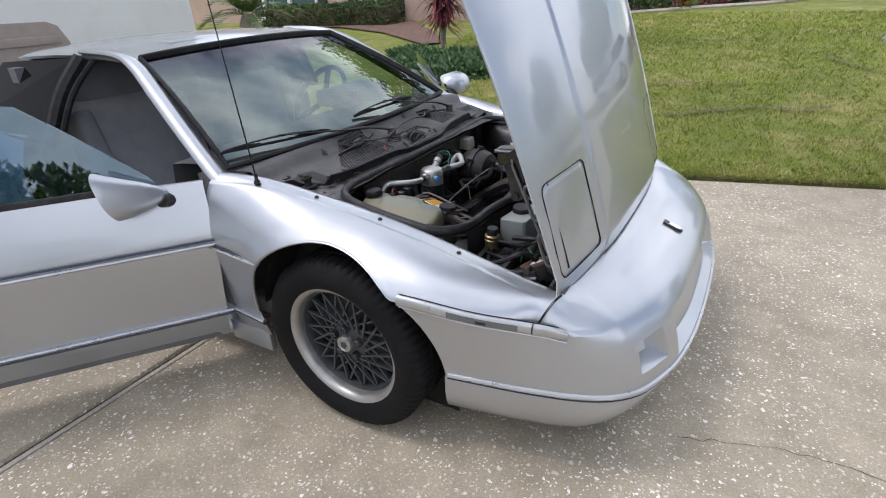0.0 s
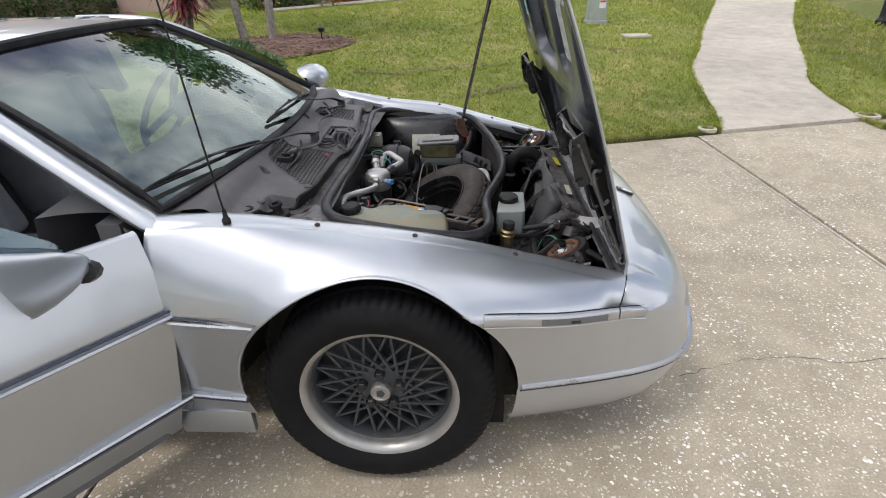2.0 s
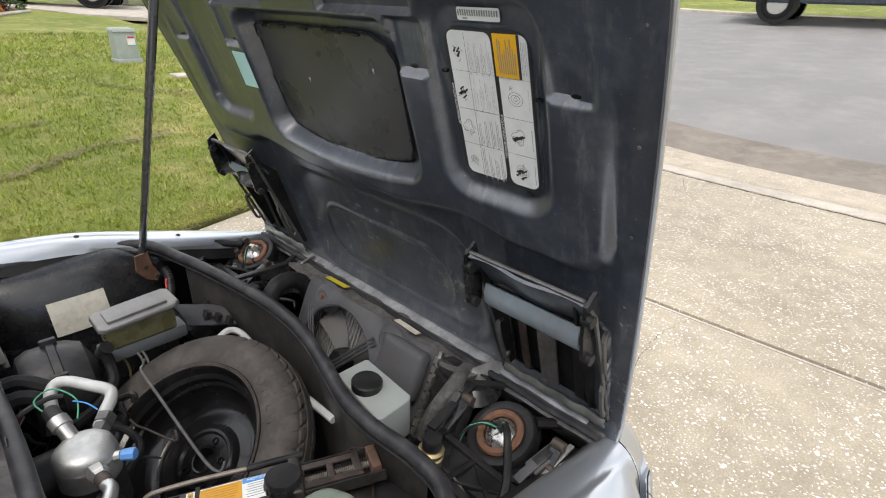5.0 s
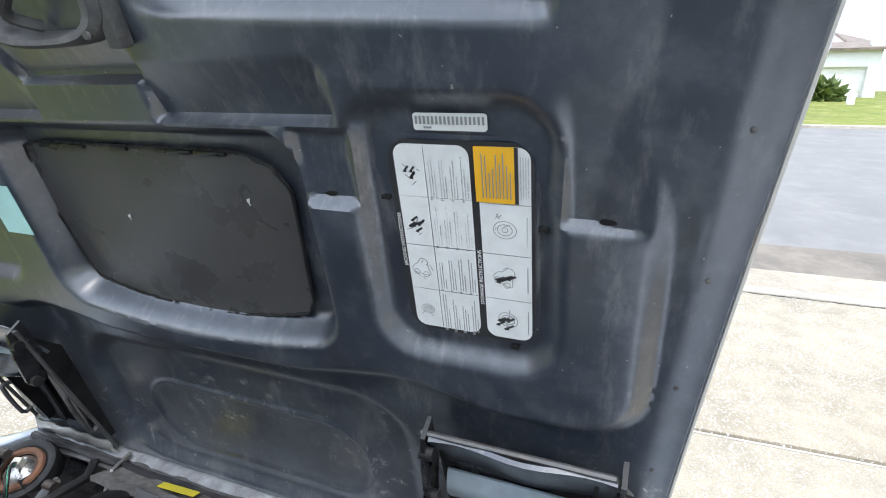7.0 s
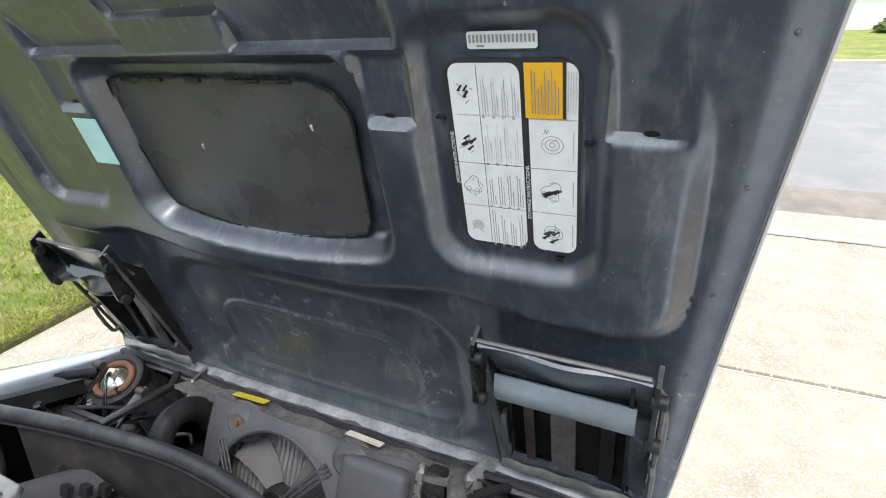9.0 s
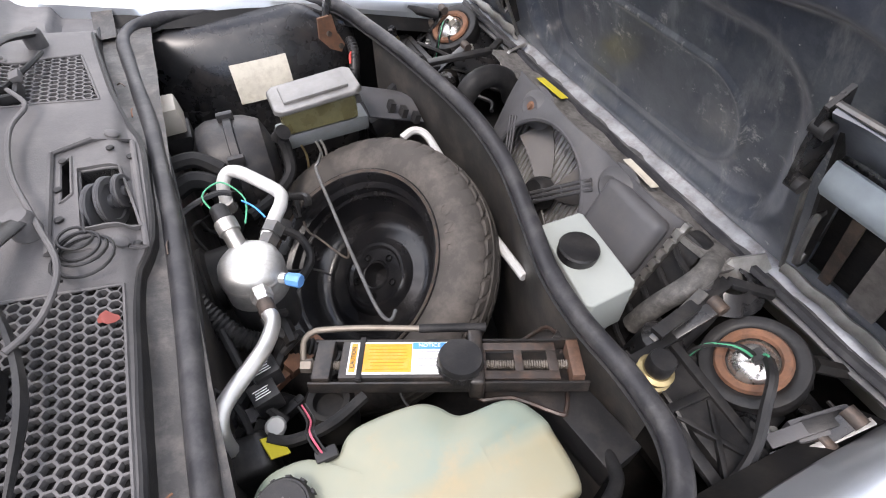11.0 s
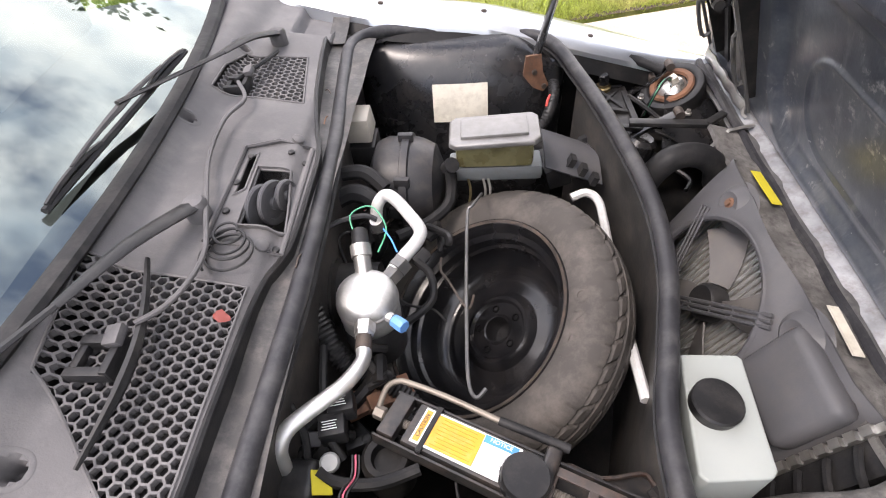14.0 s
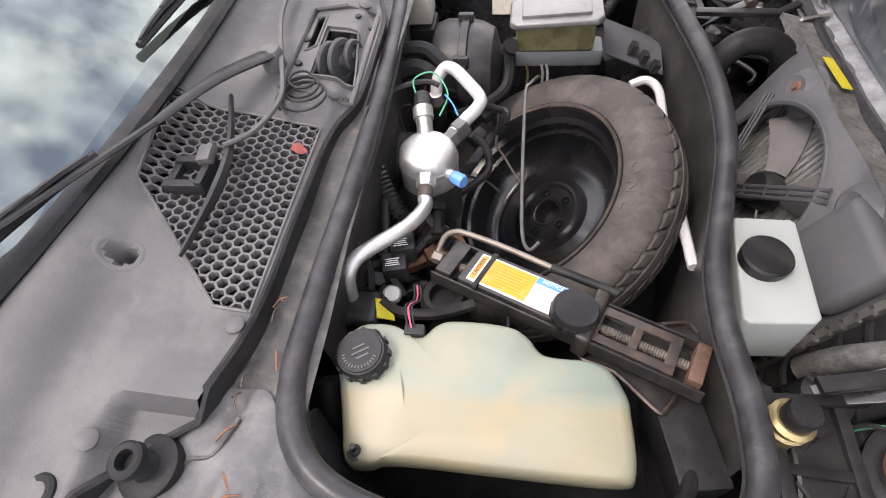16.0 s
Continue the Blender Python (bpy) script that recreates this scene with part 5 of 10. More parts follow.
# ---- the car: hood, standing open ----
HINGE = Vector((0.655, 0, 0.575))
TIP = radians(17.8)
EV, EN = Vector((-math.sin(TIP), 0, math.cos(TIP))), Vector((math.cos(TIP), 0, math.sin(TIP)))


def H(y, v, n=0.0):
    """A point of the hood: across, up from the hinge, and outwards."""
    return HINGE + Vector((0, y, 0)) + EV * v + EN * n


HM = Matrix(((0, EV.x, EN.x, HINGE.x), (1, EV.y, EN.y, HINGE.y), (0, EV.z, EN.z, HINGE.z), (0, 0, 0, 1)))
HOOD_W = [(0.0, 0.659), (0.2, 0.673), (0.4, 0.685), (0.6, 0.697), (0.8, 0.708), (0.98, 0.717)]


def rr(y, v, y0, y1, v0, v1, r, soft):
    """1 inside a rounded box, easing to 0 over soft."""
    dx, dv = abs(y - (y0 + y1) / 2) - (y1 - y0) / 2 + r, abs(v - (v0 + v1) / 2) - (v1 - v0) / 2 + r
    d = math.hypot(max(dx, 0), max(dv, 0)) + min(max(dx, dv), 0) - r
    return 1 - step(-soft, 0.0, d)


def saw(v, v0, soft, run):
    """A shelf at v0 that fades out again above it."""
    return step(v0, v0 + soft, v) * max(0.0, 1 - max(0.0, v - v0 - soft) / run)


def lip_n(v):
    """The hood's side edge, which bows back towards the screen."""
    return -0.0037 + 0.0198 * v - 0.0233 * v * v - 0.0485 * v ** 3


def skin_n(y, v):
    k = abs(y) / spline(HOOD_W, v)
    n = lip_n(v) + 0.055 * max(0.0, 1 - k ** 2.6) - 0.014 * step(0.05, 0.0, v) - 0.012 * step(0.92, 1.0, v)
    n += 0.005 * rr(y, v, -0.36, 0.36, -0.2, 1.3, 0.02, 0.018)
    n -= 0.006 * (rr(abs(y), v, 0.398, 0.640, 0.040, 0.300, 0.03, 0.006) - rr(abs(y), v, 0.404, 0.634, 0.046, 0.294, 0.026, 0.005))
    return n


RIB = [(0.0, -0.002), (0.30, -0.012), (0.42, -0.016), (0.76, -0.016), (0.86, -0.026), (1.0, -0.050)]
WAVE = [(0.0, 0.378), (0.10, 0.382), (0.18, 0.388), (0.26, 0.404), (0.35, 0.414), (0.42, 0.400), (0.48, 0.384), (0.55, 0.384), (0.70, 0.384)]


def relief(y, v):
    """The pressed underside, measured outwards from the hinge plane."""
    a = abs(y)
    lip = lip_n(v)
    rib = spline(RIB, v)
    # lower pan with a long shallow bowl and a thin raised line in it
    low = 0.004 + 0.020 * rr(y, v, -0.355, 0.355, 0.012, 0.375, 0.12, 0.040)
    low -= 0.004 * (rr(y, v, -0.250, 0.250, 0.065, 0.266, 0.09, 0.007) - rr(y, v, -0.240, 0.240, 0.075, 0.256, 0.082, 0.007))
    low += (lip + 0.003 - low) * step(0.585, 0.640, a)
    # the raised rib field above the wavy line, rounded off at its outer corners
    wv = spline(WAVE, a)
    field = step(wv, wv + 0.030, v) * rr(a, v, -0.9, 0.656, 0.384, 1.4, 0.10, 0.032)
    n = low + (rib - low) * field
    # centre pocket behind the liner
    foot = 0.438 + 0.42 * y * y
    n = max(n, rib + (0.031 - rib) * rr(y, v, -0.277, 0.255, foot, 0.768, 0.05, 0.030))
    # sticker pockets, with shallow steps beside them
    n = max(n, rib + (0.004 - rib) * rr(a, v, 0.326, 0.558, 0.474, 0.808, 0.065, 0.030))
    n = max(n, rib + 0.013 * saw(v, 0.672, 0.012, 0.13) * step(0.535, 0.560, a) * step(0.628, 0.606, a))
    n = max(n, rib + 0.014 * rr(a, v, 0.262, 0.345, 0.674, 0.772, 0.012, 0.015))
    # narrow shelves above the liner and the broad hollow towards the rear edge
    n = max(n, rib + 0.018 * saw(v, 0.766, 0.010, 0.06) * step(0.094, 0.104, a) * step(0.335, 0.318, a))
    n = max(n, rib + 0.016 * saw(v, 0.812, 0.010, 0.045) * step(0.106, 0.096, a))
    n = max(n, rib + 0.020 * saw(v, 0.852 + 0.055 * (0.53 - a), 0.030, 0.40) * step(0.10, 0.19, a) * step(0.548, 0.530, a))
    n = max(n, rib + 0.024 * rr(a, v, 0.600, 0.655, 0.87, 0.97, 0.02, 0.03))
    # ridge along the folded flange
    n -= 0.004 * step(0.654, 0.661, a) * step(0.676, 0.667, a)
    w = spline(HOOD_W, v)
    n += (lip + 0.002 - n) * step(0.972, 0.995, a / w)
    return min(n, skin_n(y, v) - 0.004 - 0.004 * step(1.0, 0.95, a / w))


door_hole = lambda y, v: 0.415 < abs(y) < 0.600 and 0.055 < v < 0.200
gg = Geo()
gg.grid(321, 241, lambda u, v: (lambda vv: H((2 * u - 1) * spline(HOOD_W, vv), vv, relief((2 * u - 1) * spline(HOOD_W, vv), vv)))(0.012 + 0.965 * v),
        keep=lambda u, v: not door_hole((2 * u - 1) * spline(HOOD_W, 0.012 + 0.965 * v), 0.012 + 0.965 * v))
hood = new("hood")
hood.parent = car
tagged(hood, "open front hood, silver outside and black pressed steel inside")
part("hood_underside", gg, HOODBLACK, hood, "scuffed black pressed inner panel")


def skin(y, v):
    return H(y, v, skin_n(y, v))


gg = Geo()
gg.grid(193, 133, lambda u, v: skin((2 * u - 1) * (spline(HOOD_W, v * 0.985) + 0.003), v * 0.985))
part("hood_skin", gg, SILVER, hood, "silver painted outer skin")
gg = Geo()
rim = [(-1, i / 40) for i in range(41)] + [(-1 + 2 * i / 40, 1) for i in range(1, 41)] + [(1, 1 - i / 40) for i in range(1, 41)] + [(1 - 2 * i / 40, 0) for i in range(1, 40)]
outer = [skin(a * (spline(HOOD_W, b * 0.985) + 0.003), b * 0.985) for a, b in rim]
inner = [H(a * spline(HOOD_W, 0.012 + 0.965 * b), 0.012 + 0.965 * b, relief(a * spline(HOOD_W, 0.012 + 0.965 * b), 0.012 + 0.965 * b)) for a, b in rim]
n = len(rim)
gg.add(outer + inner, [(i, (i + 1) % n, n + (i + 1) % n, n + i) for i in range(n) if i < 120])
part("hood_hem", gg, HOODBLACK, hood, "black painted hem with worn edges")
gg = Geo()
gg.sweep(outer[:121], 0.0035, 8, 0)
part("skin_lip", gg, SILVER, hood, "folded silver edge")
gg = Geo()
gg.add(outer + inner, [(i, (i + 1) % n, n + (i + 1) % n, n + i) for i in range(n) if i >= 120 and (outer[i] - outer[(i + 1) % n]).length > 1e-4])
part("hinge_hem", gg, HOODBLACK, hood, "scuffed black hem at the hinges")
for sg in (-1, 1):
    gg = Geo()
    out = []
    for cy, cv, a0 in ((0.614, 0.274, 0), (0.424, 0.274, 90), (0.424, 0.066, 180), (0.614, 0.066, 270)):
        out += [(sg * (cy + 0.024 * math.cos(radians(a0 + 18 * i))), cv + 0.024 * math.sin(radians(a0 + 18 * i))) for i in range(6)]
    fine = [(a[0] + (b[0] - a[0]) * k / 6, a[1] + (b[1] - a[1]) * k / 6) for a, b in zip(out, out[1:] + out[:1]) for k in range(6)]
    gg.sweep([H(a, b, skin_n(a, b) - 0.0005) for a, b in fine], 0.0024, 6, 0, closed=True)
    part("lid_gap", gg, BAYBLACK, hood, "dark gap round the headlight lid")
# liner panel with its clips
gg = Geo()
pts = [(-0.205, 0.705), (-0.165, 0.720)] + [(-0.15 + 0.36 * i / 12, 0.722) for i in range(13)] + [(0.232, 0.715), (0.240, 0.640), (0.222, 0.520)] + [(0.21 - 0.41 * i / 16, 0.457 + 0.75 * (0.21 - 0.41 * i / 16) ** 2) for i in range(17)] + [(-0.213, 0.51), (-0.224, 0.672)]
gg.prism(pts, 0.024, 0.0285, HM)
liner = part("hood_liner", gg, LINER, hood, "matt black insulating panel", smooth=False)
gg = Geo()
rs = random.Random(31)
bead = [(p[0] + (q_[0] - p[0]) * k / 4 + rs.uniform(-0.0014, 0.0014), p[1] + (q_[1] - p[1]) * k / 4 + rs.uniform(-0.0014, 0.0014)) for p, q_ in zip(pts, pts[1:] + pts[:1]) for k in range(4)]
gg.sweep([H(a, b, 0.023) for a, b in bead], [rs.uniform(0.0014, 0.0030) for _ in bead], 6, 0, closed=True)
part("liner_bead", gg, PLASTIC, liner, "crooked bead of sealant")
for a, b in ((-0.145, -0.095), (-0.09, -0.03), (0.02, 0.05), (0.10, 0.19)):
    gg = Geo()
    gg.box((a + b) / 2, 0.719, 0.021, b - a, 0.006, 0.006, HM)
    part("liner_clip", gg, GLOSSBLACK, liner, bevel=0.002)
for a, b in ((0.075, 0.612), (-0.155, 0.655)):
    gg = Geo()
    gg.grid(5, 4, lambda u, v: H(a + 0.004 * (u - 0.5), b + 0.009 * (v - 0.5), 0.0232 - 0.0012 * math.sin(5 * u + 4 * v)))
    part("scuff_flake", gg, LABELWHITE, liner, "pale flake where the panel is scraped", thick=0.0006)
# instruction sticker in the pocket
st = new("instruction_sticker")
st.parent = hood
tagged(st, "white and yellow jacking instruction sticker")
S_N = 0.0


def flat(y0, y1, v0, v1, n, mt, nm, parent, lab="", r=0.0, m=None):
    """A thin flat label lying on the underside at depth n."""
    q = Geo()
    if r:
        out = []
        for cy, cv, a0 in ((y1 - r, v1 - r, 0), (y0 + r, v1 - r, 90), (y0 + r, v0 + r, 180), (y1 - r, v0 + r, 270)):
            out += [(cy + r * math.cos(radians(a0 + 18 * i)), cv + r * math.sin(radians(a0 + 18 * i))) for i in range(6)]
        q.prism(out, n - 0.001, n, m or HM)
    else:
        q.box((y0 + y1) / 2, (v0 + v1) / 2, n - 0.0005, y1 - y0, v1 - v0, 0.001, m or HM)
    return part(nm, q, mt, parent, lab, smooth=False)


flat(-0.527, -0.370, 0.515, 0.759, S_N + 0.003, HOODBLACK, "pad", st, "raised black pad", 0.028)
flat(-0.523, -0.374, 0.520, 0.754, S_N, PRINT, "backing", st, "black sticker edge", 0.024)
flat(-0.4605, -0.382, 0.525, 0.750, S_N - 0.0015, LABELWHITE, "white_column", st, "", 0.012)
flat(-0.5195, -0.4685, 0.525, 0.750, S_N - 0.0015, LABELWHITE, "white_column", st, "", 0.012)
flat(-0.5045, -0.4660, 0.694, 0.7505, S_N - 0.0030, LABELYELLOW, "yellow_field", st, "orange-yellow caution field")
flat(-0.5080, -0.5045, 0.694, 0.7505, S_N - 0.0030, PRINT, "notice_band", st)
rs = random.Random(11)
bars = Geo()
# the print runs up the sticker, in four numbered blocks
for k in range(4):
    top = 0.744 - 0.0565 * k
    for i in range(15):
        if i % 4 == 3:
            continue
        l_ = rs.uniform(0.030, 0.048) if i % 4 != 2 else rs.uniform(0.012, 0.03)
        bars.box(-0.4185 - 0.0028 * i, top - 0.049 + l_ / 2, S_N - 0.0022, 0.0011, l_, 0.0006, HM)
    for i in range(4):
        bars.box(-0.4185 - 0.0112 * i, top - 0.0515, S_N - 0.0022, 0.0030, 0.0030, 0.0006, HM)
for i in range(9):
    l_ = rs.uniform(0.026, 0.046)
    bars.box(-0.4735 - 0.0034 * i, 0.699 + l_ / 2, S_N - 0.0042, 0.0010, l_, 0.0006, HM)
for i in range(4):
    bars.box(-0.5100 - 0.0024 * i, 0.720, S_N - 0.0022, 0.0010, 0.042, 0.0006, HM)
for v_ in (0.664, 0.606, 0.550):
    bars.box(-0.5155, v_, S_N - 0.0022, 0.0012, 0.032, 0.0006, HM)
tagged(part("print", bars, PRINTGREY, st, "fine grey lines of print", smooth=False), kind="stuff")
rules = Geo()
for v_ in (0.694, 0.636, 0.5785):
    rules.box(-0.4215, v_, S_N - 0.0022, 0.078, 0.0008, 0.0006, HM)
for v_ in (0.6925, 0.635, 0.5785):
    rules.box(-0.494, v_, S_N - 0.0022, 0.050, 0.0008, 0.0006, HM)
rules.box(-0.4145, 0.637, S_N - 0.0022, 0.0008, 0.222, 0.0006, HM)
part("rule", rules, PRINT, st, "thin black ruled lines", smooth=False)


def lettering(txt, size, m, mt, parent, nm="lettering"):
    cu = bpy.data.curves.new("lettering", "FONT")
    cu.body, cu.size, cu.extrude, cu.align_x, cu.align_y = txt, size, 0.0002, "CENTER", "CENTER"
    tmp = bpy.data.objects.new("lettering", cu)
    scene.collection.objects.link(tmp)
    dg = bpy.context.evaluated_depsgraph_get()
    dg.update()
    me = bpy.data.meshes.new_from_object(tmp.evaluated_get(dg))
    bpy.data.objects.remove(tmp)
    me.transform(m)
    me.materials.clear()
    me.materials.append(mt)
    ob = new(nm, me)
    ob.parent = parent
    return ob


UPWARD = Matrix(((0, 1, 0, 0), (1, 0, 0, 0), (0, 0, -1, 0), (0, 0, 0, 1)))
for txt, size, a, b, mt in (("JACKING INSTRUCTIONS", 0.0058, -0.3780, 0.640, LABELWHITE), ("STOWAGE INSTRUCTIONS", 0.0058, -0.4648, 0.602, LABELWHITE), ("CAUTION", 0.0072, -0.4690, 0.722, PRINT), ("NOTICE", 0.0034, -0.5063, 0.716, LABELWHITE)):
    deep = 0.0036 if txt in ("CAUTION", "NOTICE") else 0.0016
    lettering(txt, size, HM @ Matrix.Translation((a, b, S_N - deep)) @ UPWARD, mt, st)


def dot(cx, cv, turn, a, b):
    return H(cx + a * math.cos(turn) - b * math.sin(turn), cv + a * math.sin(turn) + b * math.cos(turn), S_N - 0.0024)


for cx, cv, s_, dark, kind_ in ((-0.398, 0.722, 0.014, 1, 0), (-0.399, 0.664, 0.015, 3, 0), (-0.398, 0.607, 0.017, 0, 2), (-0.398, 0.550, 0.012, 0, 1), (-0.493, 0.664, 0.019, 0, 1), (-0.493, 0.607, 0.018, 2, 2), (-0.493, 0.551, 0.018, 2, 1)):
    q = Geo()
    turn = rs.uniform(-0.6, 0.6)
    if kind_ == 1:
        for r1, r2 in ((0.62, 0.52), (0.40, 0.33), (0.16, 0.14)):
            q.sweep([dot(cx, cv, turn, s_ * r1 * math.cos(i * 0.3), s_ * r2 * math.sin(i * 0.3)) for i in range(21)], 0.0005, 4, 0, closed=True)
    if kind_ == 2:
        hull = [(-0.95, -0.35), (-0.55, 0.1), (-0.3, 0.5), (0.35, 0.55), (0.7, 0.15), (1.0, 0.0), (0.95, -0.4)]
        q.sweep([dot(cx, cv, turn, s_ * a * 0.62, s_ * b * 1.2) for a, b in hull], 0.0005, 4, 4, closed=True)
        for a in (-0.5, 0.55):
            q.sweep([dot(cx, cv, turn, s_ * (a * 0.62 + 0.2 * math.cos(i * 0.5)), s_ * (-0.45 + 0.2 * math.sin(i * 0.5))) for i in range(13)], 0.0005, 4, 0, closed=True)
    for i in range(5):
        a, b = rs.uniform(-0.8, 0.8), rs.uniform(-0.8, 0.8)
        q.sweep([dot(cx, cv, turn, s_ * a * 0.8, s_ * b), dot(cx, cv, turn, s_ * (a + rs.uniform(-0.6, 0.6)) * 0.7, s_ * (b + rs.uniform(-0.6, 0.6)))], 0.0005, 4, 0)
    tagged(part("drawing", q, PRINTGREY, st, "small line drawing", smooth=False), kind="stuff")
    if dark:
        q = Geo()
        for i in range(2 + 2 * dark):
            a, b = rs.uniform(-0.5, 0.2), rs.uniform(-0.3, 0.5)
            q.sweep([dot(cx, cv, turn, s_ * a, s_ * b), dot(cx, cv, turn, s_ * (a + 0.30), s_ * (b - 0.5)), dot(cx, cv, turn, s_ * (a + 0.1), s_ * (b - 0.42))], 0.0014, 4, 0)
        tagged(part("drawing", q, PRINT, st, "bold black line drawing", smooth=False), kind="stuff")
LN = min(relief(a, b) for a in (-0.48, -0.444, -0.408) for b in (0.762, 0.771, 0.780)) - 0.0015
number_label = flat(-0.480, -0.4075, 0.7635, 0.780, LN, LABELWHITE, "number_label", hood, "white label with a row of print", 0.003)
q = Geo()
for i in range(17):
    q.box(-0.411 - 0.0041 * i, 0.7735, LN - 0.0016, 0.0021, 0.0075, 0.0006, HM)
q.box(-0.422, 0.7665, LN - 0.0016, 0.008, 0.0018, 0.0006, HM)
part("print_row", q, PRINTGREY, number_label, smooth=False)
flat(0.243, 0.303, 0.587, 0.668, -0.0185, LABELCYAN, "pale_label", hood, "pale blue-green label")
for a, b in ((-0.366, 0.690), (-0.531, 0.668), (-0.500, 0.512)):
    q = Geo()
    q.box(a, b, 0.0, 0.010, 0.004, 0.006, HM)
    part("pad_clip", q, GLOSSBLACK, hood)
for a, b in ((-0.300, 0.690), (0.300, 0.690), (-0.590, 0.684), (0.590, 0.684)):
    q = Geo()
    q.lathe([(0.006, -0.001), (0.006, 0.002), (0.0, 0.002)], 14, HM @ pose(a, b, relief(a, b) - 0.001) @ Matrix.Diagonal((1.3, 0.45, 1, 1)))
    part("drain_slot", q, BAYBLACK, hood, "dark oval drain slot")
# headlight doors: a frame, a cup and wire springs on each side
for sg in (-1, 1):
    hd = new("headlight_door")
    hd.parent = hood
    tagged(hd, "headlight door bracket hanging under the hood")

    def P(a, b, c, sg=sg):
        return H(sg * a, b, c)
    q = Geo()
    q.sweep([P(0.392, 0.035, -0.012), P(0.392, 0.392, -0.052), P(0.622, 0.392, -0.052), P(0.640, 0.365, -0.05), P(0.640, 0.06, -0.012)], 0.004, 6, 0)
    part("spring_wire", q, DARKSTEEL, hd, "bent steel wire")
    q = Geo()
    q.grid(14, 6, lambda u, v: P(0.400 + 0.225 * u, 0.390 - 0.075 * v, -0.055 + 0.030 * v + 0.004 * math.sin(9 * u)))
    part("door_rail", q, HOODBLACK, hd, "scuffed black cross rail", thick=0.006)
    q = Geo()
    q.grid(10, 5, lambda u, v: P(0.415 + 0.195 * u, 0.318 - 0.066 * v, -0.040 - 0.016 * math.sin(v * 3.1) + 0.012 * v))
    part("door_lip", q, surface("lip_grey", (0.26, 0.30, 0.33), 0.4, 0.2, 0.2, 20), hd, "blue-grey painted lip", thick=0.005)
    for a, w, mt in ((0.445, 0.016, BROWNMETAL), (0.502, 0.040, LATCHGREY), (0.572, 0.022, PLASTIC)):
        q = Geo()
        q.box(sg * a, 0.125, 0.004, w, 0.15, 0.005, HM)
        part("inner_web", q, mt, hd)
    q = Geo()
    q.grid(10, 8, lambda u, v: (lambda y, w: P(y, w, min(0.016, skin_n(y, w) - 0.006)))(0.405 + 0.205 * u, 0.045 + 0.17 * v))
    part("door_back", q, BAYBLACK, hd)
    for a, b in ((0.408, 0.412), (0.600, 0.604)):
        q = Geo()
        q.add([P(a, 0.06, 0.012), P(a, 0.06, -0.012), P(a, 0.27, -0.04), P(a, 0.385, -0.05), P(a, 0.30, 0.012)], [(0, 1, 2, 3, 4)])
        part("side_cheek", q, BAYBLACK, hd, thick=0.005)
    for a in (0.398, 0.634):
        q = Geo()
        q.add([P(a, 0.402, -0.034), P(a, 0.392, -0.062), P(a, 0.345, -0.074), P(a, 0.290, -0.078), P(a, 0.270, -0.066), P(a, 0.274, -0.046), P(a, 0.33, -0.030)], [tuple(range(7))])
        pl = part("pivot_plate", q, GLOSSBLACK, hd, "black steel pivot plate", thick=0.006)
        for b, c in ((0.365, -0.060), (0.285, -0.066)):
            q = Geo()
            q.lathe([(0.010, -0.009), (0.010, 0.009), (0.006, 0.011), (0, 0.011)], 10, axis_pose(P(a, b, c), (0, 1, 0)))
            part("pivot_bolt", q, PLASTIC, pl)
    q = Geo()
    q.grid(12, 8, lambda u, v: P((0.405 if sg < 0 else 0.44) + (0.225 if sg < 0 else 0.20) * u, 0.318 - 0.040 * v - (0.0 if sg < 0 else 0.02 * v), -0.022 - (0.012 if sg < 0 else 0.055) * math.sin(math.pi * v) * (0.75 + 0.25 * math.sin(7 * u))))
    part("motor_cup", q, GLOSSBLACK, hd, "black curved cover", thick=0.004)
    q = Geo()
    q.grid(16, 4, lambda u, v: P(0.395 + 0.24 * u, 0.022 + 0.028 * v, -0.012 - 0.008 * math.sin(3.1 * v) + 0.002 * math.sin(25 * u)))
    part("door_sill", q, DULLMETAL, hd, "scuffed grey sill", thick=0.005)
    for a, v0, v1 in ((0.412, 0.10, 0.20), (0.636, 0.09, 0.17), (0.640, 0.22, 0.30)):
        q = Geo()
        q.sweep([P(a, v0, -0.012), P(a + 0.004, v0, -0.03), P(a + 0.004, v1, -0.034), P(a, v1, -0.016)], 0.005, 6, 3)
        part("wire_loop", q, DARKSTEEL, hd)
LATCH = surface("grimy_steel", (0.10, 0.10, 0.102), 0.55, 0.3, 0.4, 24, 200, 0.4, dirt=(0.22, 0.21, 0.20), dirt_amount=0.45)
# latch in the middle of the rear edge
q = Geo()
cup = [(-0.018 + 0.098 * math.copysign(abs(math.cos(2 * math.pi * i / 32)) ** 0.7, math.cos(2 * math.pi * i / 32)), 0.899 + 0.042 * math.copysign(abs(math.sin(2 * math.pi * i / 32)) ** 0.8, math.sin(2 * math.pi * i / 32))) for i in range(32)]
LC = (-0.018, 0.899)
rings = [(1.06, -0.024), (1.02, -0.046), (0.92, -0.052), (0.80, -0.050), (0.72, -0.040), (0.66, -0.026), (0.0, -0.024)]
q.v += [HM @ Vector((LC[0] + (x - LC[0]) * k, LC[1] + (y - LC[1]) * k, d)) for k, d in rings for x, y in cup]
q.f += [(r * 32 + i, r * 32 + (i + 1) % 32, (r + 1) * 32 + (i + 1) % 32, (r + 1) * 32 + i) for r in range(len(rings) - 1) for i in range(32)]
latch = part("hood_latch", q, LATCH, hood, "grimy dark oval latch cup")
q = Geo()
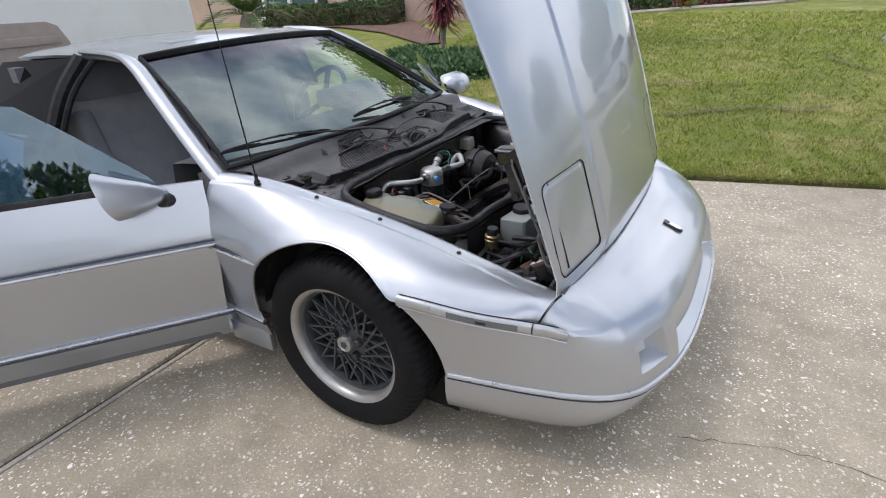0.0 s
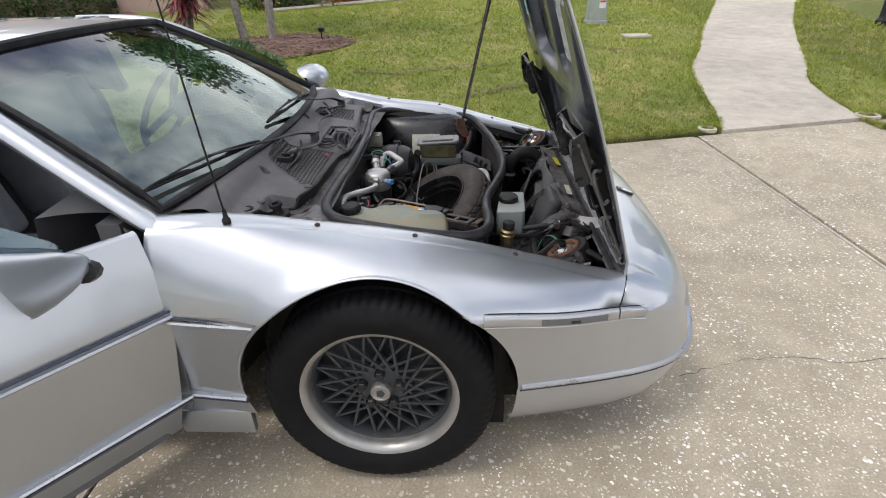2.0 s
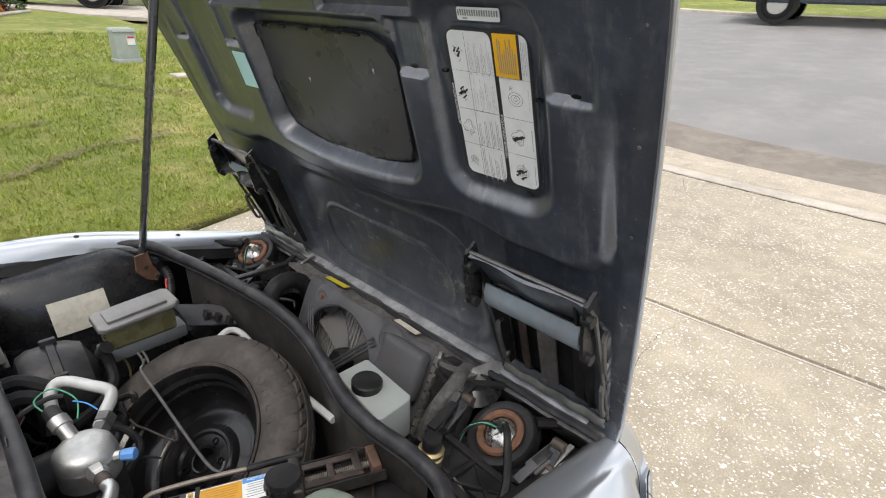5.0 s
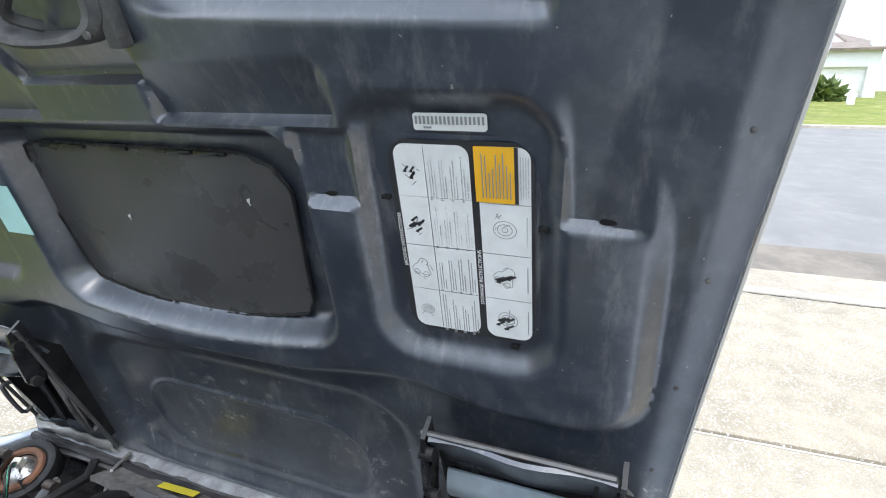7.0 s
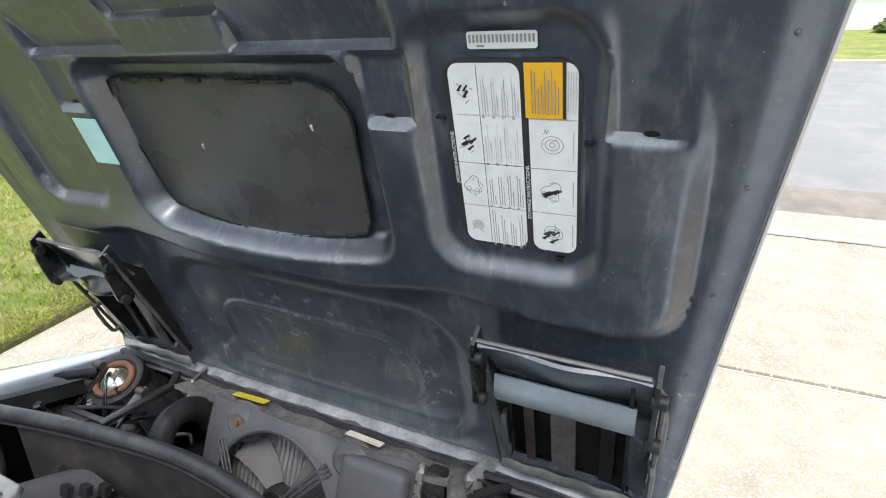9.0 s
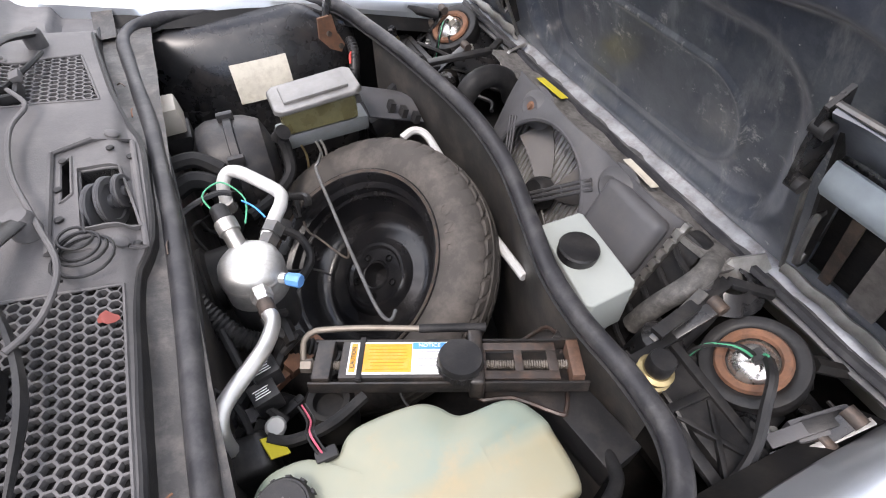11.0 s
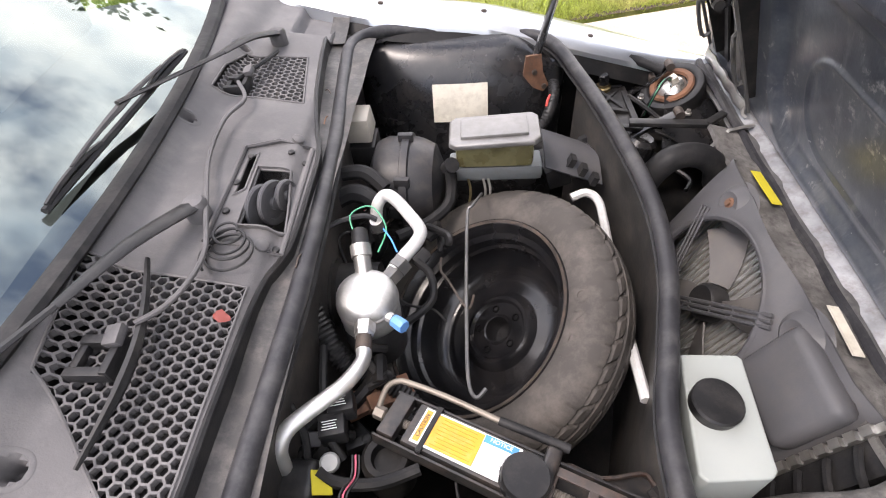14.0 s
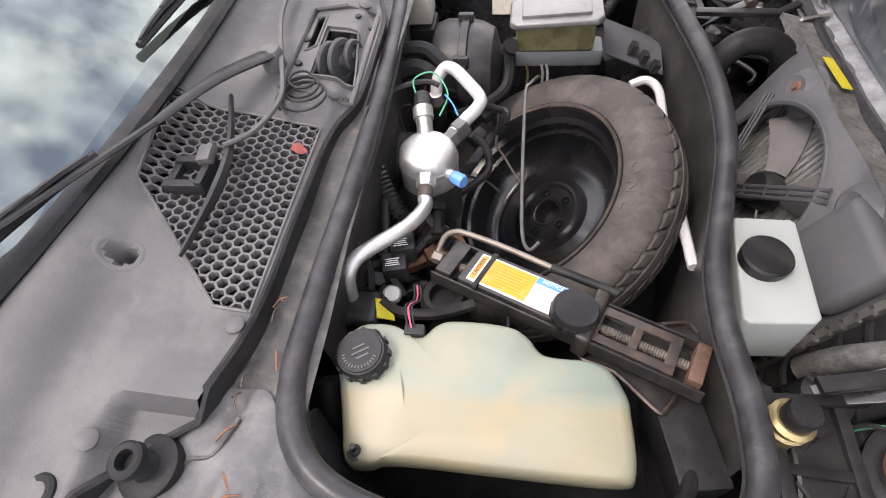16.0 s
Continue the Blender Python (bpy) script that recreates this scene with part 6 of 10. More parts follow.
q.sweep([H(-0.055, 0.918, -0.030), H(-0.030, 0.915, -0.058), H(-0.004, 0.892, -0.060), H(-0.010, 0.876, -0.034)], [0.006, 0.008, 0.007, 0.006], 8, 5, flat=0.5)
part("latch_hook", q, DARKSTEEL, latch)
q = Geo()
q.box(-0.02, 0.947, -0.036, 0.20, 0.016, 0.020, HM)
q.box(-0.115, 0.895, -0.036, 0.018, 0.085, 0.018, HM)
part("latch_plate", q, LATCH, latch, "scraped steel latch plate", bevel=0.004)
q = Geo()
q.lathe([(0.017, -0.004), (0.017, 0.024), (0.013, 0.028), (0.010, 0.022), (0, 0.022)], 18, HM @ pose(-0.124, 0.925, -0.030, 180, 0, 0))
part("latch_bush", q, LATCH, latch, "worn round steel bush")
for a, b in ((0.05, 0.938), (-0.09, 0.868)):
    q = Geo()
    q.lathe([(0.006, 0), (0.006, 0.004), (0.004, 0.006), (0, 0.006)], 8, HM @ pose(a, b, -0.046, 180, 0, 0))
    part("latch_bolt", q, DARKSTEEL, latch)
rs = random.Random(4)
for sg in (-1, 1):
    for i in range(7):
        q = Geo()
        v = 0.08 + 0.14 * i
        q.lathe([(0.0026, 0), (0.0026, 0.0012), (0.0014, 0.002), (0, 0.002)], 8, HM @ pose(sg * (spline(HOOD_W, v) - 0.022), v, relief(spline(HOOD_W, v) - 0.022, v), 180, 0, 0))
        part("hood_screw", q, DARKSTEEL, hood, "small worn screw")
PROP0 = Vector((0.212, 0.535, 0.672))
PROP1 = PROP0 + Vector((0.115, -0.018, 0.50)) * 1.62
prop = new("hood_prop")
prop.parent = car
tagged(prop, "black folding hood prop with a rusty foot")
q = Geo()
q.sweep([PROP0, PROP0.lerp(PROP1, 0.55)], 0.019, 6, 0, flat=0.4)
part("lower_arm", q, GLOSSBLACK, prop)
q = Geo()
q.sweep([PROP0.lerp(PROP1, 0.5), PROP1], 0.022, 6, 0, flat=0.4)
part("upper_arm", q, GLOSSBLACK, prop)
q = Geo()
foot = [(-0.018, 0.03), (0.016, 0.03), (0.022, -0.01), (0.038, -0.045), (0.026, -0.06), (0.0, -0.045), (-0.022, -0.015)]
q.prism(foot, -0.003, 0.003, Matrix.Translation((0.205, 0.515, 0.655)) @ pose(0, 0, 0, 90, 0, 12))
part("prop_foot", q, RUST, prop, "rusty brown bracket")
for a, b in ((0.002, -0.008), (0.026, -0.045)):
    q = Geo()
    q.lathe([(0.006, 0), (0.006, 0.006), (0, 0.007)], 8, Matrix.Translation((0.205, 0.515, 0.655)) @ pose(0, 0, 0, 90, 0, 12) @ pose(a, b, 0.002))
    part("foot_bolt", q, BROWNMETAL, prop)

# ---- the car: cowl under the windscreen ----
cowl = new("cowl")
cowl.parent = car
tagged(cowl, "weathered grey-black plastic cowl with honeycomb vents")
CZ = [(-0.52, 0.800), (-0.46, 0.808), (-0.41, 0.812), (-0.39, 0.802), (-0.36, 0.775), (-0.30, 0.766), (-0.24, 0.756), (-0.21, 0.750), (-0.196, 0.735)]


def cowl_z(x, y):
    return spline(CZ, x) - 0.02 * (y / 0.7) ** 2 - 0.024 * step(0.524, 0.536, abs(y)) * step(-0.314, -0.298, x)


NEAR_VENT = [(-0.398, -0.138), (-0.210, -0.155), (-0.216, -0.432), (-0.255, -0.430), (-0.384, -0.290)]
FAR_VENT = [(-0.380, 0.262), (-0.380, 0.335), (-0.366, 0.405), (-0.252, 0.420), (-0.226, 0.255)]
HOLE = [(-0.248, -0.056), (-0.252, 0.066), (-0.206, 0.068), (-0.190, -0.054)]
SLIT = [(-0.272, 0.004), (-0.274, 0.086), (-0.262, 0.104), (-0.260, 0.020)]
DRAINS = [(-0.366, -0.385, 0.0135), (-0.385, 0.16, 0.011), (-0.375, 0.42, 0.011)]


def within(poly, x, y):
    c = False
    for (ax, ay), (bx, by) in zip(poly, poly[1:] + poly[:1]):
        if (ay > y) != (by > y) and x < (bx - ax) * (y - ay) / (by - ay) + ax:
            c = not c
    return c


def cowl_x0(y):
    return -0.405 - 0.108 * (y / 0.7) ** 2


COWL_X = [(-0.70, -0.33), (-0.62, -0.312), (-0.580, -0.292), (-0.562, -0.272), (-0.546, -0.248), (-0.525, -0.236), (-0.44, -0.212), (-0.30, -0.206), (-0.13, -0.198), (-0.08, -0.180), (0.05, -0.177), (0.14, -0.180), (0.20, -0.196), (0.32, -0.215), (0.56, -0.237), (0.70, -0.22)]


def cowl_pt(u, v):
    y = -0.70 + 1.40 * v
    x = cowl_x0(y) + (spline(COWL_X, y) - cowl_x0(y)) * u
    return (x, y, cowl_z(x, y))


q = Geo()
q.grid(60, 281, cowl_pt, keep=lambda u, v: not any(within(p, *cowl_pt(u, v)[:2]) for p in (NEAR_VENT, FAR_VENT, HOLE, SLIT)) and all(math.hypot(cowl_pt(u, v)[0] - x, cowl_pt(u, v)[1] - y) > r for x, y, r in DRAINS))
part("cowl_panel", q, COWL, cowl, "sun-faded dark plastic panel")
for poly in (NEAR_VENT, FAR_VENT, HOLE, SLIT):
    q = Geo()
    k = [(x + (bx - x) * i / 12, y + (by - y) * i / 12) for (x, y), (bx, by) in zip(poly, poly[1:] + poly[:1]) for i in range(12)]
    q.sweep([(x, y, cowl_z(x, y) + 0.0) for x, y in k], 0.0022, 6, 0, closed=True)
    part("vent_border", q, COWL, cowl)
    q = Geo()
    n = len(k)
    q.add([(x, y, cowl_z(x, y) - 0.002) for x, y in k] + [(x, y, 0.69) for x, y in k], [(i, (i + 1) % n, n + (i + 1) % n, n + i) for i in range(n)] + [tuple(range(n, 2 * n))])
    part("vent_well", q, BAYBLACK, cowl)
for poly in (NEAR_VENT, FAR_VENT):
    q = Geo()
    R = 0.0077
    vs, fs = [], []
    for i in range(-60, 60):
        for j in range(-60, 90):
            cx, cy = -0.30 + i * R * 1.5, -0.15 + (j + 0.5 * (i % 2)) * R * math.sqrt(3)
            if not within(poly, cx, cy):
                continue
            k = len(vs)
            for rr_, dz in ((R, 0.0), (R * 0.81, 0.0), (R * 0.76, -0.009)):
                for a in range(6):
                    x, y = cx + rr_ * math.cos(radians(60 * a)), cy + rr_ * math.sin(radians(60 * a))
                    vs.append((x, y, cowl_z(x, y) + dz))
            for a in range(6):
                b = (a + 1) % 6
                fs += [(k + a, k + b, k + 6 + b, k + 6 + a), (k + 6 + a, k + 6 + b, k + 12 + b, k + 12 + a)]
    q.add(vs, fs)
    part("honeycomb_grille", q, COWL, cowl, "honeycomb air grille", smooth=False)
# raised plate round the wiper drive
q = Geo()
q.sweep([(x, y, cowl_z(x, y) + 0.003) for x, y in [(-0.282, -0.088), (-0.284, 0.112), (-0.236, 0.138), (-0.190, 0.140), (-0.186, -0.092)]], 0.004, 6, 0, closed=True)
part("drive_frame", q, COWL, cowl)
q = Geo()
rim_ = [(x + (bx - x) * i / 6, y + (by - y) * i / 6) for (x, y), (bx, by) in zip(HOLE, HOLE[1:] + HOLE[:1]) for i in range(6)]
n = len(rim_)
hc_ = (sum(p[0] for p in rim_) / n, sum(p[1] for p in rim_) / n)
grown = [(hc_[0] + (x - hc_[0]) * 1.09, hc_[1] + (y - hc_[1]) * 1.04) for x, y in rim_]
q.add([(x, y, cowl_z(x, y) + 0.001) for x, y in grown] + [(x, y, cowl_z(x, y) + 0.007) for x, y in grown] + [(x, y, cowl_z(x, y) + 0.007) for x, y in rim_] + [(x, y, cowl_z(x, y) - 0.03) for x, y in rim_], [(r * n + i, r * n + (i + 1) % n, (r + 1) * n + (i + 1) % n, (r + 1) * n + i) for r in range(3) for i in range(n)])
part("drive_collar", q, COWL, cowl, "raised collar round the wiper drive", angle=30)
for x, y in ((-0.272, -0.03), (-0.274, 0.03), (-0.270, 0.092), (-0.214, 0.112), (-0.194, 0.104), (-0.196, -0.082)):
    q = Geo()
    q.lathe([(0.0055, 0), (0.0055, 0.003), (0.003, 0.0045), (0, 0.0045)], 10, Matrix.Translation((x, y, cowl_z(x, y) + 0.001)))
    part("plate_screw", q, PLASTIC, cowl)
for x, y, z, r in ((-0.236, 0.000, 0.738, 0.036), (-0.222, 0.012, 0.738, 0.034), (-0.208, 0.030, 0.736, 0.024)):
    q = Geo()
    q.lathe([(0, -0.004), (r * 0.94, -0.004), (r, -0.002), (r * 0.96, 0.0), (r, 0.002), (r * 0.94, 0.004), (r * 0.72, 0.004), (r * 0.68, 0.001), (r * 0.3, 0.001), (r * 0.28, 0.006), (0, 0.006)], 32, axis_pose((x, y, z), (0.93, -0.30, 0.12)))
    part("drive_wheel", q, SHROUD, cowl, "thin black wiper drive wheel")
# wind-up ridge dividers and brackets in the vents
for pts in ([(-0.325, -0.14, 0.79), (-0.30, -0.22, 0.782), (-0.285, -0.30, 0.785), (-0.300, -0.385, 0.772)], [(-0.345, 0.285, 0.785), (-0.315, 0.34, 0.785), (-0.300, 0.40, 0.778)]):
    q = Geo()
    q.sweep(pts, [0.003, 0.005, 0.006, 0.002], 6, 5, flat=1.4) if len(pts) == 4 else q.sweep(pts, 0.004, 6, 5)
    part("vent_divider", q, PLASTIC, cowl)
for bx, by, s_ in ((-0.335, -0.268, 1.0), (-0.345, 0.285, 0.8)):
    q = Geo()
    for dx, dy, w, l_, h_ in ((0.0, -0.020, 0.050, 0.012, 0.016), (0.0, 0.020, 0.050, 0.012, 0.016), (-0.020, 0.0, 0.010, 0.05, 0.012), (0.022, 0.0, 0.010, 0.05, 0.020)):
        q.box(bx + dx * s_, by + dy * s_, cowl_z(bx, by) + h_ / 2, w * s_, l_ * s_, h_)
    br = part("nozzle_bracket", q, PLASTIC, cowl, "black nozzle bracket", bevel=0.003)
    q = Geo()
    q.box(0, 0, 0, 0.020 * s_, 0.024 * s_, 0.012, pose(bx + 0.020, by + 0.018, cowl_z(bx, by) + 0.024, 10, -12, 0))
    part("nozzle", q, COWL, br, "grey washer nozzle", bevel=0.003)
q = Geo()
q.sweep([(-0.30, -0.235, 0.79), (-0.272, -0.20, 0.786), (-0.262, -0.13, 0.782), (-0.285, -0.05, 0.784), (-0.318, 0.06, 0.786), (-0.325, 0.16, 0.788), (-0.31, 0.22, 0.786), (-0.335, 0.27, 0.79)], 0.0036, 8, 5)
part("washer_hose", q, COWL, cowl, "thin black washer hose")
q = Geo()
rs = random.Random(8)
q.sweep([(-0.252 + 0.010 * i / 40 + (0.014 + 0.018 * i / 40) * math.cos(i * 0.62), -0.078 - 0.034 * i / 40 + (0.014 + 0.017 * i / 40) * math.sin(i * 0.62), 0.772 + 0.004 * math.sin(i * 0.31) - 0.004 * i / 40) for i in range(48)], 0.0019, 6, 2)
part("wire_coil", q, PLASTIC, cowl, "loose coil of black wire")
q = Geo()
lx, ly = -0.224, -0.205
q.grid(5, 4, lambda u, v: (lx + 0.020 * (u - 0.5), ly + 0.014 * (v - 0.5) * (1.2 - abs(2 * u - 1)), 0.757 + 0.004 * math.sin(5 * u) + 0.003 * v))
part("leaf_scrap", q, surface("dry_leaf", (0.19, 0.040, 0.032), 0.7), cowl, "curled red leaf scrap", thick=0.001)
for x, y in ((-0.270, -0.582), (-0.335, -0.614)):
    q = Geo()
    q.lathe([(0.029, -0.010), (0.029, 0.002), (0.026, 0.004), (0.014, 0.005), (0.012, 0.010), (0.012, 0.022), (0.017, 0.025), (0.0165, 0.032), (0.014, 0.034), (0.009, 0.033), (0.008, 0.022), (0, 0.022)], 24, pose(x, y, 0.722, 4, -6, 0))
    part("rubber_stop", q, RUBBER, cowl, "black rubber hood stop with a socket head")
q = Geo()
q.sweep([(spline(COWL_X, y), y, cowl_z(spline(COWL_X, y), y) - 0.001) for y in [-0.64 + 1.28 * i / 50 for i in range(51)]], 0.0042, 6, 0)
part("cowl_edge", q, PLASTIC, cowl, "black front edge of the cowl")
q = Geo()
q.grid(2, 51, lambda u, v: (lambda y: (spline(COWL_X, y) + 0.002, y, cowl_z(spline(COWL_X, y), y) - 0.030 * u))(-0.64 + 1.28 * v))
part("edge_skirt", q, PLASTIC, cowl)
GUTTER = surface("dusty_gutter", (0.032, 0.030, 0.029), 0.55, 0.0, 0.3, 18, 240, 0.5, dirt=(0.17, 0.15, 0.135), dirt_amount=0.4)
q = Geo()
q.grid(8, 80, lambda u, v: (lambda y: (lambda x0: (x0 + (-0.150 + 0.01 * abs(y) - x0) * u, y, 0.722 - 0.010 * u - 0.012 * (y / 0.6) ** 2 + 0.002 * math.sin(31 * y + 5 * u)))(spline(COWL_X, y) - 0.012))(-0.60 + 1.2 * v))
part("gutter", q, GUTTER, cowl, "dusty gutter with dried scraps")
rs = random.Random(15)
for k in range(9):
    y = rs.choice((rs.uniform(-0.56, -0.40), rs.uniform(-0.5, 0.4)))
    x = spline(COWL_X, y) + rs.uniform(0.008, 0.024)
    q = Geo()
    a = rs.uniform(0, 3.1)
    l_ = rs.uniform(0.006, 0.014)
    q.sweep([(x - l_ * math.cos(a) * 0.5, y - l_ * math.sin(a), 0.724), (x, y + 0.002, 0.727), (x + l_ * math.cos(a) * 0.5, y + l_ * math.sin(a), 0.723)], 0.0012, 5, 2)
    part("twig", q, rs.choice((RUST, BROWNMETAL)), cowl, "dried brown twig")


SEALANT = surface("grey_sealant", (0.070, 0.068, 0.070), 0.34, 0.0, 0.35, 26, 120, 0.5, dirt=(0.20, 0.185, 0.17), dirt_amount=0.35)
INNER = [(-0.36, -0.53), (-0.25, -0.50), (-0.185, -0.50), (-0.160, -0.535), (-0.130, -0.572), (-0.08, -0.597), (0.0, -0.608), (0.06, -0.614)]


def corner_floor(u, v):
    x = -0.36 + 0.41 * u
    y = lerp(INNER, x) + (-0.685 - lerp(INNER, x)) * v
    crumple = 0.0016 * math.sin(83 * x + 40 * y) * math.sin(57 * y - 31 * x) + 0.0012 * math.sin(190 * x - 77 * y)
    return (x, y, 0.712 - 0.030 * step(-0.20, -0.05, x) + 0.024 * v * v + crumple)


q = Geo()
q.grid(70, 26, corner_floor)
part("corner_gutter", q, SEALANT, cowl, "crumpled grey sealant in the corner gutter")
q = Geo()
q.sweep([(x, y, 0.7155 - 0.030 * step(-0.20, -0.05, x)) for x, y in ((-0.205, -0.53), (-0.218, -0.565), (-0.240, -0.572), (-0.252, -0.60), (-0.262, -0.64))], 0.0022, 6, 4)
part("sealant_bead", q, GUTTER, cowl, "dark bead of sealant along a seam")
for x, y, a in ((-0.212, -0.545, 0.8), (-0.196, -0.588, 2.2), (-0.190, -0.600, 0.3), (-0.204, -0.604, 1.2), (-0.186, -0.470, 1.9)):
    q = Geo()
    q.sweep([(x - 0.012 * math.cos(a), y - 0.012 * math.sin(a), 0.7165), (x, y + 0.002, 0.7190), (x + 0.012 * math.cos(a), y + 0.012 * math.sin(a), 0.7170)], [0.0008, 0.0016, 0.0006], 5, 3)
    part("twig", q, RUST, cowl, "dried brown twig")
q = Geo()
q.grid(10, 8, lambda u, v: (-0.245 + 0.04 * u, 0.545 + 0.135 * v, 0.716 + 0.022 * v * v))
part("corner_gutter", q, GUTTER, cowl, "dusty black corner gutter")


def on_cowl(x, y, lift=0.0):
    """A pose lying on the cowl's surface."""
    e = 0.006
    nrm = Vector((cowl_z(x - e, y) - cowl_z(x + e, y), cowl_z(x, y - e) - cowl_z(x, y + e), 2 * e))
    return axis_pose((x, y, cowl_z(x, y) + lift), nrm)


for x, y, r in DRAINS:
    q = Geo()
    prof = [(1.55, 0.0002), (1.42, 0.0012), (1.15, 0.0010), (0.88, -0.004), (0.70, -0.012), (0.62, -0.032), (0.0, -0.034)]
    q.grid(37, len(prof), lambda u, v, x=x, y=y, r=r: (lambda px, py: (px, py, cowl_z(px, py) + prof[round(v * 6)][1]))(x + r * prof[round(v * 6)][0] * math.cos(2 * math.pi * u), y + r * prof[round(v * 6)][0] * math.sin(2 * math.pi * u)))
    part("drain_hole", q, COWL, cowl, "funnel-shaped drain hole")
for x, y in ((-0.226, -0.448), (-0.212, 0.15), (-0.210, -0.085), (-0.316, -0.571)):
    q = Geo()
    q.lathe([(0.010, 0), (0.010, 0.003), (0.007, 0.005), (0, 0.0055)], 16, on_cowl(x, y))
    part("push_clip", q, COWL, cowl, "round plastic clip")


def wiper(pivot, tip, b0, b1):
    w = new("wiper")
    w.parent = car
    tagged(w, "black windscreen wiper")
    pivot, tip, b0, b1 = Vector(pivot), Vector(tip), Vector(b0), Vector(b1)
    q = Geo()
    q.lathe([(0.017, -0.03), (0.017, 0.008), (0.013, 0.014), (0, 0.015)], 16, Matrix.Translation(pivot))
    part("pivot_cap", q, COWL, w)
    q = Geo()
    knee = pivot.lerp(tip, 0.42) + Vector((0, 0, 0.014))
    q.sweep([pivot + Vector((0, 0, 0.006)), pivot.lerp(knee, 0.5) + Vector((0, 0, 0.012)), knee], [0.015, 0.012, 0.007], 8, 4, flat=0.45)
    q.sweep([knee, tip + Vector((0, 0, 0.010))], [0.0055, 0.0045], 6, 0, flat=0.6)
    part("arm", q, PLASTIC, w, "grey-black wiper arm")
    q = Geo()
    mid = b0.lerp(b1, 0.5)
    q.sweep([b0.lerp(b1, t_) + Vector((0, 0, 0.003 + 0.013 * (1 - (2 * t_ - 1) ** 2))) for t_ in (0.18, 0.35, 0.5, 0.65, 0.82)], [0.003, 0.005, 0.007, 0.005, 0.003], 6, 3, flat=0.6)
    part("bridge", q, PLASTIC, w)
    for a, b in ((0.02, 0.34), (0.66, 0.98)):
        q = Geo()
        q.sweep([b0.lerp(b1, a + (b - a) * t_) + Vector((0, 0, 0.001 + 0.006 * (1 - (2 * t_ - 1) ** 2))) for t_ in (0, 0.25, 0.5, 0.75, 1)], 0.0042, 6, 2)
        part("claw", q, PLASTIC, w)
    q = Geo()
    d = (b1 - b0).normalized()
    q.sweep([b0.lerp(b1, t_) + Vector((0, 0, -0.002)) for t_ in (0, 0.5, 1)], 0.006, 6, 0, flat=0.8)
    part("blade", q, RUBBER, w, "rubber wiper blade")
    return w


wiper((-0.302, -0.043, 0.782), (-0.463, -0.50, 0.850), (-0.402, -0.300, 0.838), (-0.535, -0.700, 0.842))
wiper((-0.318, 0.47, 0.775), (-0.415, 0.07, 0.868), (-0.437, -0.111, 0.848), (-0.393, 0.250, 0.862))


# ---- the car: front compartment ----
bay = new("front_compartment")
bay.parent = car
tagged(bay, "dusty black front compartment with a thick rubber seal")
LOOP = [(0.25, 0.625, 0.660), (0.300, 0.49, 0.650), (0.338, 0.33, 0.642), (0.366, 0.13, 0.637), (0.358, -0.03, 0.636), (0.325, -0.17, 0.636), (0.298, -0.27, 0.637), (0.290, -0.36, 0.640), (0.294, -0.46, 0.645), (0.282, -0.54, 0.652),
        (0.235, -0.598, 0.662), (0.15, -0.618, 0.676), (0.0, -0.606, 0.692), (-0.09, -0.588, 0.702), (-0.142, -0.552, 0.707), (-0.166, -0.488, 0.709), (-0.168, -0.38, 0.710), (-0.160, -0.10, 0.710), (-0.169, 0.2, 0.708),
        (-0.192, 0.45, 0.704), (-0.192, 0.575, 0.702), (-0.130, 0.632, 0.698), (0.0, 0.65, 0.688), (0.14, 0.655, 0.674)]
q = Geo()
q.sweep(LOOP, 0.0140, 16, 6, closed=True, flat=1.05)
part("bay_seal", q, SEAL, bay, "thick black rubber weatherstrip")
q = Geo()
q.sweep([(x, y, z - 0.015) for x, y, z in LOOP], 0.0135, 6, 6, closed=True, flat=0.35)
part("seal_flange", q, RUBBER, bay)
fine_loop = refine([(x, y) for x, y, z in LOOP] + [LOOP[0][:2]], 4)
zl = refine([(z, 0) for x, y, z in LOOP] + [(LOOP[0][2], 0)], 4)
q = Geo()
n = len(fine_loop)
q.add([(x, y, z[0] - 0.018) for (x, y), z in zip(fine_loop, zl)] + [(x, y, 0.15) for x, y in fine_loop],
      [(i, i + 1, n + i + 1, n + i) for i in range(n - 1) if not (abs(fine_loop[i][1]) > 0.44 and -0.196 < fine_loop[i][0] < 0.292)])
part("compartment_wall", q, surface("wall_black", (0.036, 0.0345, 0.0335), 0.46, var=0.3, scale=8, bumpy=0.22, dirt=(0.12, 0.10, 0.085), dirt_amount=0.42, spec=0.25), bay, "black compartment wall")
q = Geo()
q.box(0.20, 0, 0.165, 0.86, 1.26, 0.03)
part("compartment_floor", q, BAYBLACK, bay)
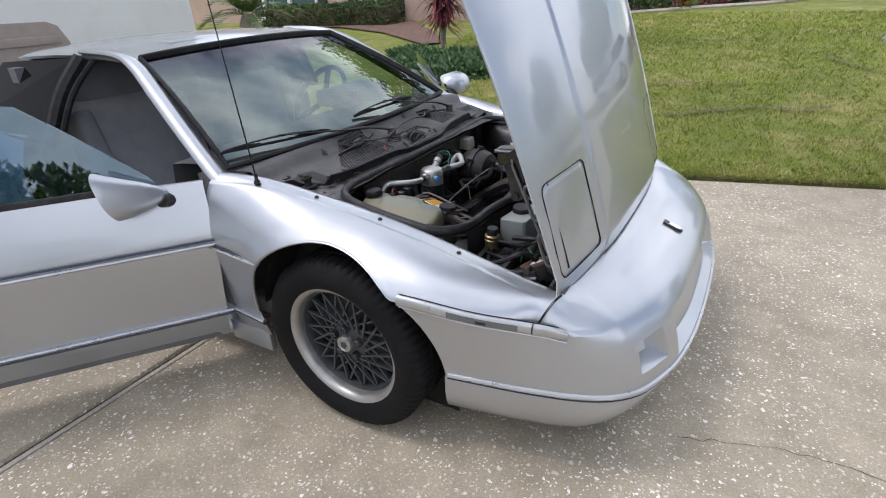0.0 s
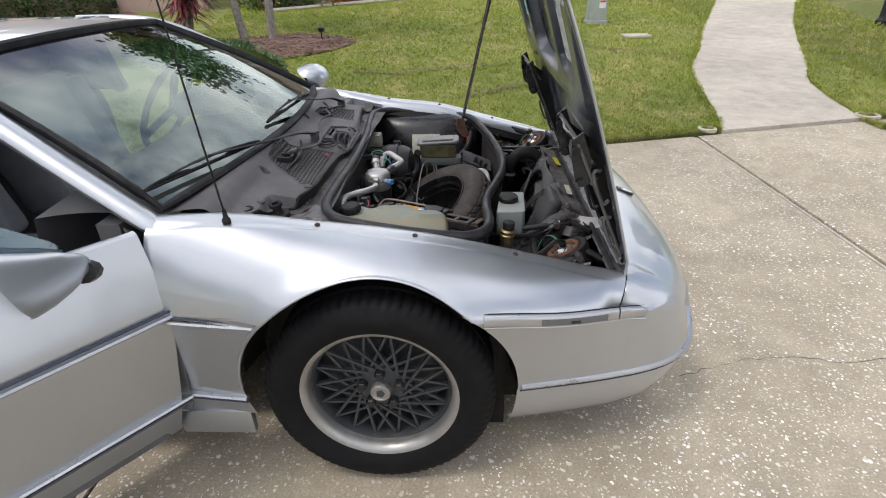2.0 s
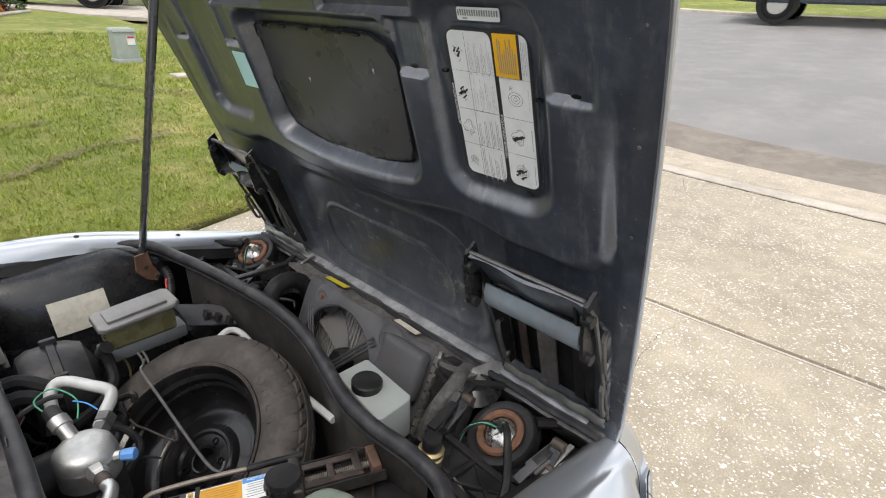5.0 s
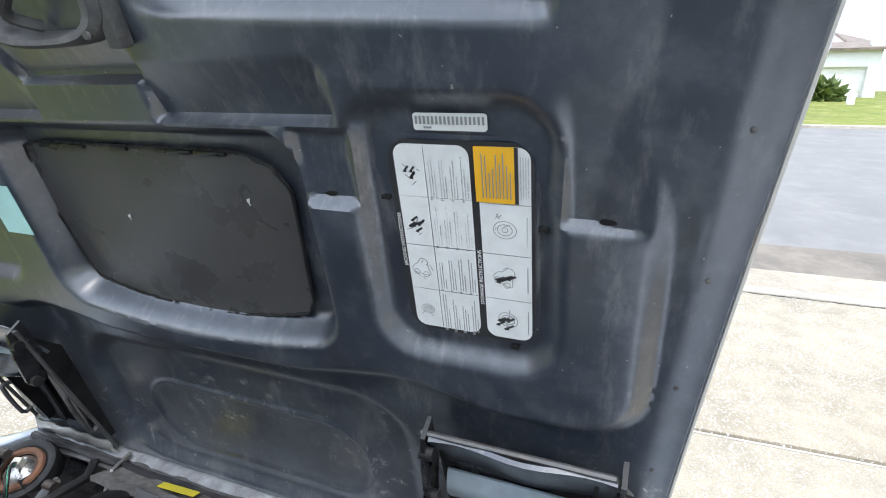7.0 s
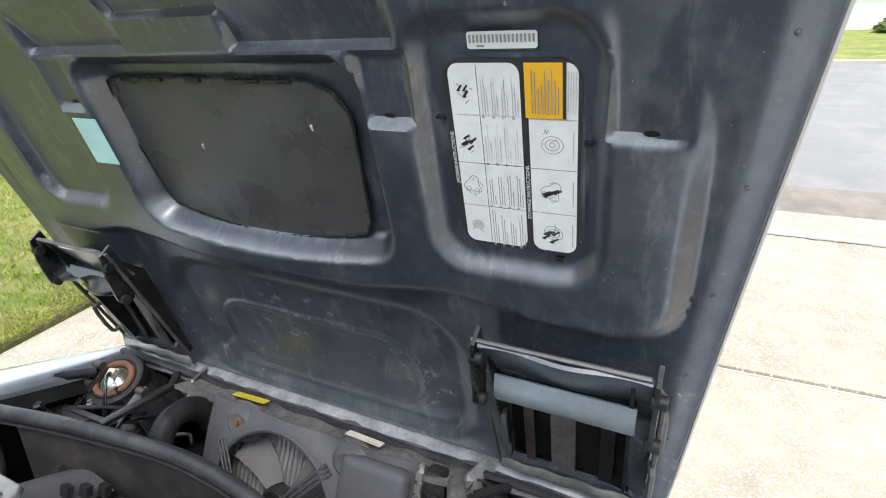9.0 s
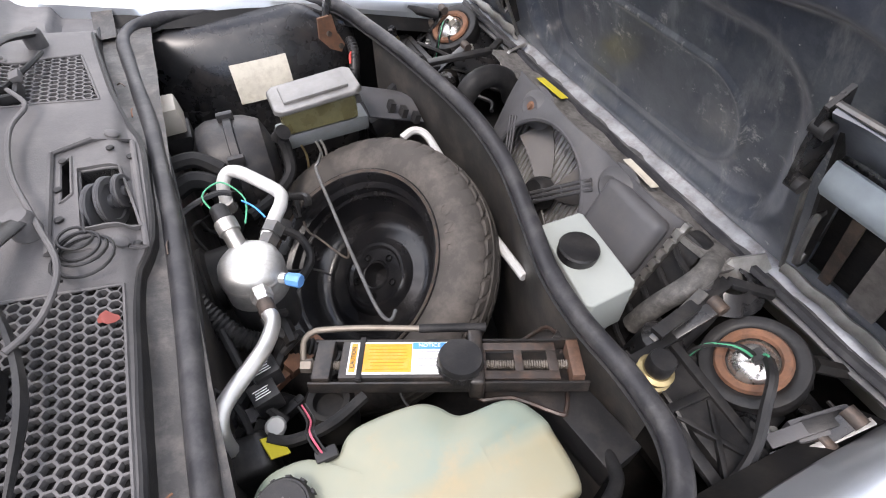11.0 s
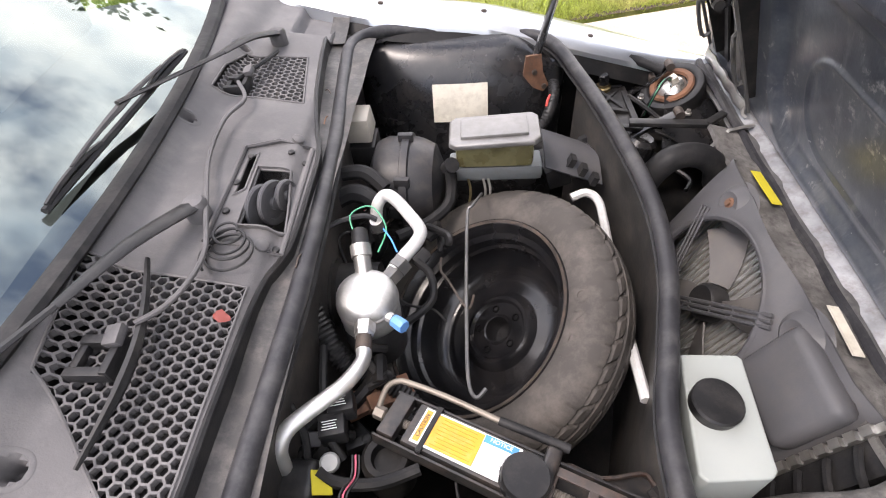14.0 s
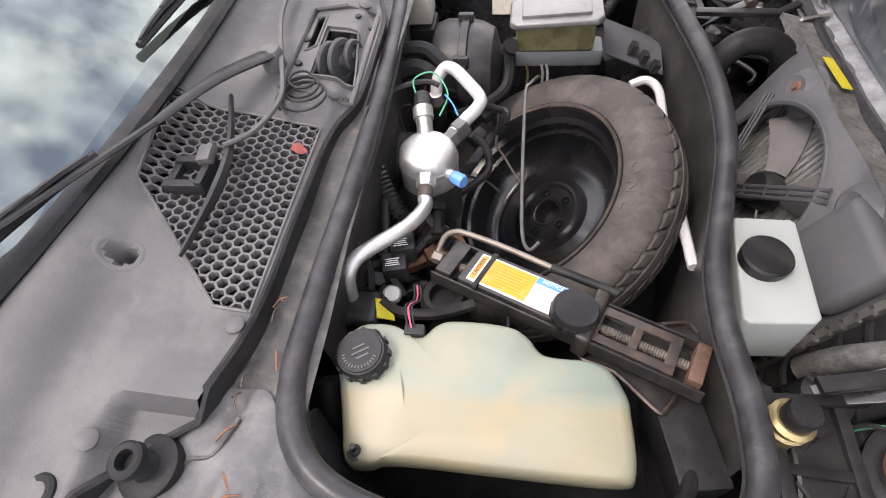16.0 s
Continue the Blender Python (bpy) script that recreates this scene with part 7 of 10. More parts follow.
for sg in (-1, 1):
    q = Geo()
    bulge = 0.165 if sg > 0 else 0.085

    def dome(u, v, sg=sg, bulge=bulge):
        k = abs(2 * u - 1)
        b = bulge * (1 - k ** 2.6) ** 0.55 if k < 1 else 0.0
        return (0.035 + 0.262 * (2 * u - 1), sg * (0.672 - 0.035 * step(0.72, 0.98, u) - b * math.cos(math.pi / 2 * v) ** 0.62), 0.36 + 0.318 * math.sin(math.pi / 2 * v) - 0.06 * step(0.72, 0.98, u) * v)
    q.grid(41, 22, dome)
    q.grid(41, 2, lambda u, v: (lambda p: (p[0], p[1], 0.15 + 0.21 * v))(dome(u, 0)))
    part("wheelhouse", q, GLOSSBLACK, bay, "smooth glossy black wheelhouse dome")
    # ledge between the seal and the fender
    q = Geo()
    led = [(-0.20, 0.735), (-0.14, 0.722), (0.1, 0.692), (0.36, 0.628), (0.60, 0.560)]
    q.grid(24, 4, lambda u, v, sg=sg: (lambda x: (x, sg * (0.588 + 0.03 * step(0.3, 0.2, x) + (spline(YIN, x) - 0.03 - 0.588 - 0.03 * step(0.3, 0.2, x)) * v), spline(led, x) - 0.014 - 0.025 * (1 - v)))(-0.215 + 0.83 * u))
    part("fender_ledge", q, BAYBLACK, bay, "black ledge inside the fender")
    q = Geo()
    q.grid(12, 6, lambda u, v, sg=sg: (-0.20 + 0.82 * u, sg * 0.640, 0.14 + (spline(ZTOP, -0.20 + 0.82 * u) - 0.19) * v))
    part("inner_apron", q, BAYBLACK, bay)
q = Geo()
q.box(-0.205, 0, 0.42, 0.012, 1.30, 0.56)
part("firewall", q, BAYBLACK, bay)
# label on the wheelhouse
q = Geo()
q.grid(8, 6, lambda u, v: (lambda p: (p[0], p[1] - 0.003, p[2] + 0.002))(dome(0.392 + 0.245 * u, 0.335 + 0.225 * v)))
part("paper_label", q, OLDLABEL, bay, "yellowed paper label", thick=0.001)

# coolant tank
tank = new("coolant_tank")
tank.parent = car
tagged(tank, "yellowed translucent plastic coolant tank with a black cap")
out = [(-0.142, -0.398), (-0.125, -0.386), (-0.085, -0.387), (-0.071, -0.402), (-0.052, -0.402), (-0.040, -0.384), (-0.02, -0.376), (0.048, -0.379), (0.070, -0.392), (0.084, -0.414), (0.10, -0.418), (0.150, -0.418), (0.170, -0.440),
       (0.178, -0.48), (0.180, -0.534), (0.165, -0.542), (0.05, -0.540), (-0.075, -0.537), (-0.092, -0.546), (-0.122, -0.546), (-0.130, -0.50), (-0.152, -0.42)]
for _ in range(2):
    out = [(a[0] + (b[0] - a[0]) * k, a[1] + (b[1] - a[1]) * k) for a, b in zip(out, out[1:] + out[:1]) for k in (0.25, 0.75)]
q = Geo()
n = len(out)
cx, cy = 0.01, -0.47
rings = []
for k, z in ((0.95, 0.46), (1.0, 0.50), (1.0, 0.635), (0.985, 0.648), (0.955, 0.656), (0.90, 0.660), (0.5, 0.662)):
    rings.append([(cx + (x - cx) * k, cy + (y - cy) * k + 0.40 * max(0.0, 0.628 - z) * step(-0.49, -0.53, y), z - 0.016 * max(0, (-0.46 - y)) / 0.09 * (z > 0.6) + 0.006 * math.exp(-((y + 0.462) / 0.008) ** 2) * (z > 0.64)) for x, y in out])
for a in rings:
    q.v += [Vector(p) for p in a]
q.f += [(r * n + i, r * n + (i + 1) % n, (r + 1) * n + (i + 1) % n, (r + 1) * n + i) for r in range(len(rings) - 1) for i in range(n)]
q.f += [tuple(range((len(rings) - 1) * n, len(rings) * n)), tuple(reversed(range(n)))]
part("tank_body", q, TANK, tank, angle=60)


q = Geo()
q.lathe([(0.026, -0.03), (0.026, 0.0)], 20, pose(-0.111, -0.437, 0.670))
part("tank_neck", q, TANK, tank)
q = Geo()
q.lathe([(0.0285, 0.0), (0.0285, 0.015), (0.0265, 0.0185), (0, 0.0185)], 40, pose(-0.111, -0.437, 0.664, 4, -4, 0))
for i in range(12):
    q.box(0.029, 0, 0.007, 0.004, 0.005, 0.011, pose(-0.111, -0.437, 0.664, 4, -4, 0) @ pose(0, 0, 0, 0, 0, 30 * i + 8))
q.lathe([(0.0245, 0.0180), (0.0240, 0.0200), (0.0, 0.0203)], 24, pose(-0.111, -0.437, 0.664, 4, -4, 0))
part("tank_cap", q, PLASTIC, tank, "ribbed black screw cap with raised lettering", angle=30)
q = Geo()
for i in range(14):
    a = radians(200 + 11 * i)
    q.box(0.0185, 0, 0.0206, 0.0034, 0.0014, 0.0008, pose(-0.111, -0.437, 0.664, 4, -4, 0) @ pose(0, 0, 0, 0, 0, math.degrees(a)))
for i in range(3):
    q.box(0.0, -0.006 + 0.006 * i, 0.0206, 0.020 - 0.006 * abs(i - 1), 0.0018, 0.0008, pose(-0.111, -0.437, 0.664, 4, -4, 30))
part("cap_print", q, COWL, tank, smooth=False)
q = Geo()
q.lathe([(0.010, 0), (0.010, 0.002), (0.006, 0.003), (0.006, 0.008), (0.003, 0.010), (0.003, 0.020), (0, 0.021)], 14, pose(-0.106, -0.532, 0.641))
part("tank_pin", q, PLASTIC, tank, "black retaining pin")
q = Geo()
q.box(-0.061, -0.398, 0.655, 0.024, 0.014, 0.018)
part("level_sender", q, PLASTIC, tank, "black level sensor", bevel=0.003)
for dx in (-0.004, 0.0, 0.004):
    q = Geo()
    q.sweep([(-0.064 + dx, -0.398, 0.662), (-0.070 + dx, -0.375, 0.672), (-0.068 + dx, -0.345, 0.640), (-0.074 + dx, -0.315, 0.625)], 0.0013, 5, 5)
    part("sender_wire", q, PINK if dx == 0 else PLASTIC, tank)

# washer bottle, filler, second small reservoir
bottle = new("washer_bottle")
bottle.parent = car
tagged(bottle, "milky white washer fluid bottle with a black cap")
q = Geo()
bo = [(0.345, -0.172), (0.418, -0.174), (0.424, -0.180), (0.414, -0.326), (0.406, -0.334), (0.332, -0.338), (0.324, -0.330)]
q.prism(bo, 0.520, 0.612)
part("bottle_body", q, BOTTLE, bottle, bevel=0.011, segs=4)
q = Geo()
q.lathe([(0.027, -0.02), (0.027, 0.0), (0.031, 0.0), (0.0315, 0.015), (0.029, 0.018), (0, 0.0185)], 28, pose(0.366, -0.247, 0.612, 3, 3, 0))
part("bottle_cap", q, PLASTIC, bottle, "flat black cap")
q = Geo()
q.lathe([(0.021, -0.04), (0.021, 0.0), (0.024, 0.003), (0.021, 0.006), (0.021, 0.014), (0.024, 0.016), (0.019, 0.020)], 20, pose(0.350, -0.450, 0.590, 0, 4, 0))
part("filler_neck", q, BRASS, bay, "gold-coloured filler neck")
q = Geo()
q.lathe([(0.017, 0.0), (0.018, 0.020), (0.016, 0.024), (0, 0.0245)], 18, pose(0.352, -0.450, 0.608, 0, 4, 0))
part("filler_cap", q, PLASTIC, bay, "small black cap")

# accumulator and its pipes
acc = new("accumulator")
acc.parent = car
tagged(acc, "bright aluminium accumulator can with pipes")
q = Geo()
q.lathe([(0.044, 0.0), (0.0455, 0.100), (0.0455, 0.118), (0.043, 0.129), (0.037, 0.136), (0.026, 0.140), (0.012, 0.142), (0, 0.142)], 40, pose(-0.086, -0.093, 0.525))
part("can", q, surface("spun_aluminium", (0.50, 0.50, 0.49), 0.50, 0.85, 0.22, 28, 160, 0.35, dirt=(0.30, 0.28, 0.25), dirt_amount=0.5), acc)
q = Geo()
q.lathe([(0.0465, 0.0), (0.0475, 0.070), (0.0465, 0.076)], 30, pose(-0.086, -0.093, 0.525), caps=False)
part("can_band", q, PLASTIC, acc)
q = Geo()
q.lathe([(0.0455, 0.108), (0.0466, 0.110), (0.0466, 0.114), (0.0455, 0.116)], 40, pose(-0.086, -0.093, 0.525), caps=False)
part("weld_rim", q, DULLMETAL, acc, "welded rim of the can")
q = Geo()
q.lathe([(0.015, 0), (0.015, 0.016), (0.013, 0.018), (0.013, 0.024), (0, 0.024)], 6, axis_pose((-0.083, -0.138, 0.640), (0.08, -1, 0.1)))
part("pipe_nut", q, DULLMETAL, acc, "hexagonal steel nut")
q = Geo()
q.lathe([(0.0115, 0), (0.0115, 0.022), (0, 0.022)], 14, axis_pose((-0.081, -0.160, 0.642), (0.08, -1, 0.05)))
part("pipe_ferrule", q, BROWNMETAL, acc, "brown corroded ferrule")
q = Geo()
q.sweep([(-0.080, -0.178, 0.643), (-0.078, -0.200, 0.644), (-0.098, -0.235, 0.646), (-0.138, -0.275, 0.650), (-0.158, -0.297, 0.648), (-0.166, -0.315, 0.630), (-0.166, -0.325, 0.590)], 0.0105, 10, 6)
part("suction_pipe", q, ALU, acc, "bent aluminium pipe")
q = Geo()
q.sweep([(-0.052, -0.050, 0.648), (-0.034, -0.020, 0.652), (-0.018, 0.005, 0.654), (-0.014, 0.030, 0.655), (-0.035, 0.066, 0.656), (-0.062, 0.100, 0.660), (-0.080, 0.112, 0.656), (-0.094, 0.104, 0.640), (-0.098, 0.092, 0.612)], 0.0108, 10, 6)
part("pressure_pipe", q, WHITEPIPE, acc, "bent pale aluminium pipe")
q = Geo()
q.lathe([(0.015, 0), (0.015, 0.02), (0.012, 0.024), (0.012, 0.03), (0, 0.03)], 6, axis_pose((-0.060, -0.066, 0.644), (0.6, 0.8, 0.1)))
q.lathe([(0.017, 0), (0.017, 0.018), (0, 0.018)], 6, axis_pose((-0.047, -0.046, 0.647), (0.6, 0.8, 0.1)))
part("pipe_union", q, DARKSTEEL, acc)
q = Geo()
q.lathe([(0.011, 0), (0.011, 0.03), (0, 0.03)], 12, axis_pose((-0.098, 0.092, 0.590), (0, -0.1, 1)))
part("pipe_collar", q, DULLMETAL, acc)
q = Geo()
q.sweep([(-0.098, 0.092, 0.600), (-0.098, 0.10, 0.56), (-0.12, 0.12, 0.50)], 0.015, 8, 4)
part("lower_hose", q, RUBBER, acc)
q = Geo()
q.lathe([(0.013, 0), (0.013, 0.03), (0.016, 0.031), (0.016, 0.05), (0, 0.05)], 14, axis_pose((-0.092, -0.062, 0.652), (-0.15, 0.75, 0.35)))
part("pressure_switch", q, DULLMETAL, acc)
q = Geo()
q.lathe([(0.014, 0), (0.013, 0.03), (0, 0.03)], 12, axis_pose((-0.100, -0.020, 0.670), (-0.15, 0.9, 0.2)))
part("switch_plug", q, PLASTIC, acc)
q = Geo()
q.sweep([(-0.056, -0.120, 0.636), (-0.045, -0.128, 0.637)], 0.008, 8, 0)
part("service_port", q, ALU, acc)
q = Geo()
q.lathe([(0.0095, 0), (0.0105, 0.018), (0.009, 0.021), (0, 0.021)], 8, axis_pose((-0.043, -0.130, 0.637), (0.72, -0.6, 0.1)))
part("port_cap", q, BLUECAP, acc, "blue plastic port cap")
for pts, mt in (([(-0.105, -0.01, 0.675), (-0.12, 0.03, 0.69), (-0.09, 0.05, 0.69), (-0.065, 0.02, 0.672), (-0.075, -0.02, 0.66)], GREENWIRE), ([(-0.07, 0.02, 0.67), (-0.055, -0.005, 0.672), (-0.045, -0.025, 0.665)], LABELBLUE), ([(-0.175, 0.01, 0.67), (-0.14, 0.03, 0.678), (-0.10, 0.035, 0.684), (-0.08, 0.03, 0.68)], PLASTIC)):
    q = Geo()
    q.sweep(pts, 0.0014 if mt is not PLASTIC else 0.0045, 6, 5)
    part("wiring", q, mt, acc)

# brake booster, master cylinder
BOOSTER = surface("booster_black", (0.022, 0.022, 0.024), 0.42, 0.0, 0.3, 14, 220, 0.25, dirt=(0.10, 0.085, 0.075), dirt_amount=0.4, spec=0.35)
boost = new("brake_booster")
boost.parent = car
tagged(boost, "black brake booster with its master cylinder")
q = Geo()
q.lathe([(0.05, -0.075), (0.085, -0.060), (0.094, -0.040), (0.094, -0.008), (0.101, -0.006), (0.101, 0.008), (0.094, 0.010), (0.090, 0.030), (0.078, 0.055), (0.045, 0.068), (0.03, 0.072), (0, 0.072)], 40, axis_pose((-0.060, 0.275, 0.545), (1, -0.05, 0)))
part("booster_shell", q, BOOSTER, boost, "dusty black booster shell")
for i in range(6):
    q = Geo()
    a = radians(60 * i + 20)
    q.box(0.099 * math.cos(a), 0.099 * math.sin(a), 0.0, 0.012, 0.022, 0.03, axis_pose((-0.060, 0.275, 0.545), (1, -0.05, 0)) @ Matrix.Identity(4))
    part("shell_tab", q, BOOSTER, boost, bevel=0.003)
q = Geo()
q.box(0.115, 0.290, 0.570, 0.185, 0.055, 0.035, pose(0, 0, 0))
part("cylinder_casting", q, CASTALU, boost, "grey cast cylinder body", bevel=0.008)
q = Geo()
q.box(0.113, 0.290, 0.616, 0.150, 0.060, 0.056)
part("fluid_reservoir", q, AMBERFLUID, boost, "amber translucent fluid reservoir", bevel=0.010)
LIDMETAL = surface("lid_metal", (0.21, 0.205, 0.20), 0.40, 0.6, 0.2, 22, 200, 0.12, dirt=(0.14, 0.13, 0.12), dirt_amount=0.5)
q = Geo()
lidm = pose(0.113, 0.290, 0.648, 0, -3, 0)
q.prism([(0.088 * sx - (0.012 if (sx > 0) else -0.012) * c, 0.048 * sy - (0.012 if sy > 0 else -0.012) * (1 - c)) for sx, sy, c in ((1, -1, 1), (1, -1, 0), (1, 1, 0), (1, 1, 1), (-1, 1, 1), (-1, 1, 0), (-1, -1, 0), (-1, -1, 1))][::1], 0.0, 0.012, lidm, 0.03)
part("reservoir_lid", q, LIDMETAL, boost, "grey metal reservoir lid with a rolled rim", bevel=0.004, segs=3)
q = Geo()
q.box(0, 0, 0.0145, 0.128, 0.060, 0.008, lidm)
part("lid_boss", q, LIDMETAL, boost, "raised top of the lid", bevel=0.004)
q = Geo()
q.sweep([(0.025, 0.240, 0.612), (0.028, 0.232, 0.575), (0.020, 0.205, 0.545), (-0.02, 0.165, 0.535), (-0.075, 0.13, 0.535)], 0.0115, 8, 5)
part("vacuum_hose", q, RUBBER, boost, "black vacuum hose")
q = Geo()
q.lathe([(0.012, 0), (0.012, 0.02), (0.015, 0.021), (0.015, 0.03), (0, 0.03)], 12, axis_pose((0.018, 0.250, 0.600), (0.4, -0.5, 0.6)))
part("hose_elbow", q, PLASTIC, boost)
for i, (ax_, ay) in enumerate(((0.06, 0.262), (0.09, 0.262), (0.10, 0.262))):
    q = Geo()
    q.sweep([(ax_, ay, 0.560), (ax_ + 0.004, ay - 0.012, 0.53), (ax_ - 0.01, ay - 0.03, 0.46), (ax_ - 0.02, ay, 0.38)], 0.0028, 6, 4)
    part("brake_line", q, DULLMETAL if i else BRASS, boost)
# control box by the firewall
q = Geo()
q.box(-0.158, 0.345, 0.645, 0.055, 0.070, 0.05, pose(0, 0, 0), 0.86)
part("control_box", q, surface("box_lid", (0.40, 0.37, 0.32), 0.5, 0.2, 0.15, 20), bay, "beige-lidded relay box", bevel=0.006)
q = Geo()
q.box(-0.158, 0.345, 0.580, 0.06, 0.07, 0.06)
part("box_base", q, PLASTIC, bay, bevel=0.004)
for i in range(4):
    q = Geo()
    q.sweep([(-0.14 + 0.004 * i, 0.30, 0.575), (-0.135 + 0.004 * i, 0.285, 0.56), (-0.14 + 0.006 * i, 0.26, 0.53), (-0.16, 0.24, 0.50)], 0.0022, 5, 4)
    part("box_wire", q, (PINK, RED, LABELWHITE, PLASTIC)[i], bay)

# heater case, hoses and brackets behind the seal
q = Geo()
q.lathe([(0.055, 0), (0.058, 0.03), (0.05, 0.035), (0.05, 0.10), (0, 0.10)], 24, axis_pose((-0.185, -0.02, 0.56), (1, 0, 0)))
part("blower_motor", q, BAYBLACK, bay)
q = Geo()
q.sweep([(-0.185, -0.075, 0.645), (-0.165, -0.11, 0.60), (-0.13, -0.150, 0.565), (-0.085, -0.17, 0.55), (-0.04, -0.19, 0.53), (-0.01, -0.215, 0.50)], 0.0155, 10, 16, ridges=0.16)
part("corrugated_hose", q, PLASTIC, bay, "ribbed black conduit")
for pts, r in (([(-0.18, 0.14, 0.62), (-0.14, 0.15, 0.63), (-0.105, 0.135, 0.61), (-0.11, 0.10, 0.56)], 0.017), ([(-0.185, 0.19, 0.64), (-0.13, 0.195, 0.64), (-0.09, 0.17, 0.62)], 0.014), ([(-0.17, -0.25, 0.63), (-0.145, -0.285, 0.62), (-0.14, -0.32, 0.57), (-0.12, -0.33, 0.50)], 0.005),
               ([(-0.15, -0.15, 0.60), (-0.135, -0.22, 0.61), (-0.125, -0.27, 0.60), (-0.10, -0.305, 0.58)], 0.006), ([(-0.125, -0.325, 0.60), (-0.10, -0.335, 0.588), (-0.05, -0.335, 0.588), (0.0, -0.318, 0.59)], 0.008), ([(-0.17, -0.42, 0.56), (-0.13, -0.46, 0.53), (-0.08, -0.48, 0.50)], 0.022)):
    q = Geo()
    q.sweep(pts, r, 8, 6)
    part("hose", q, RUBBER, bay)
q = Geo()
q.box(-0.160, -0.335, 0.560, 0.075, 0.055, 0.085)
part("heater_case", q, PLASTIC, bay, bevel=0.014, segs=3)
q = Geo()
q.box(0, 0, 0, 0.026, 0.030, 0.002, pose(-0.118, -0.338, 0.598, 0, 38, 15))
part("yellow_tag", q, TAGYELLOW, bay, "yellow printed tag")
for x, y, z in ((-0.106, -0.243, 0.607), (-0.114, -0.272, 0.600)):
    q = Geo()
    q.box(0, 0, 0, 0.034, 0.031, 0.034, pose(x, y, z, 0, 0, 12))
    part("relay", q, PLASTIC, bay, "small black relay with white print", bevel=0.003)
    q = Geo()
    for i in range(4):
        q.box(-0.002, -0.007 + 0.0035 * i, 0.0175, 0.020 - 0.002 * (i % 3), 0.0010, 0.0006, pose(x, y, z, 0, 0, 12))
    part("relay_print", q, LABELWHITE, bay, smooth=False)
q = Geo()
q.lathe([(0.011, 0), (0.013, 0.004), (0.013, 0.016), (0.010, 0.02), (0, 0.02)], 12, axis_pose((-0.115, -0.310, 0.585), (0.2, -0.3, 0.9)))
part("connector_cap", q, surface("grey_plug", (0.30, 0.30, 0.29), 0.5), bay, "grey plug")
q = Geo()
for i in range(2):
    q.box(0.0, 0.0, 0.0, 0.07, 0.035, 0.02, pose(-0.09 + 0.03 * i, -0.20 + 0.01 * i, 0.535, 10, 15 * i, 30))
part("bracket", q, RUST, bay, "rusty bracket")

# ---- radiator end, ahead of the seal ----
rad = new("radiator")
rad.parent = car
tagged(rad, "inclined radiator with a black fan shroud")
RO, RD, RN = Vector((0.552, 0, 0.605)), Vector((-0.40, 0, -0.917)), Vector((-0.917, 0, 0.40))
RM = Matrix(((0, RD.x, RN.x, RO.x), (1, RD.y, RN.y, RO.y), (0, RD.z, RN.z, RO.z), (0, 0, 0, 1)))
q = Geo()
q.box(-0.01, 0.23, -0.035, 0.52, 0.44, 0.03, RM)
part("core", q, CORE, rad, "grey radiator core")
for i in range(44):
    q = Geo() if i == 0 else q
    q.box(-0.262 + 0.0117 * i, 0.23, -0.019, 0.0022, 0.44, 0.006, RM)
tagged(part("tube", q, DULLMETAL, rad, "pale vertical tubes"), kind="stuff")
FC, FR = (0.020, 0.158), 0.150


def shroud_n(y, d):
    r = math.hypot(y - FC[0], d - FC[1])
    return 0.018 + 0.020 * step(0.20, 0.15, r) - 0.03 * step(0.225, 0.255, abs(y + 0.01))


q = Geo()
ring = []
for i in range(72):
    a = 2 * math.pi * i / 72
    c, s = math.cos(a), math.sin(a)
    # from the fan opening out to the shroud's rectangle
    kx = (0.245 - FC[0]) / c if c > 0.001 else (0.265 + FC[0]) / -c if c < -0.001 else 9
    ky = (0.385 - FC[1]) / s if s > 0.001 else (FC[1] + 0.012) / -s if s < -0.001 else 9
    far_r = max(min(kx, ky), FR + 0.010)
    for k in range(8):
        r = FR + (far_r - FR) * k / 7
        y, d = FC[0] + r * c, FC[1] + r * s
        ring.append(RM @ Vector((y, d, shroud_n(y, d))))
q.add(ring, [(i * 8 + k, ((i + 1) % 72) * 8 + k, ((i + 1) % 72) * 8 + k + 1, i * 8 + k + 1) for i in range(72) for k in range(7)])
part("fan_shroud", q, SHROUD, rad, "matt black plastic fan shroud", thick=0.004)
q = Geo()
q.box(-0.196, 0.060, 0.028, 0.135, 0.120, 0.040, RM)
part("shroud_box", q, SHROUD, rad, "raised rounded shroud corner", bevel=0.018, segs=3)
q = Geo()
q.sweep([RM @ Vector((FC[0] + FR * math.cos(2 * math.pi * i / 48), FC[1] + FR * math.sin(2 * math.pi * i / 48), 0.036)) for i in range(48)], 0.007, 8, 0, closed=True)
part("shroud_ring", q, SHROUD, rad)
q = Geo()
q.lathe([(0.034, -0.01), (0.034, 0.016), (0.028, 0.024), (0, 0.024)], 24, RM @ pose(FC[0], FC[1], 0))
part("fan_motor", q, PLASTIC, rad, "black fan motor")
for k in range(4):
    q = Geo()
    a0 = radians(90 * k + 35)

    def blade(u, v, a0=a0):
        r = 0.036 + 0.104 * u
        a = a0 + (v - 0.5) * (0.75 - 0.20 * u) + 0.25 * u
        return RM @ Vector((FC[0] + r * math.cos(a), FC[1] + r * math.sin(a), -0.002 + 0.022 * (v - 0.5)))
    q.grid(8, 5, blade)
    part("fan_blade", q, surface("blade_grey", (0.115, 0.110, 0.108), 0.6, dirt=(0.18, 0.16, 0.14), dirt_amount=0.4), rad, "grey plastic fan blade", thick=0.003)


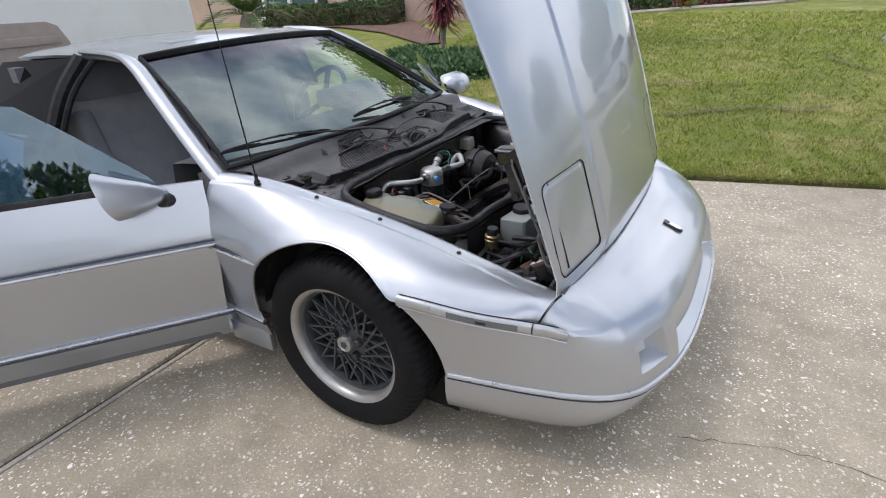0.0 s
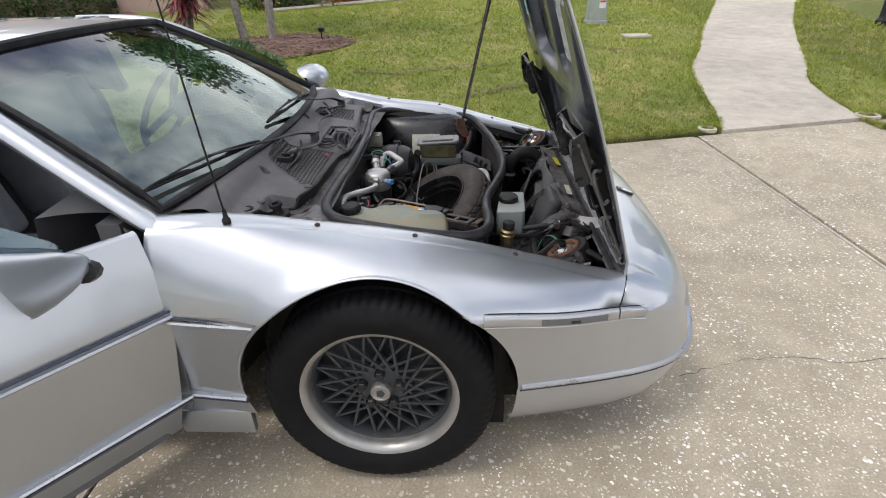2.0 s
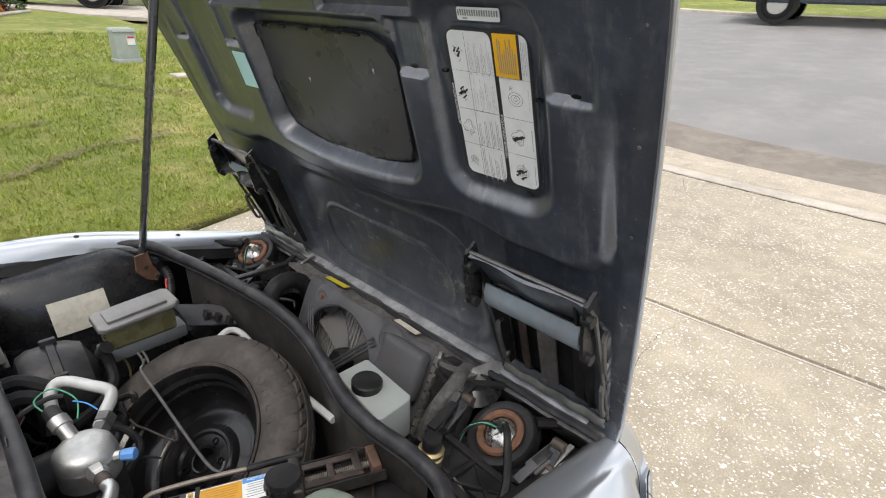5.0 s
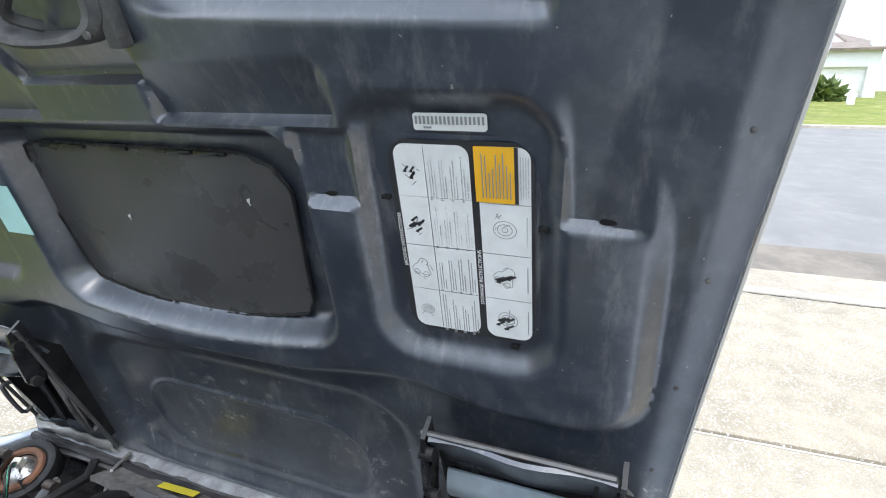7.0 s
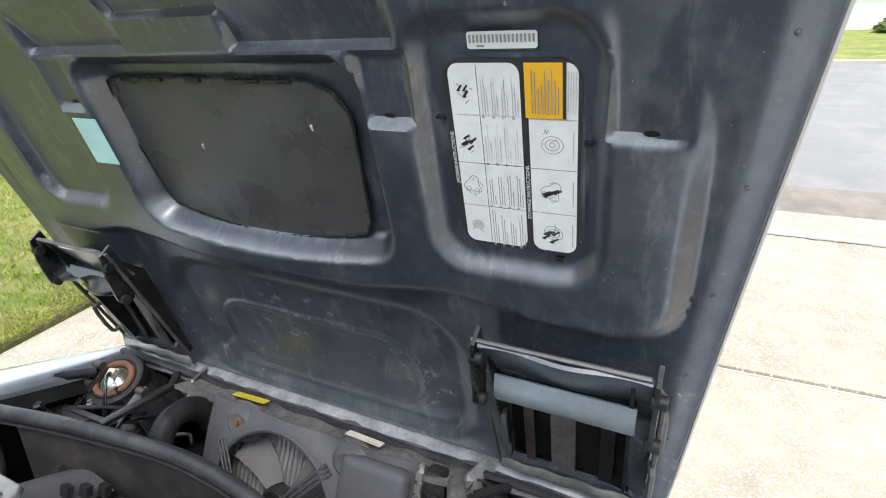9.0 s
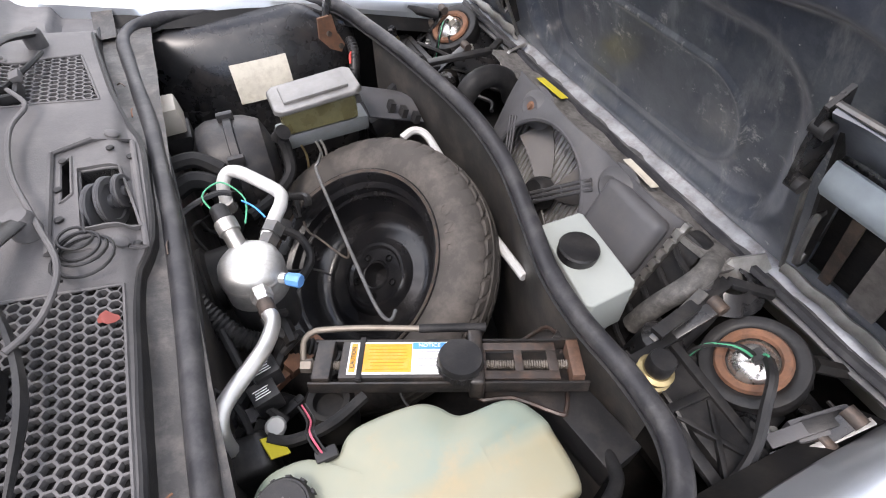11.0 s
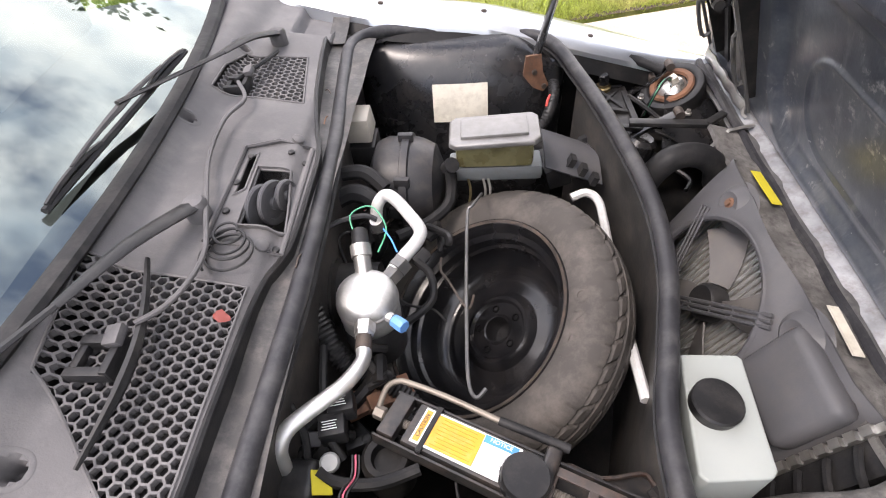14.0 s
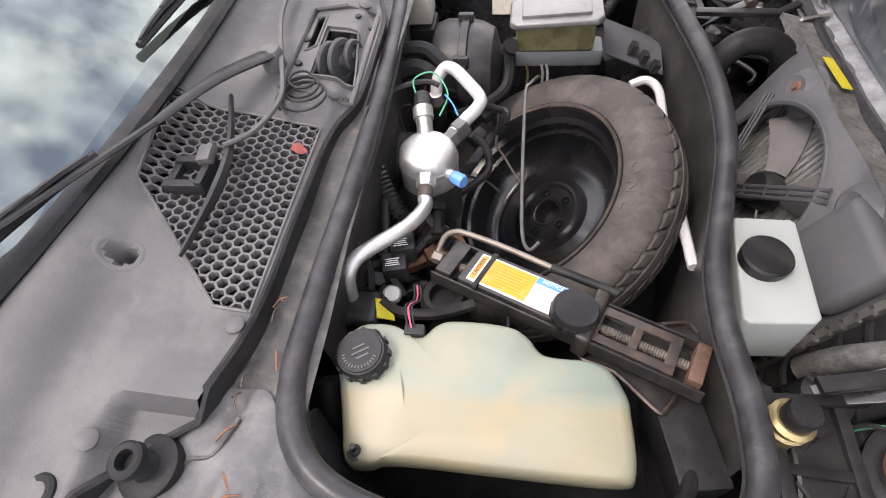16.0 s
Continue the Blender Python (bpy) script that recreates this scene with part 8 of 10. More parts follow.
def strut(a, b, n0=0.040):
    """A ladder-like strut from a to b over the fan."""
    a, b = Vector((*a, n0)), Vector((*b, n0))
    d = (b - a).normalized()
    w = Vector((-d.y, d.x, 0)) * 0.009
    for off in (-1, 0, 1):
        q = Geo()
        q.sweep([RM @ (a + w * off), RM @ (b + w * off)], 0.0026, 6, 0, flat=1.6)
        part("shroud_strut", q, SHROUD, rad)
    for k in range(4):
        c = a.lerp(b, (k + 0.5) / 4)
        q = Geo()
        q.sweep([RM @ (c - w), RM @ (c + w)], 0.002, 6, 0)
        part("strut_web", q, SHROUD, rad)


strut((0.030, 0.185), (-0.105, 0.040))
strut((0.085, 0.200), (0.160, 0.060))
strut((0.030, 0.180), (-0.02, 0.325))
for y in (-0.137, 0.130):
    q = Geo()
    q.lathe([(0.052, 0.0), (0.044, 0.006), (0.032, 0.018), (0.024, 0.023), (0.017, 0.021), (0, 0.021)], 28, RM @ pose(y, 0.022, 0.014) @ Matrix.Diagonal((1.0, 0.8, 1, 1)))
    part("shroud_ear", q, SHROUD, rad, "raised mounting ear", angle=25)
    q = Geo()
    q.lathe([(0.010, 0), (0.010, 0.002), (0.006, 0.003), (0.0055, 0.007), (0, 0.007)], 12, RM @ pose(y, 0.020, 0.034))
    part("shroud_bolt", q, RUST, rad, "rusty washer and bolt")
q = Geo()
q.grid(6, 40, lambda u, v: (0.548 + 0.062 * u, -0.36 + 0.72 * v, 0.600 - 0.018 * u + 0.003 * math.sin(40 * v)))
part("radiator_support", q, surface("gritty_grey", (0.13, 0.125, 0.12), 0.7, 0.1, 0.5, 30, 200, 0.8, dirt=(0.04, 0.037, 0.034), dirt_amount=0.8), rad, "grimy radiator support rail", thick=0.01)
q = Geo()
q.grid(6, 60, lambda u, v: (0.605 + 0.046 * u, -0.640 + 1.28 * v, 0.569 + 0.010 * math.sin(2.2 * u) + 0.0015 * math.sin(60 * v)))
part("hinge_rail", q, LATCH, car, "scuffed dark grey hinge rail", thick=0.008)
q = Geo()
q.sweep([(0.612, -0.64 + 1.28 * i / 30, 0.584 + 0.002 * math.sin(i * 1.7)) for i in range(31)], 0.008, 6, 0)
part("rail_seal", q, SEAL, car)
q = Geo()
q.grid(5, 80, lambda u, v: (0.632 + (0.014 + max(0.006, 0.90 * skin_n(-0.60 + 1.20 * v, 0.0))) * u, -0.60 + 1.20 * v, 0.585 - 0.006 * (2 * u - 1) ** 2 + 0.0012 * math.sin(80 * v + 3 * u)))
part("hinge_channel", q, surface("scuffed_grey", (0.36, 0.37, 0.385), 0.45, 0.3, 0.35, 22, 220, 0.4, dirt=(0.13, 0.10, 0.085), dirt_amount=0.5), car, "scuffed grey metal channel", thick=0.003)
q = Geo()
q.box(0, 0, 0, 0.019, 0.088, 0.0016, pose(0.586, 0.167, 0.6010, 0, 14, 3))
part("yellow_sticker", q, TAGYELLOW, rad, "yellow warning sticker")
q = Geo()
q.box(0, 0, 0, 0.018, 0.082, 0.0016, pose(0.581, -0.131, 0.6015, 0, 14, -2))
part("white_sticker", q, OLDLABEL, rad, "worn white sticker")
q = Geo()
q.sweep([(0.40, 0.235, 0.50), (0.41, 0.245, 0.56), (0.445, 0.252, 0.603), (0.495, 0.260, 0.603), (0.535, 0.262, 0.575), (0.55, 0.262, 0.53)], 0.024, 14, 6)
part("radiator_hose", q, RUBBER, rad, "thick black radiator hose")
q = Geo()
q.lathe([(0.027, 0), (0.027, 0.012)], 16, axis_pose((0.405, 0.238, 0.52), (0.1, 0.1, 1)), caps=False)
part("hose_clamp", q, OLDLABEL, rad)
q = Geo()
q.sweep([(0.535, -0.345, 0.585), (0.515, -0.385, 0.570), (0.47, -0.395, 0.52), (0.43, -0.40, 0.45), (0.40, -0.38, 0.40)], 0.020, 12, 6)
part("radiator_hose", q, RUBBER, rad, "grey dusty lower hose")
q = Geo()
q.box(0, 0.20, -0.03, 0.05, 0.4, 0.05, RM @ pose(-0.295, 0, 0))
part("end_tank", q, PLASTIC, rad, bevel=0.01)
q = Geo()
for i in range(16):
    q.box(-0.272, 0.01 + 0.022 * i, 0.004, 0.012, 0.015, 0.010, RM)
q.box(-0.272, 0.18, -0.004, 0.010, 0.38, 0.010, RM)
part("core_edge", q, DULLMETAL, rad, "notched pale radiator edge")
for i in range(7):
    q = Geo()
    d = 0.03 + 0.045 * i
    q.sweep([RM @ Vector(p) for p in ((-0.285, d, 0.004), (-0.305, d + 0.004, 0.012), (-0.33, d + 0.012, 0.010), (-0.355, d + 0.026, -0.004))], 0.0055, 6, 3)
    part("tank_rib", q, PLASTIC, rad, "curved black tank rib")
q = Geo()
q.sweep([(0.56, -0.335, 0.592), (0.525, -0.352, 0.600), (0.49, -0.355, 0.585), (0.46, -0.345, 0.545), (0.44, -0.335, 0.49)], 0.017, 12, 6)
part("radiator_hose", q, surface("gritty_rubber", (0.06, 0.058, 0.056), 0.7, 0.0, 0.4, 40, 260, 0.6, dirt=(0.18, 0.17, 0.16), dirt_amount=0.5), rad, "gritty grey rubber hose")
# white pipe beside the spare
q = Geo()
q.sweep([(0.262, 0.222, 0.538), (0.290, 0.228, 0.545), (0.312, 0.212, 0.538), (0.318, 0.16, 0.522), (0.316, 0.0, 0.510), (0.316, -0.195, 0.520)], 0.0085, 8, 4)
part("white_pipe", q, WHITEPIPE, bay, "white painted pipe")
q = Geo()
q.grid(8, 10, lambda u, v: (0.215 + 0.12 * u, 0.28 + 0.13 * v, 0.57 - 0.05 * u + 0.02 * math.sin(v * 3)))
part("air_baffle", q, SHROUD, bay, "black plastic baffle", thick=0.004)
for i in range(3):
    q = Geo()
    q.box(0, 0, 0, 0.012, 0.02, 0.02, pose(0.27 + 0.02 * i, 0.30 - 0.02 * i, 0.568 - 0.008 * i, 0, 20, 0))
    part("baffle_rib", q, PLASTIC, bay)


q = Geo()
q.box(0.60, 0, 0.33, 0.40, 1.22, 0.02)
part("lower_shield", q, BAYBLACK, bay, "black lower splash shield")


# headlight assemblies
def headlight(sg):
    hl = new("headlight_unit")
    hl.parent = car
    tagged(hl, "retractable headlight unit seen from behind with a rusty ring")

    def at(x, y, z):
        return Vector((x, sg * y, z))
    m = axis_pose(at(0.535, 0.565, 0.566) if sg > 0 else at(0.512, 0.482, 0.557), (-0.45, -sg * 0.15, 0.9)) @ Matrix.Diagonal((0.78, 0.78, 0.8, 1))
    q = Geo()
    q.lathe([(0.088, -0.05), (0.092, -0.005), (0.088, 0.004), (0.074, 0.006), (0.066, 0.002), (0.058, -0.012), (0.04, -0.02), (0, -0.022)], 40, m)
    part("bucket", q, PLASTIC, hl, "black headlight bucket")
    q = Geo()
    q.lathe([(0.064, 0.003), (0.060, 0.010), (0.048, 0.010), (0.044, 0.002)], 32, m, caps=False)
    part("retaining_ring", q, RUST, hl, "rust-brown ring")
    q = Geo()
    q.lathe([(0.045, -0.004), (0.038, 0.004), (0.026, 0.012), (0.012, 0.016), (0, 0.016)], 28, m)
    part("lamp_back", q, surface("silvered", (0.55, 0.54, 0.52), 0.25, 0.9, 0.2, 30, dirt=(0.2, 0.13, 0.08), dirt_amount=0.4), hl, "tarnished silvered lamp back")
    q = Geo()
    q.box(0.004, 0.008, 0.024, 0.022, 0.02, 0.02, m)
    part("lamp_plug", q, OLDLABEL if sg > 0 else PLASTIC, hl)
    for k, mt in enumerate((PLASTIC, GREENWIRE, PLASTIC)):
        q = Geo()
        p = m @ Vector((0.004, 0.005 * (k - 1), 0.03))
        q.sweep([p, p + Vector((-0.02, -sg * 0.02, 0.012)), p + Vector((-0.045, -sg * 0.045, -0.01)), p + Vector((-0.06, -sg * 0.05, -0.06))], 0.0028, 6, 5)
        part("lamp_wire", q, mt, hl)
    for a, b in ((at(0.40, 0.40, 0.545), at(0.50, 0.405, 0.60)), (at(0.46, 0.598, 0.52), at(0.53, 0.60, 0.60)), (at(0.40, 0.585, 0.50), at(0.50, 0.605, 0.565))):
        q = Geo()
        d = b - a
        q.box(0, 0, d.length / 2, 0.022, 0.006, d.length, axis_pose(a, d))
        part("lift_arm", q, GLOSSBLACK, hl, bevel=0.002)
        q = Geo()
        q.lathe([(0.010, -0.012), (0.010, 0.012), (0, 0.012)], 10, axis_pose(b, (0, sg, 0)))
        part("arm_pivot", q, BROWNMETAL, hl)
    q = Geo()
    q.box(0.405, sg * 0.50, 0.52, 0.07, 0.20, 0.06)
    part("lift_frame", q, PLASTIC, hl, bevel=0.008)
    q = Geo()
    q.lathe([(0.035, 0), (0.035, 0.07), (0.025, 0.08), (0, 0.08)], 18, axis_pose(at(0.42, 0.39, 0.47), (0.2, sg * 0.1, 1)))
    part("lift_motor", q, GLOSSBLACK, hl)
    q = Geo()
    if sg > 0:
        mm = axis_pose(at(0.385, 0.590, 0.545), (-0.1, 0, 1))
        q.lathe([(0.018, -0.02), (0.018, 0.012), (0.014, 0.014), (0.014, 0.02), (0, 0.02)], 16, mm)
        part("sensor_body", q, BRASS, hl, "brass sensor body")
        q = Geo()
        q.lathe([(0.013, 0.02), (0.013, 0.042), (0.010, 0.045), (0, 0.045)], 6, mm)
        part("sensor_cap", q, GLOSSBLACK, hl)
        q = Geo()
        q.grid(14, 10, lambda u, v: at(0.512 + 0.128 * u - 0.02 * v, 0.535 - 0.13 * v, 0.560 - 0.085 * v - 0.02 * u * u))
        part("lamp_shield", q, GLOSSBLACK, hl, "glossy black lamp shield", thick=0.004)
        q = Geo()
        q.sweep([at(0.36, 0.66, 0.60), at(0.40, 0.645, 0.615), at(0.46, 0.63, 0.60), at(0.515, 0.59, 0.592)], 0.011, 10, 6)
        part("wire_sleeve", q, RUBBER, hl, "black wiring sleeve")
    else:
        q.lathe([(0.017, 0), (0.017, 0.03), (0.020, 0.031), (0.020, 0.036), (0, 0.036)], 16, axis_pose(at(0.520, 0.372, 0.560), (-0.2, 0.4, 0.9)))
        part("chrome_cap", q, CHROME, hl, "bright metal cap")
        q = Geo()
        q.grid(15, 5, lambda u, v: at(0.560 + (0.030 + 0.030 * v) * math.cos(math.pi * (u - 0.1)), 0.372 + (0.030 + 0.026 * v) * math.sin(math.pi * (u - 0.1)), 0.590 - 0.020 * v))
        part("lamp_shield", q, GLOSSBLACK, hl, "half-round black shield", thick=0.004)
        for pa, pb, w_, mt in (((0.405, 0.398, 0.560), (0.500, 0.378, 0.600), 0.016, DARKSTEEL), ((0.440, 0.575, 0.560), (0.530, 0.592, 0.590), 0.018, SHROUD), ((0.445, 0.602, 0.555), (0.560, 0.612, 0.586), 0.010, DULLMETAL)):
            pa, pb = at(*pa), at(*pb)
            q = Geo()
            q.box(0, 0, (pb - pa).length / 2, w_, 0.005, (pb - pa).length, axis_pose(pa, pb - pa))
            part("lift_link", q, mt, hl, "grey steel link", bevel=0.0015)
        q = Geo()
        q.box(0, 0, 0, 0.075, 0.030, 0.040, Matrix.Translation(at(0.515, 0.588, 0.560)) @ pose(0, 0, 0, 4, -18, -14))
        pb_ = part("plug_box", q, SHROUD, hl, "dark grey plug housing", bevel=0.004)
        q = Geo()
        q.box(0.0, 0.0, 0.022, 0.050, 0.018, 0.010, Matrix.Translation(at(0.515, 0.588, 0.560)) @ pose(0, 0, 0, 4, -18, -14))
        part("plug_latch", q, PLASTIC, pb_, bevel=0.002)
        q = Geo()
        q.sweep([at(0.505, 0.497, 0.590), at(0.480, 0.520, 0.602), at(0.450, 0.545, 0.590), at(0.410, 0.575, 0.578), at(0.370, 0.592, 0.560), at(0.340, 0.590, 0.52)], 0.0075, 8, 6)
        part("lamp_lead", q, PLASTIC, hl, "thick black lamp lead")
        for k_, mt in enumerate((GREENWIRE, BRASS)):
            q = Geo()
            q.sweep([at(0.512, 0.484 + 0.006 * k_, 0.578), at(0.506, 0.492 + 0.006 * k_, 0.594), at(0.496, 0.508, 0.596)], 0.0022, 6, 4)
            part("lamp_wire", q, mt, hl)
        q = Geo()
        q.box(0, 0, 0, 0.030, 0.006, 0.004, Matrix.Translation(at(0.566, 0.512, 0.572)) @ pose(0, 0, 0, 0, 20, 30))
        part("adjuster_clip", q, OLDLABEL, hl, "pale adjuster clip")
    q = Geo()
    q.add([at(0.55, 0.345, 0.55), at(0.58, 0.345, 0.60), at(0.635, 0.36, 0.60), at(0.645, 0.385, 0.57), at(0.60, 0.39, 0.54)], [(0, 1, 2, 3, 4)])
    part("hinge_bracket", q, DULLMETAL, hl, "grey steel hood hinge", thick=0.006)
    q = Geo()
    q.grid(8, 6, lambda u, v: at(0.36 + 0.05 * u, 0.42 + 0.20 * v, 0.55 + 0.02 * math.sin(6 * v) - 0.1 * u))
    part("lift_cover", q, PLASTIC, hl, thick=0.004)
    # black bracket lattice between the seal and the lamp
    for p0, p1, w in (((0.345, 0.40, 0.572), (0.345, 0.60, 0.560), 0.016), ((0.345, 0.415, 0.570), (0.46, 0.405, 0.560), 0.014), ((0.345, 0.49, 0.566), (0.43, 0.49, 0.548), 0.012), ((0.345, 0.59, 0.560), (0.43, 0.60, 0.548), 0.012),
                      ((0.43, 0.41, 0.556), (0.43, 0.60, 0.546), 0.014), ((0.36, 0.50, 0.558), (0.42, 0.59, 0.546), 0.008), ((0.36, 0.59, 0.556), (0.42, 0.50, 0.548), 0.008), ((0.40, 0.40, 0.585), (0.55, 0.375, 0.592), 0.020), ((0.55, 0.375, 0.592), (0.60, 0.42, 0.585), 0.016)):
        a, b = at(*p0), at(*p1)
        q = Geo()
        q.box(0, 0, (b - a).length / 2, w, 0.010, (b - a).length, axis_pose(a, b - a))
        part("bracket_bar", q, PLASTIC, hl, bevel=0.002)
    rs = random.Random(21 + sg)
    for k in range(9):
        q = Geo()
        x0, y0 = rs.uniform(0.36, 0.58), rs.uniform(0.36, 0.62)
        pts = [at(x0, y0, rs.uniform(0.48, 0.56))]
        for _ in range(4):
            pts.append(pts[-1] + Vector((rs.uniform(-0.045, 0.045), sg * rs.uniform(-0.05, 0.05), rs.uniform(-0.015, 0.015))))
        q.sweep(pts, rs.choice((0.003, 0.005, 0.008, 0.011)), 6, 5)
        part("cable", q, rs.choice((PLASTIC, RUBBER, PLASTIC, BAYBLACK)), hl)
    for k in range(7):
        q = Geo()
        q.box(0, 0, 0, rs.uniform(0.02, 0.06), rs.uniform(0.02, 0.06), rs.uniform(0.01, 0.03), Matrix.Translation(at(rs.uniform(0.37, 0.60), rs.uniform(0.38, 0.62), rs.uniform(0.44, 0.515))) @ pose(0, 0, 0, rs.uniform(-20, 20), rs.uniform(-20, 20), rs.uniform(-40, 40)))
        part("bracket", q, rs.choice((PLASTIC, GLOSSBLACK, BAYBLACK)), hl, bevel=0.003)
    for k in range(3):
        q = Geo()
        q.lathe([(0.008, 0), (0.008, 0.005), (0.005, 0.006), (0.005, 0.012), (0, 0.012)], 8, Matrix.Translation(at(0.38 + 0.09 * k, 0.425 + 0.07 * ((k * 2) % 3), 0.535)))
        part("bolt", q, DULLMETAL, hl)
    return hl


headlight(-1)
headlight(1)

# cables and hoses round the booster, heater and tank
rs = random.Random(52)
for k in range(22):
    q = Geo()
    p = Vector((rs.uniform(-0.17, 0.02), rs.uniform(-0.34, 0.24), rs.uniform(0.50, 0.60)))
    pts = [p]
    for _ in range(4):
        p = p + Vector((rs.uniform(-0.045, 0.045), rs.uniform(-0.05, 0.05), rs.uniform(-0.03, 0.022)))
        p.x = max(-0.175, p.x)
        p.z = min(p.z, 0.625)
        pts.append(p)
    r_ = rs.choice((0.0022, 0.003, 0.005, 0.007, 0.011))
    q.sweep(pts, r_, 8, 6)
    part("cable", q, rs.choice((PLASTIC, RUBBER, BAYBLACK, PLASTIC)) if rs.random() > 0.08 else BROWNMETAL, bay)
for k in range(9):
    q = Geo()
    m = Matrix.Translation((rs.uniform(-0.16, 0.0), rs.uniform(-0.30, 0.22), rs.uniform(0.52, 0.585))) @ pose(0, 0, 0, rs.uniform(-30, 30), rs.uniform(-30, 30), rs.uniform(-60, 60))
    q.box(0, 0, 0, rs.uniform(0.018, 0.035), rs.uniform(0.014, 0.03), rs.uniform(0.014, 0.026), m)
    q.box(0.012, 0, 0.004, 0.012, 0.010, 0.010, m)
    part("connector", q, rs.choice((PLASTIC, PLASTIC, BAYBLACK, COWL)), bay, bevel=0.002)
q = Geo()
q.sweep([(0.250, 0.500, 0.630), (0.248, 0.470, 0.610), (0.232, 0.440, 0.575), (0.200, 0.420, 0.545), (0.16, 0.42, 0.50)], 0.011, 10, 12, ridges=0.14)
part("loom_tube", q, PLASTIC, bay, "ribbed black wiring conduit")
q = Geo()
q.sweep([(0.246, 0.474, 0.618), (0.236, 0.462, 0.612), (0.232, 0.452, 0.598)], 0.003, 6, 4)
part("loom_wire", q, RED, bay, "short red wire")
for pts, r_ in (([(-0.185, -0.50, 0.62), (-0.155, -0.53, 0.60), (-0.12, -0.56, 0.54), (-0.09, -0.57, 0.46)], 0.026), ([(-0.17, -0.44, 0.60), (-0.165, -0.47, 0.57), (-0.17, -0.50, 0.50)], 0.018), ([(0.19, -0.56, 0.60), (0.24, -0.53, 0.57), (0.26, -0.46, 0.53), (0.25, -0.40, 0.50)], 0.009)):
    q = Geo()
    q.sweep(pts, r_, 12, 6)
    part("hose", q, RUBBER, bay)
# bracket plates in front of the wheelhouse
for x, y, z, sx, sy, sz, a in ((0.20, 0.37, 0.55, 0.09, 0.10, 0.006, 20), (0.24, 0.33, 0.53, 0.05, 0.08, 0.05, -15), (0.16, 0.40, 0.52, 0.12, 0.05, 0.04, 8), (0.255, -0.46, 0.535, 0.06, 0.12, 0.05, 5)):
    q = Geo()
    q.box(0, 0, 0, sx, sy, sz, pose(x, y, z, 0, a, 10))
    part("bracket", q, PLASTIC, bay, bevel=0.004)

# ---- loose things in the compartment ----
WHEELBLACK = surface("wheel_black", (0.008, 0.008, 0.009), 0.19, var=0.3, scale=12, bumpy=0.06, dirt=(0.07, 0.06, 0.055), dirt_amount=0.16)
spare = thing("spare_wheel", "dusty compact spare tyre on a black steel wheel", "spare wheel")
SM = axis_pose((0.091, 0.004, 0.430), (-0.54, -0.14, 0.83))
q = Geo()
side = [(0.180, -0.045), (0.188, -0.055), (0.205, -0.062), (0.226, -0.0635), (0.238, -0.061)]
crown_z = [-0.058 + 0.116 * i / 46 for i in range(47)]
crown_r = [(-0.058, 0.243), (-0.052, 0.2515), (-0.044, 0.2590), (-0.030, 0.2650), (0.0, 0.2680), (0.030, 0.2650), (0.044, 0.2590), (0.052, 0.2515), (0.058, 0.243)]
sp = side + [(spline(crown_r, z), z) for z in crown_z] + [(r, -z) for r, z in reversed(side)]
seg = 552


def lug_cut(a, z):
    """How deep the tread is cut at angle a and height z."""
    if abs(z) > 0.055:
        return 0.0
    ph = a * 46 / (2 * math.pi)
    g_ = 0.0
    for c in (-0.034, -0.011, 0.011, 0.034):
        g_ = max(g_, 1 - abs(z - c) / 0.0030)
    row = 0 if abs(z) < 0.011 else 1 if abs(z) < 0.034 else 2
    f = (ph + (0.0, 0.5, 0.1)[row] + abs(z) * (0, 22, 9)[row]) % 1.0
    g_ = max(g_, (0.0, 1.0, 0.35)[row] * (1 - abs(f - 0.5) / 0.10))
    return 0.0055 * min(1.0, max(0.0, g_) * 1.8) * step(0.057, 0.052, abs(z))


vs = []
for i in range(seg):
    a = 2 * math.pi * i / seg
    for r, z in sp:
        rad = r - lug_cut(a, z)
        vs.append((rad * math.cos(a), rad * math.sin(a), z))
n = len(sp)
q.add(vs, [(i * n + j, ((i + 1) % seg) * n + j, ((i + 1) % seg) * n + j + 1, i * n + j + 1) for i in range(seg) for j in range(n - 1)], SM)
part("tyre", q, SPARE, spare, "dusty brown-black compact tyre")
q = Geo()
q.lathe([(0.183, 0.048), (0.190, 0.054), (0.188, 0.058), (0.180, 0.056), (0.174, 0.048), (0.170, 0.036), (0.160, 0.030), (0.158, 0.012), (0.152, 0.008), (0.150, -0.015), (0.144, -0.030), (0.132, -0.046), (0.116, -0.053), (0.098, -0.050), (0.080, -0.046), (0.072, -0.036), (0.066, -0.031), (0.060, -0.031), (0.055, -0.037), (0.031, -0.037), (0.028, -0.033), (0.025, -0.034), (0.023, -0.07), (0.0, -0.07)], 64, SM, caps=False)
part("steel_wheel", q, WHEELBLACK, spare, "gloss black steel wheel")
q = Geo()
q.lathe([(0.183, 0.047), (0.1895, 0.0545), (0.186, 0.0590), (0.181, 0.0565)], 64, SM, caps=False)
part("wheel_edge", q, BROWNMETAL, spare, "rusty wheel edge")
for k in range(5):
    q = Geo()
    a = radians(72 * k + 20)
    q.lathe([(0.0, -0.0372), (0.0048, -0.0372), (0.0056, -0.0345), (0.0072, -0.0350), (0.0078, -0.0375)], 16, SM @ pose(0.043 * math.cos(a), 0.043 * math.sin(a), 0), caps=False)
    part("lug_seat", q, surface("hole_black", (0.002, 0.002, 0.002), 0.8, spec=0.1) if k == 0 else bpy.data.materials["hole_black"], spare, "black bolt hole")
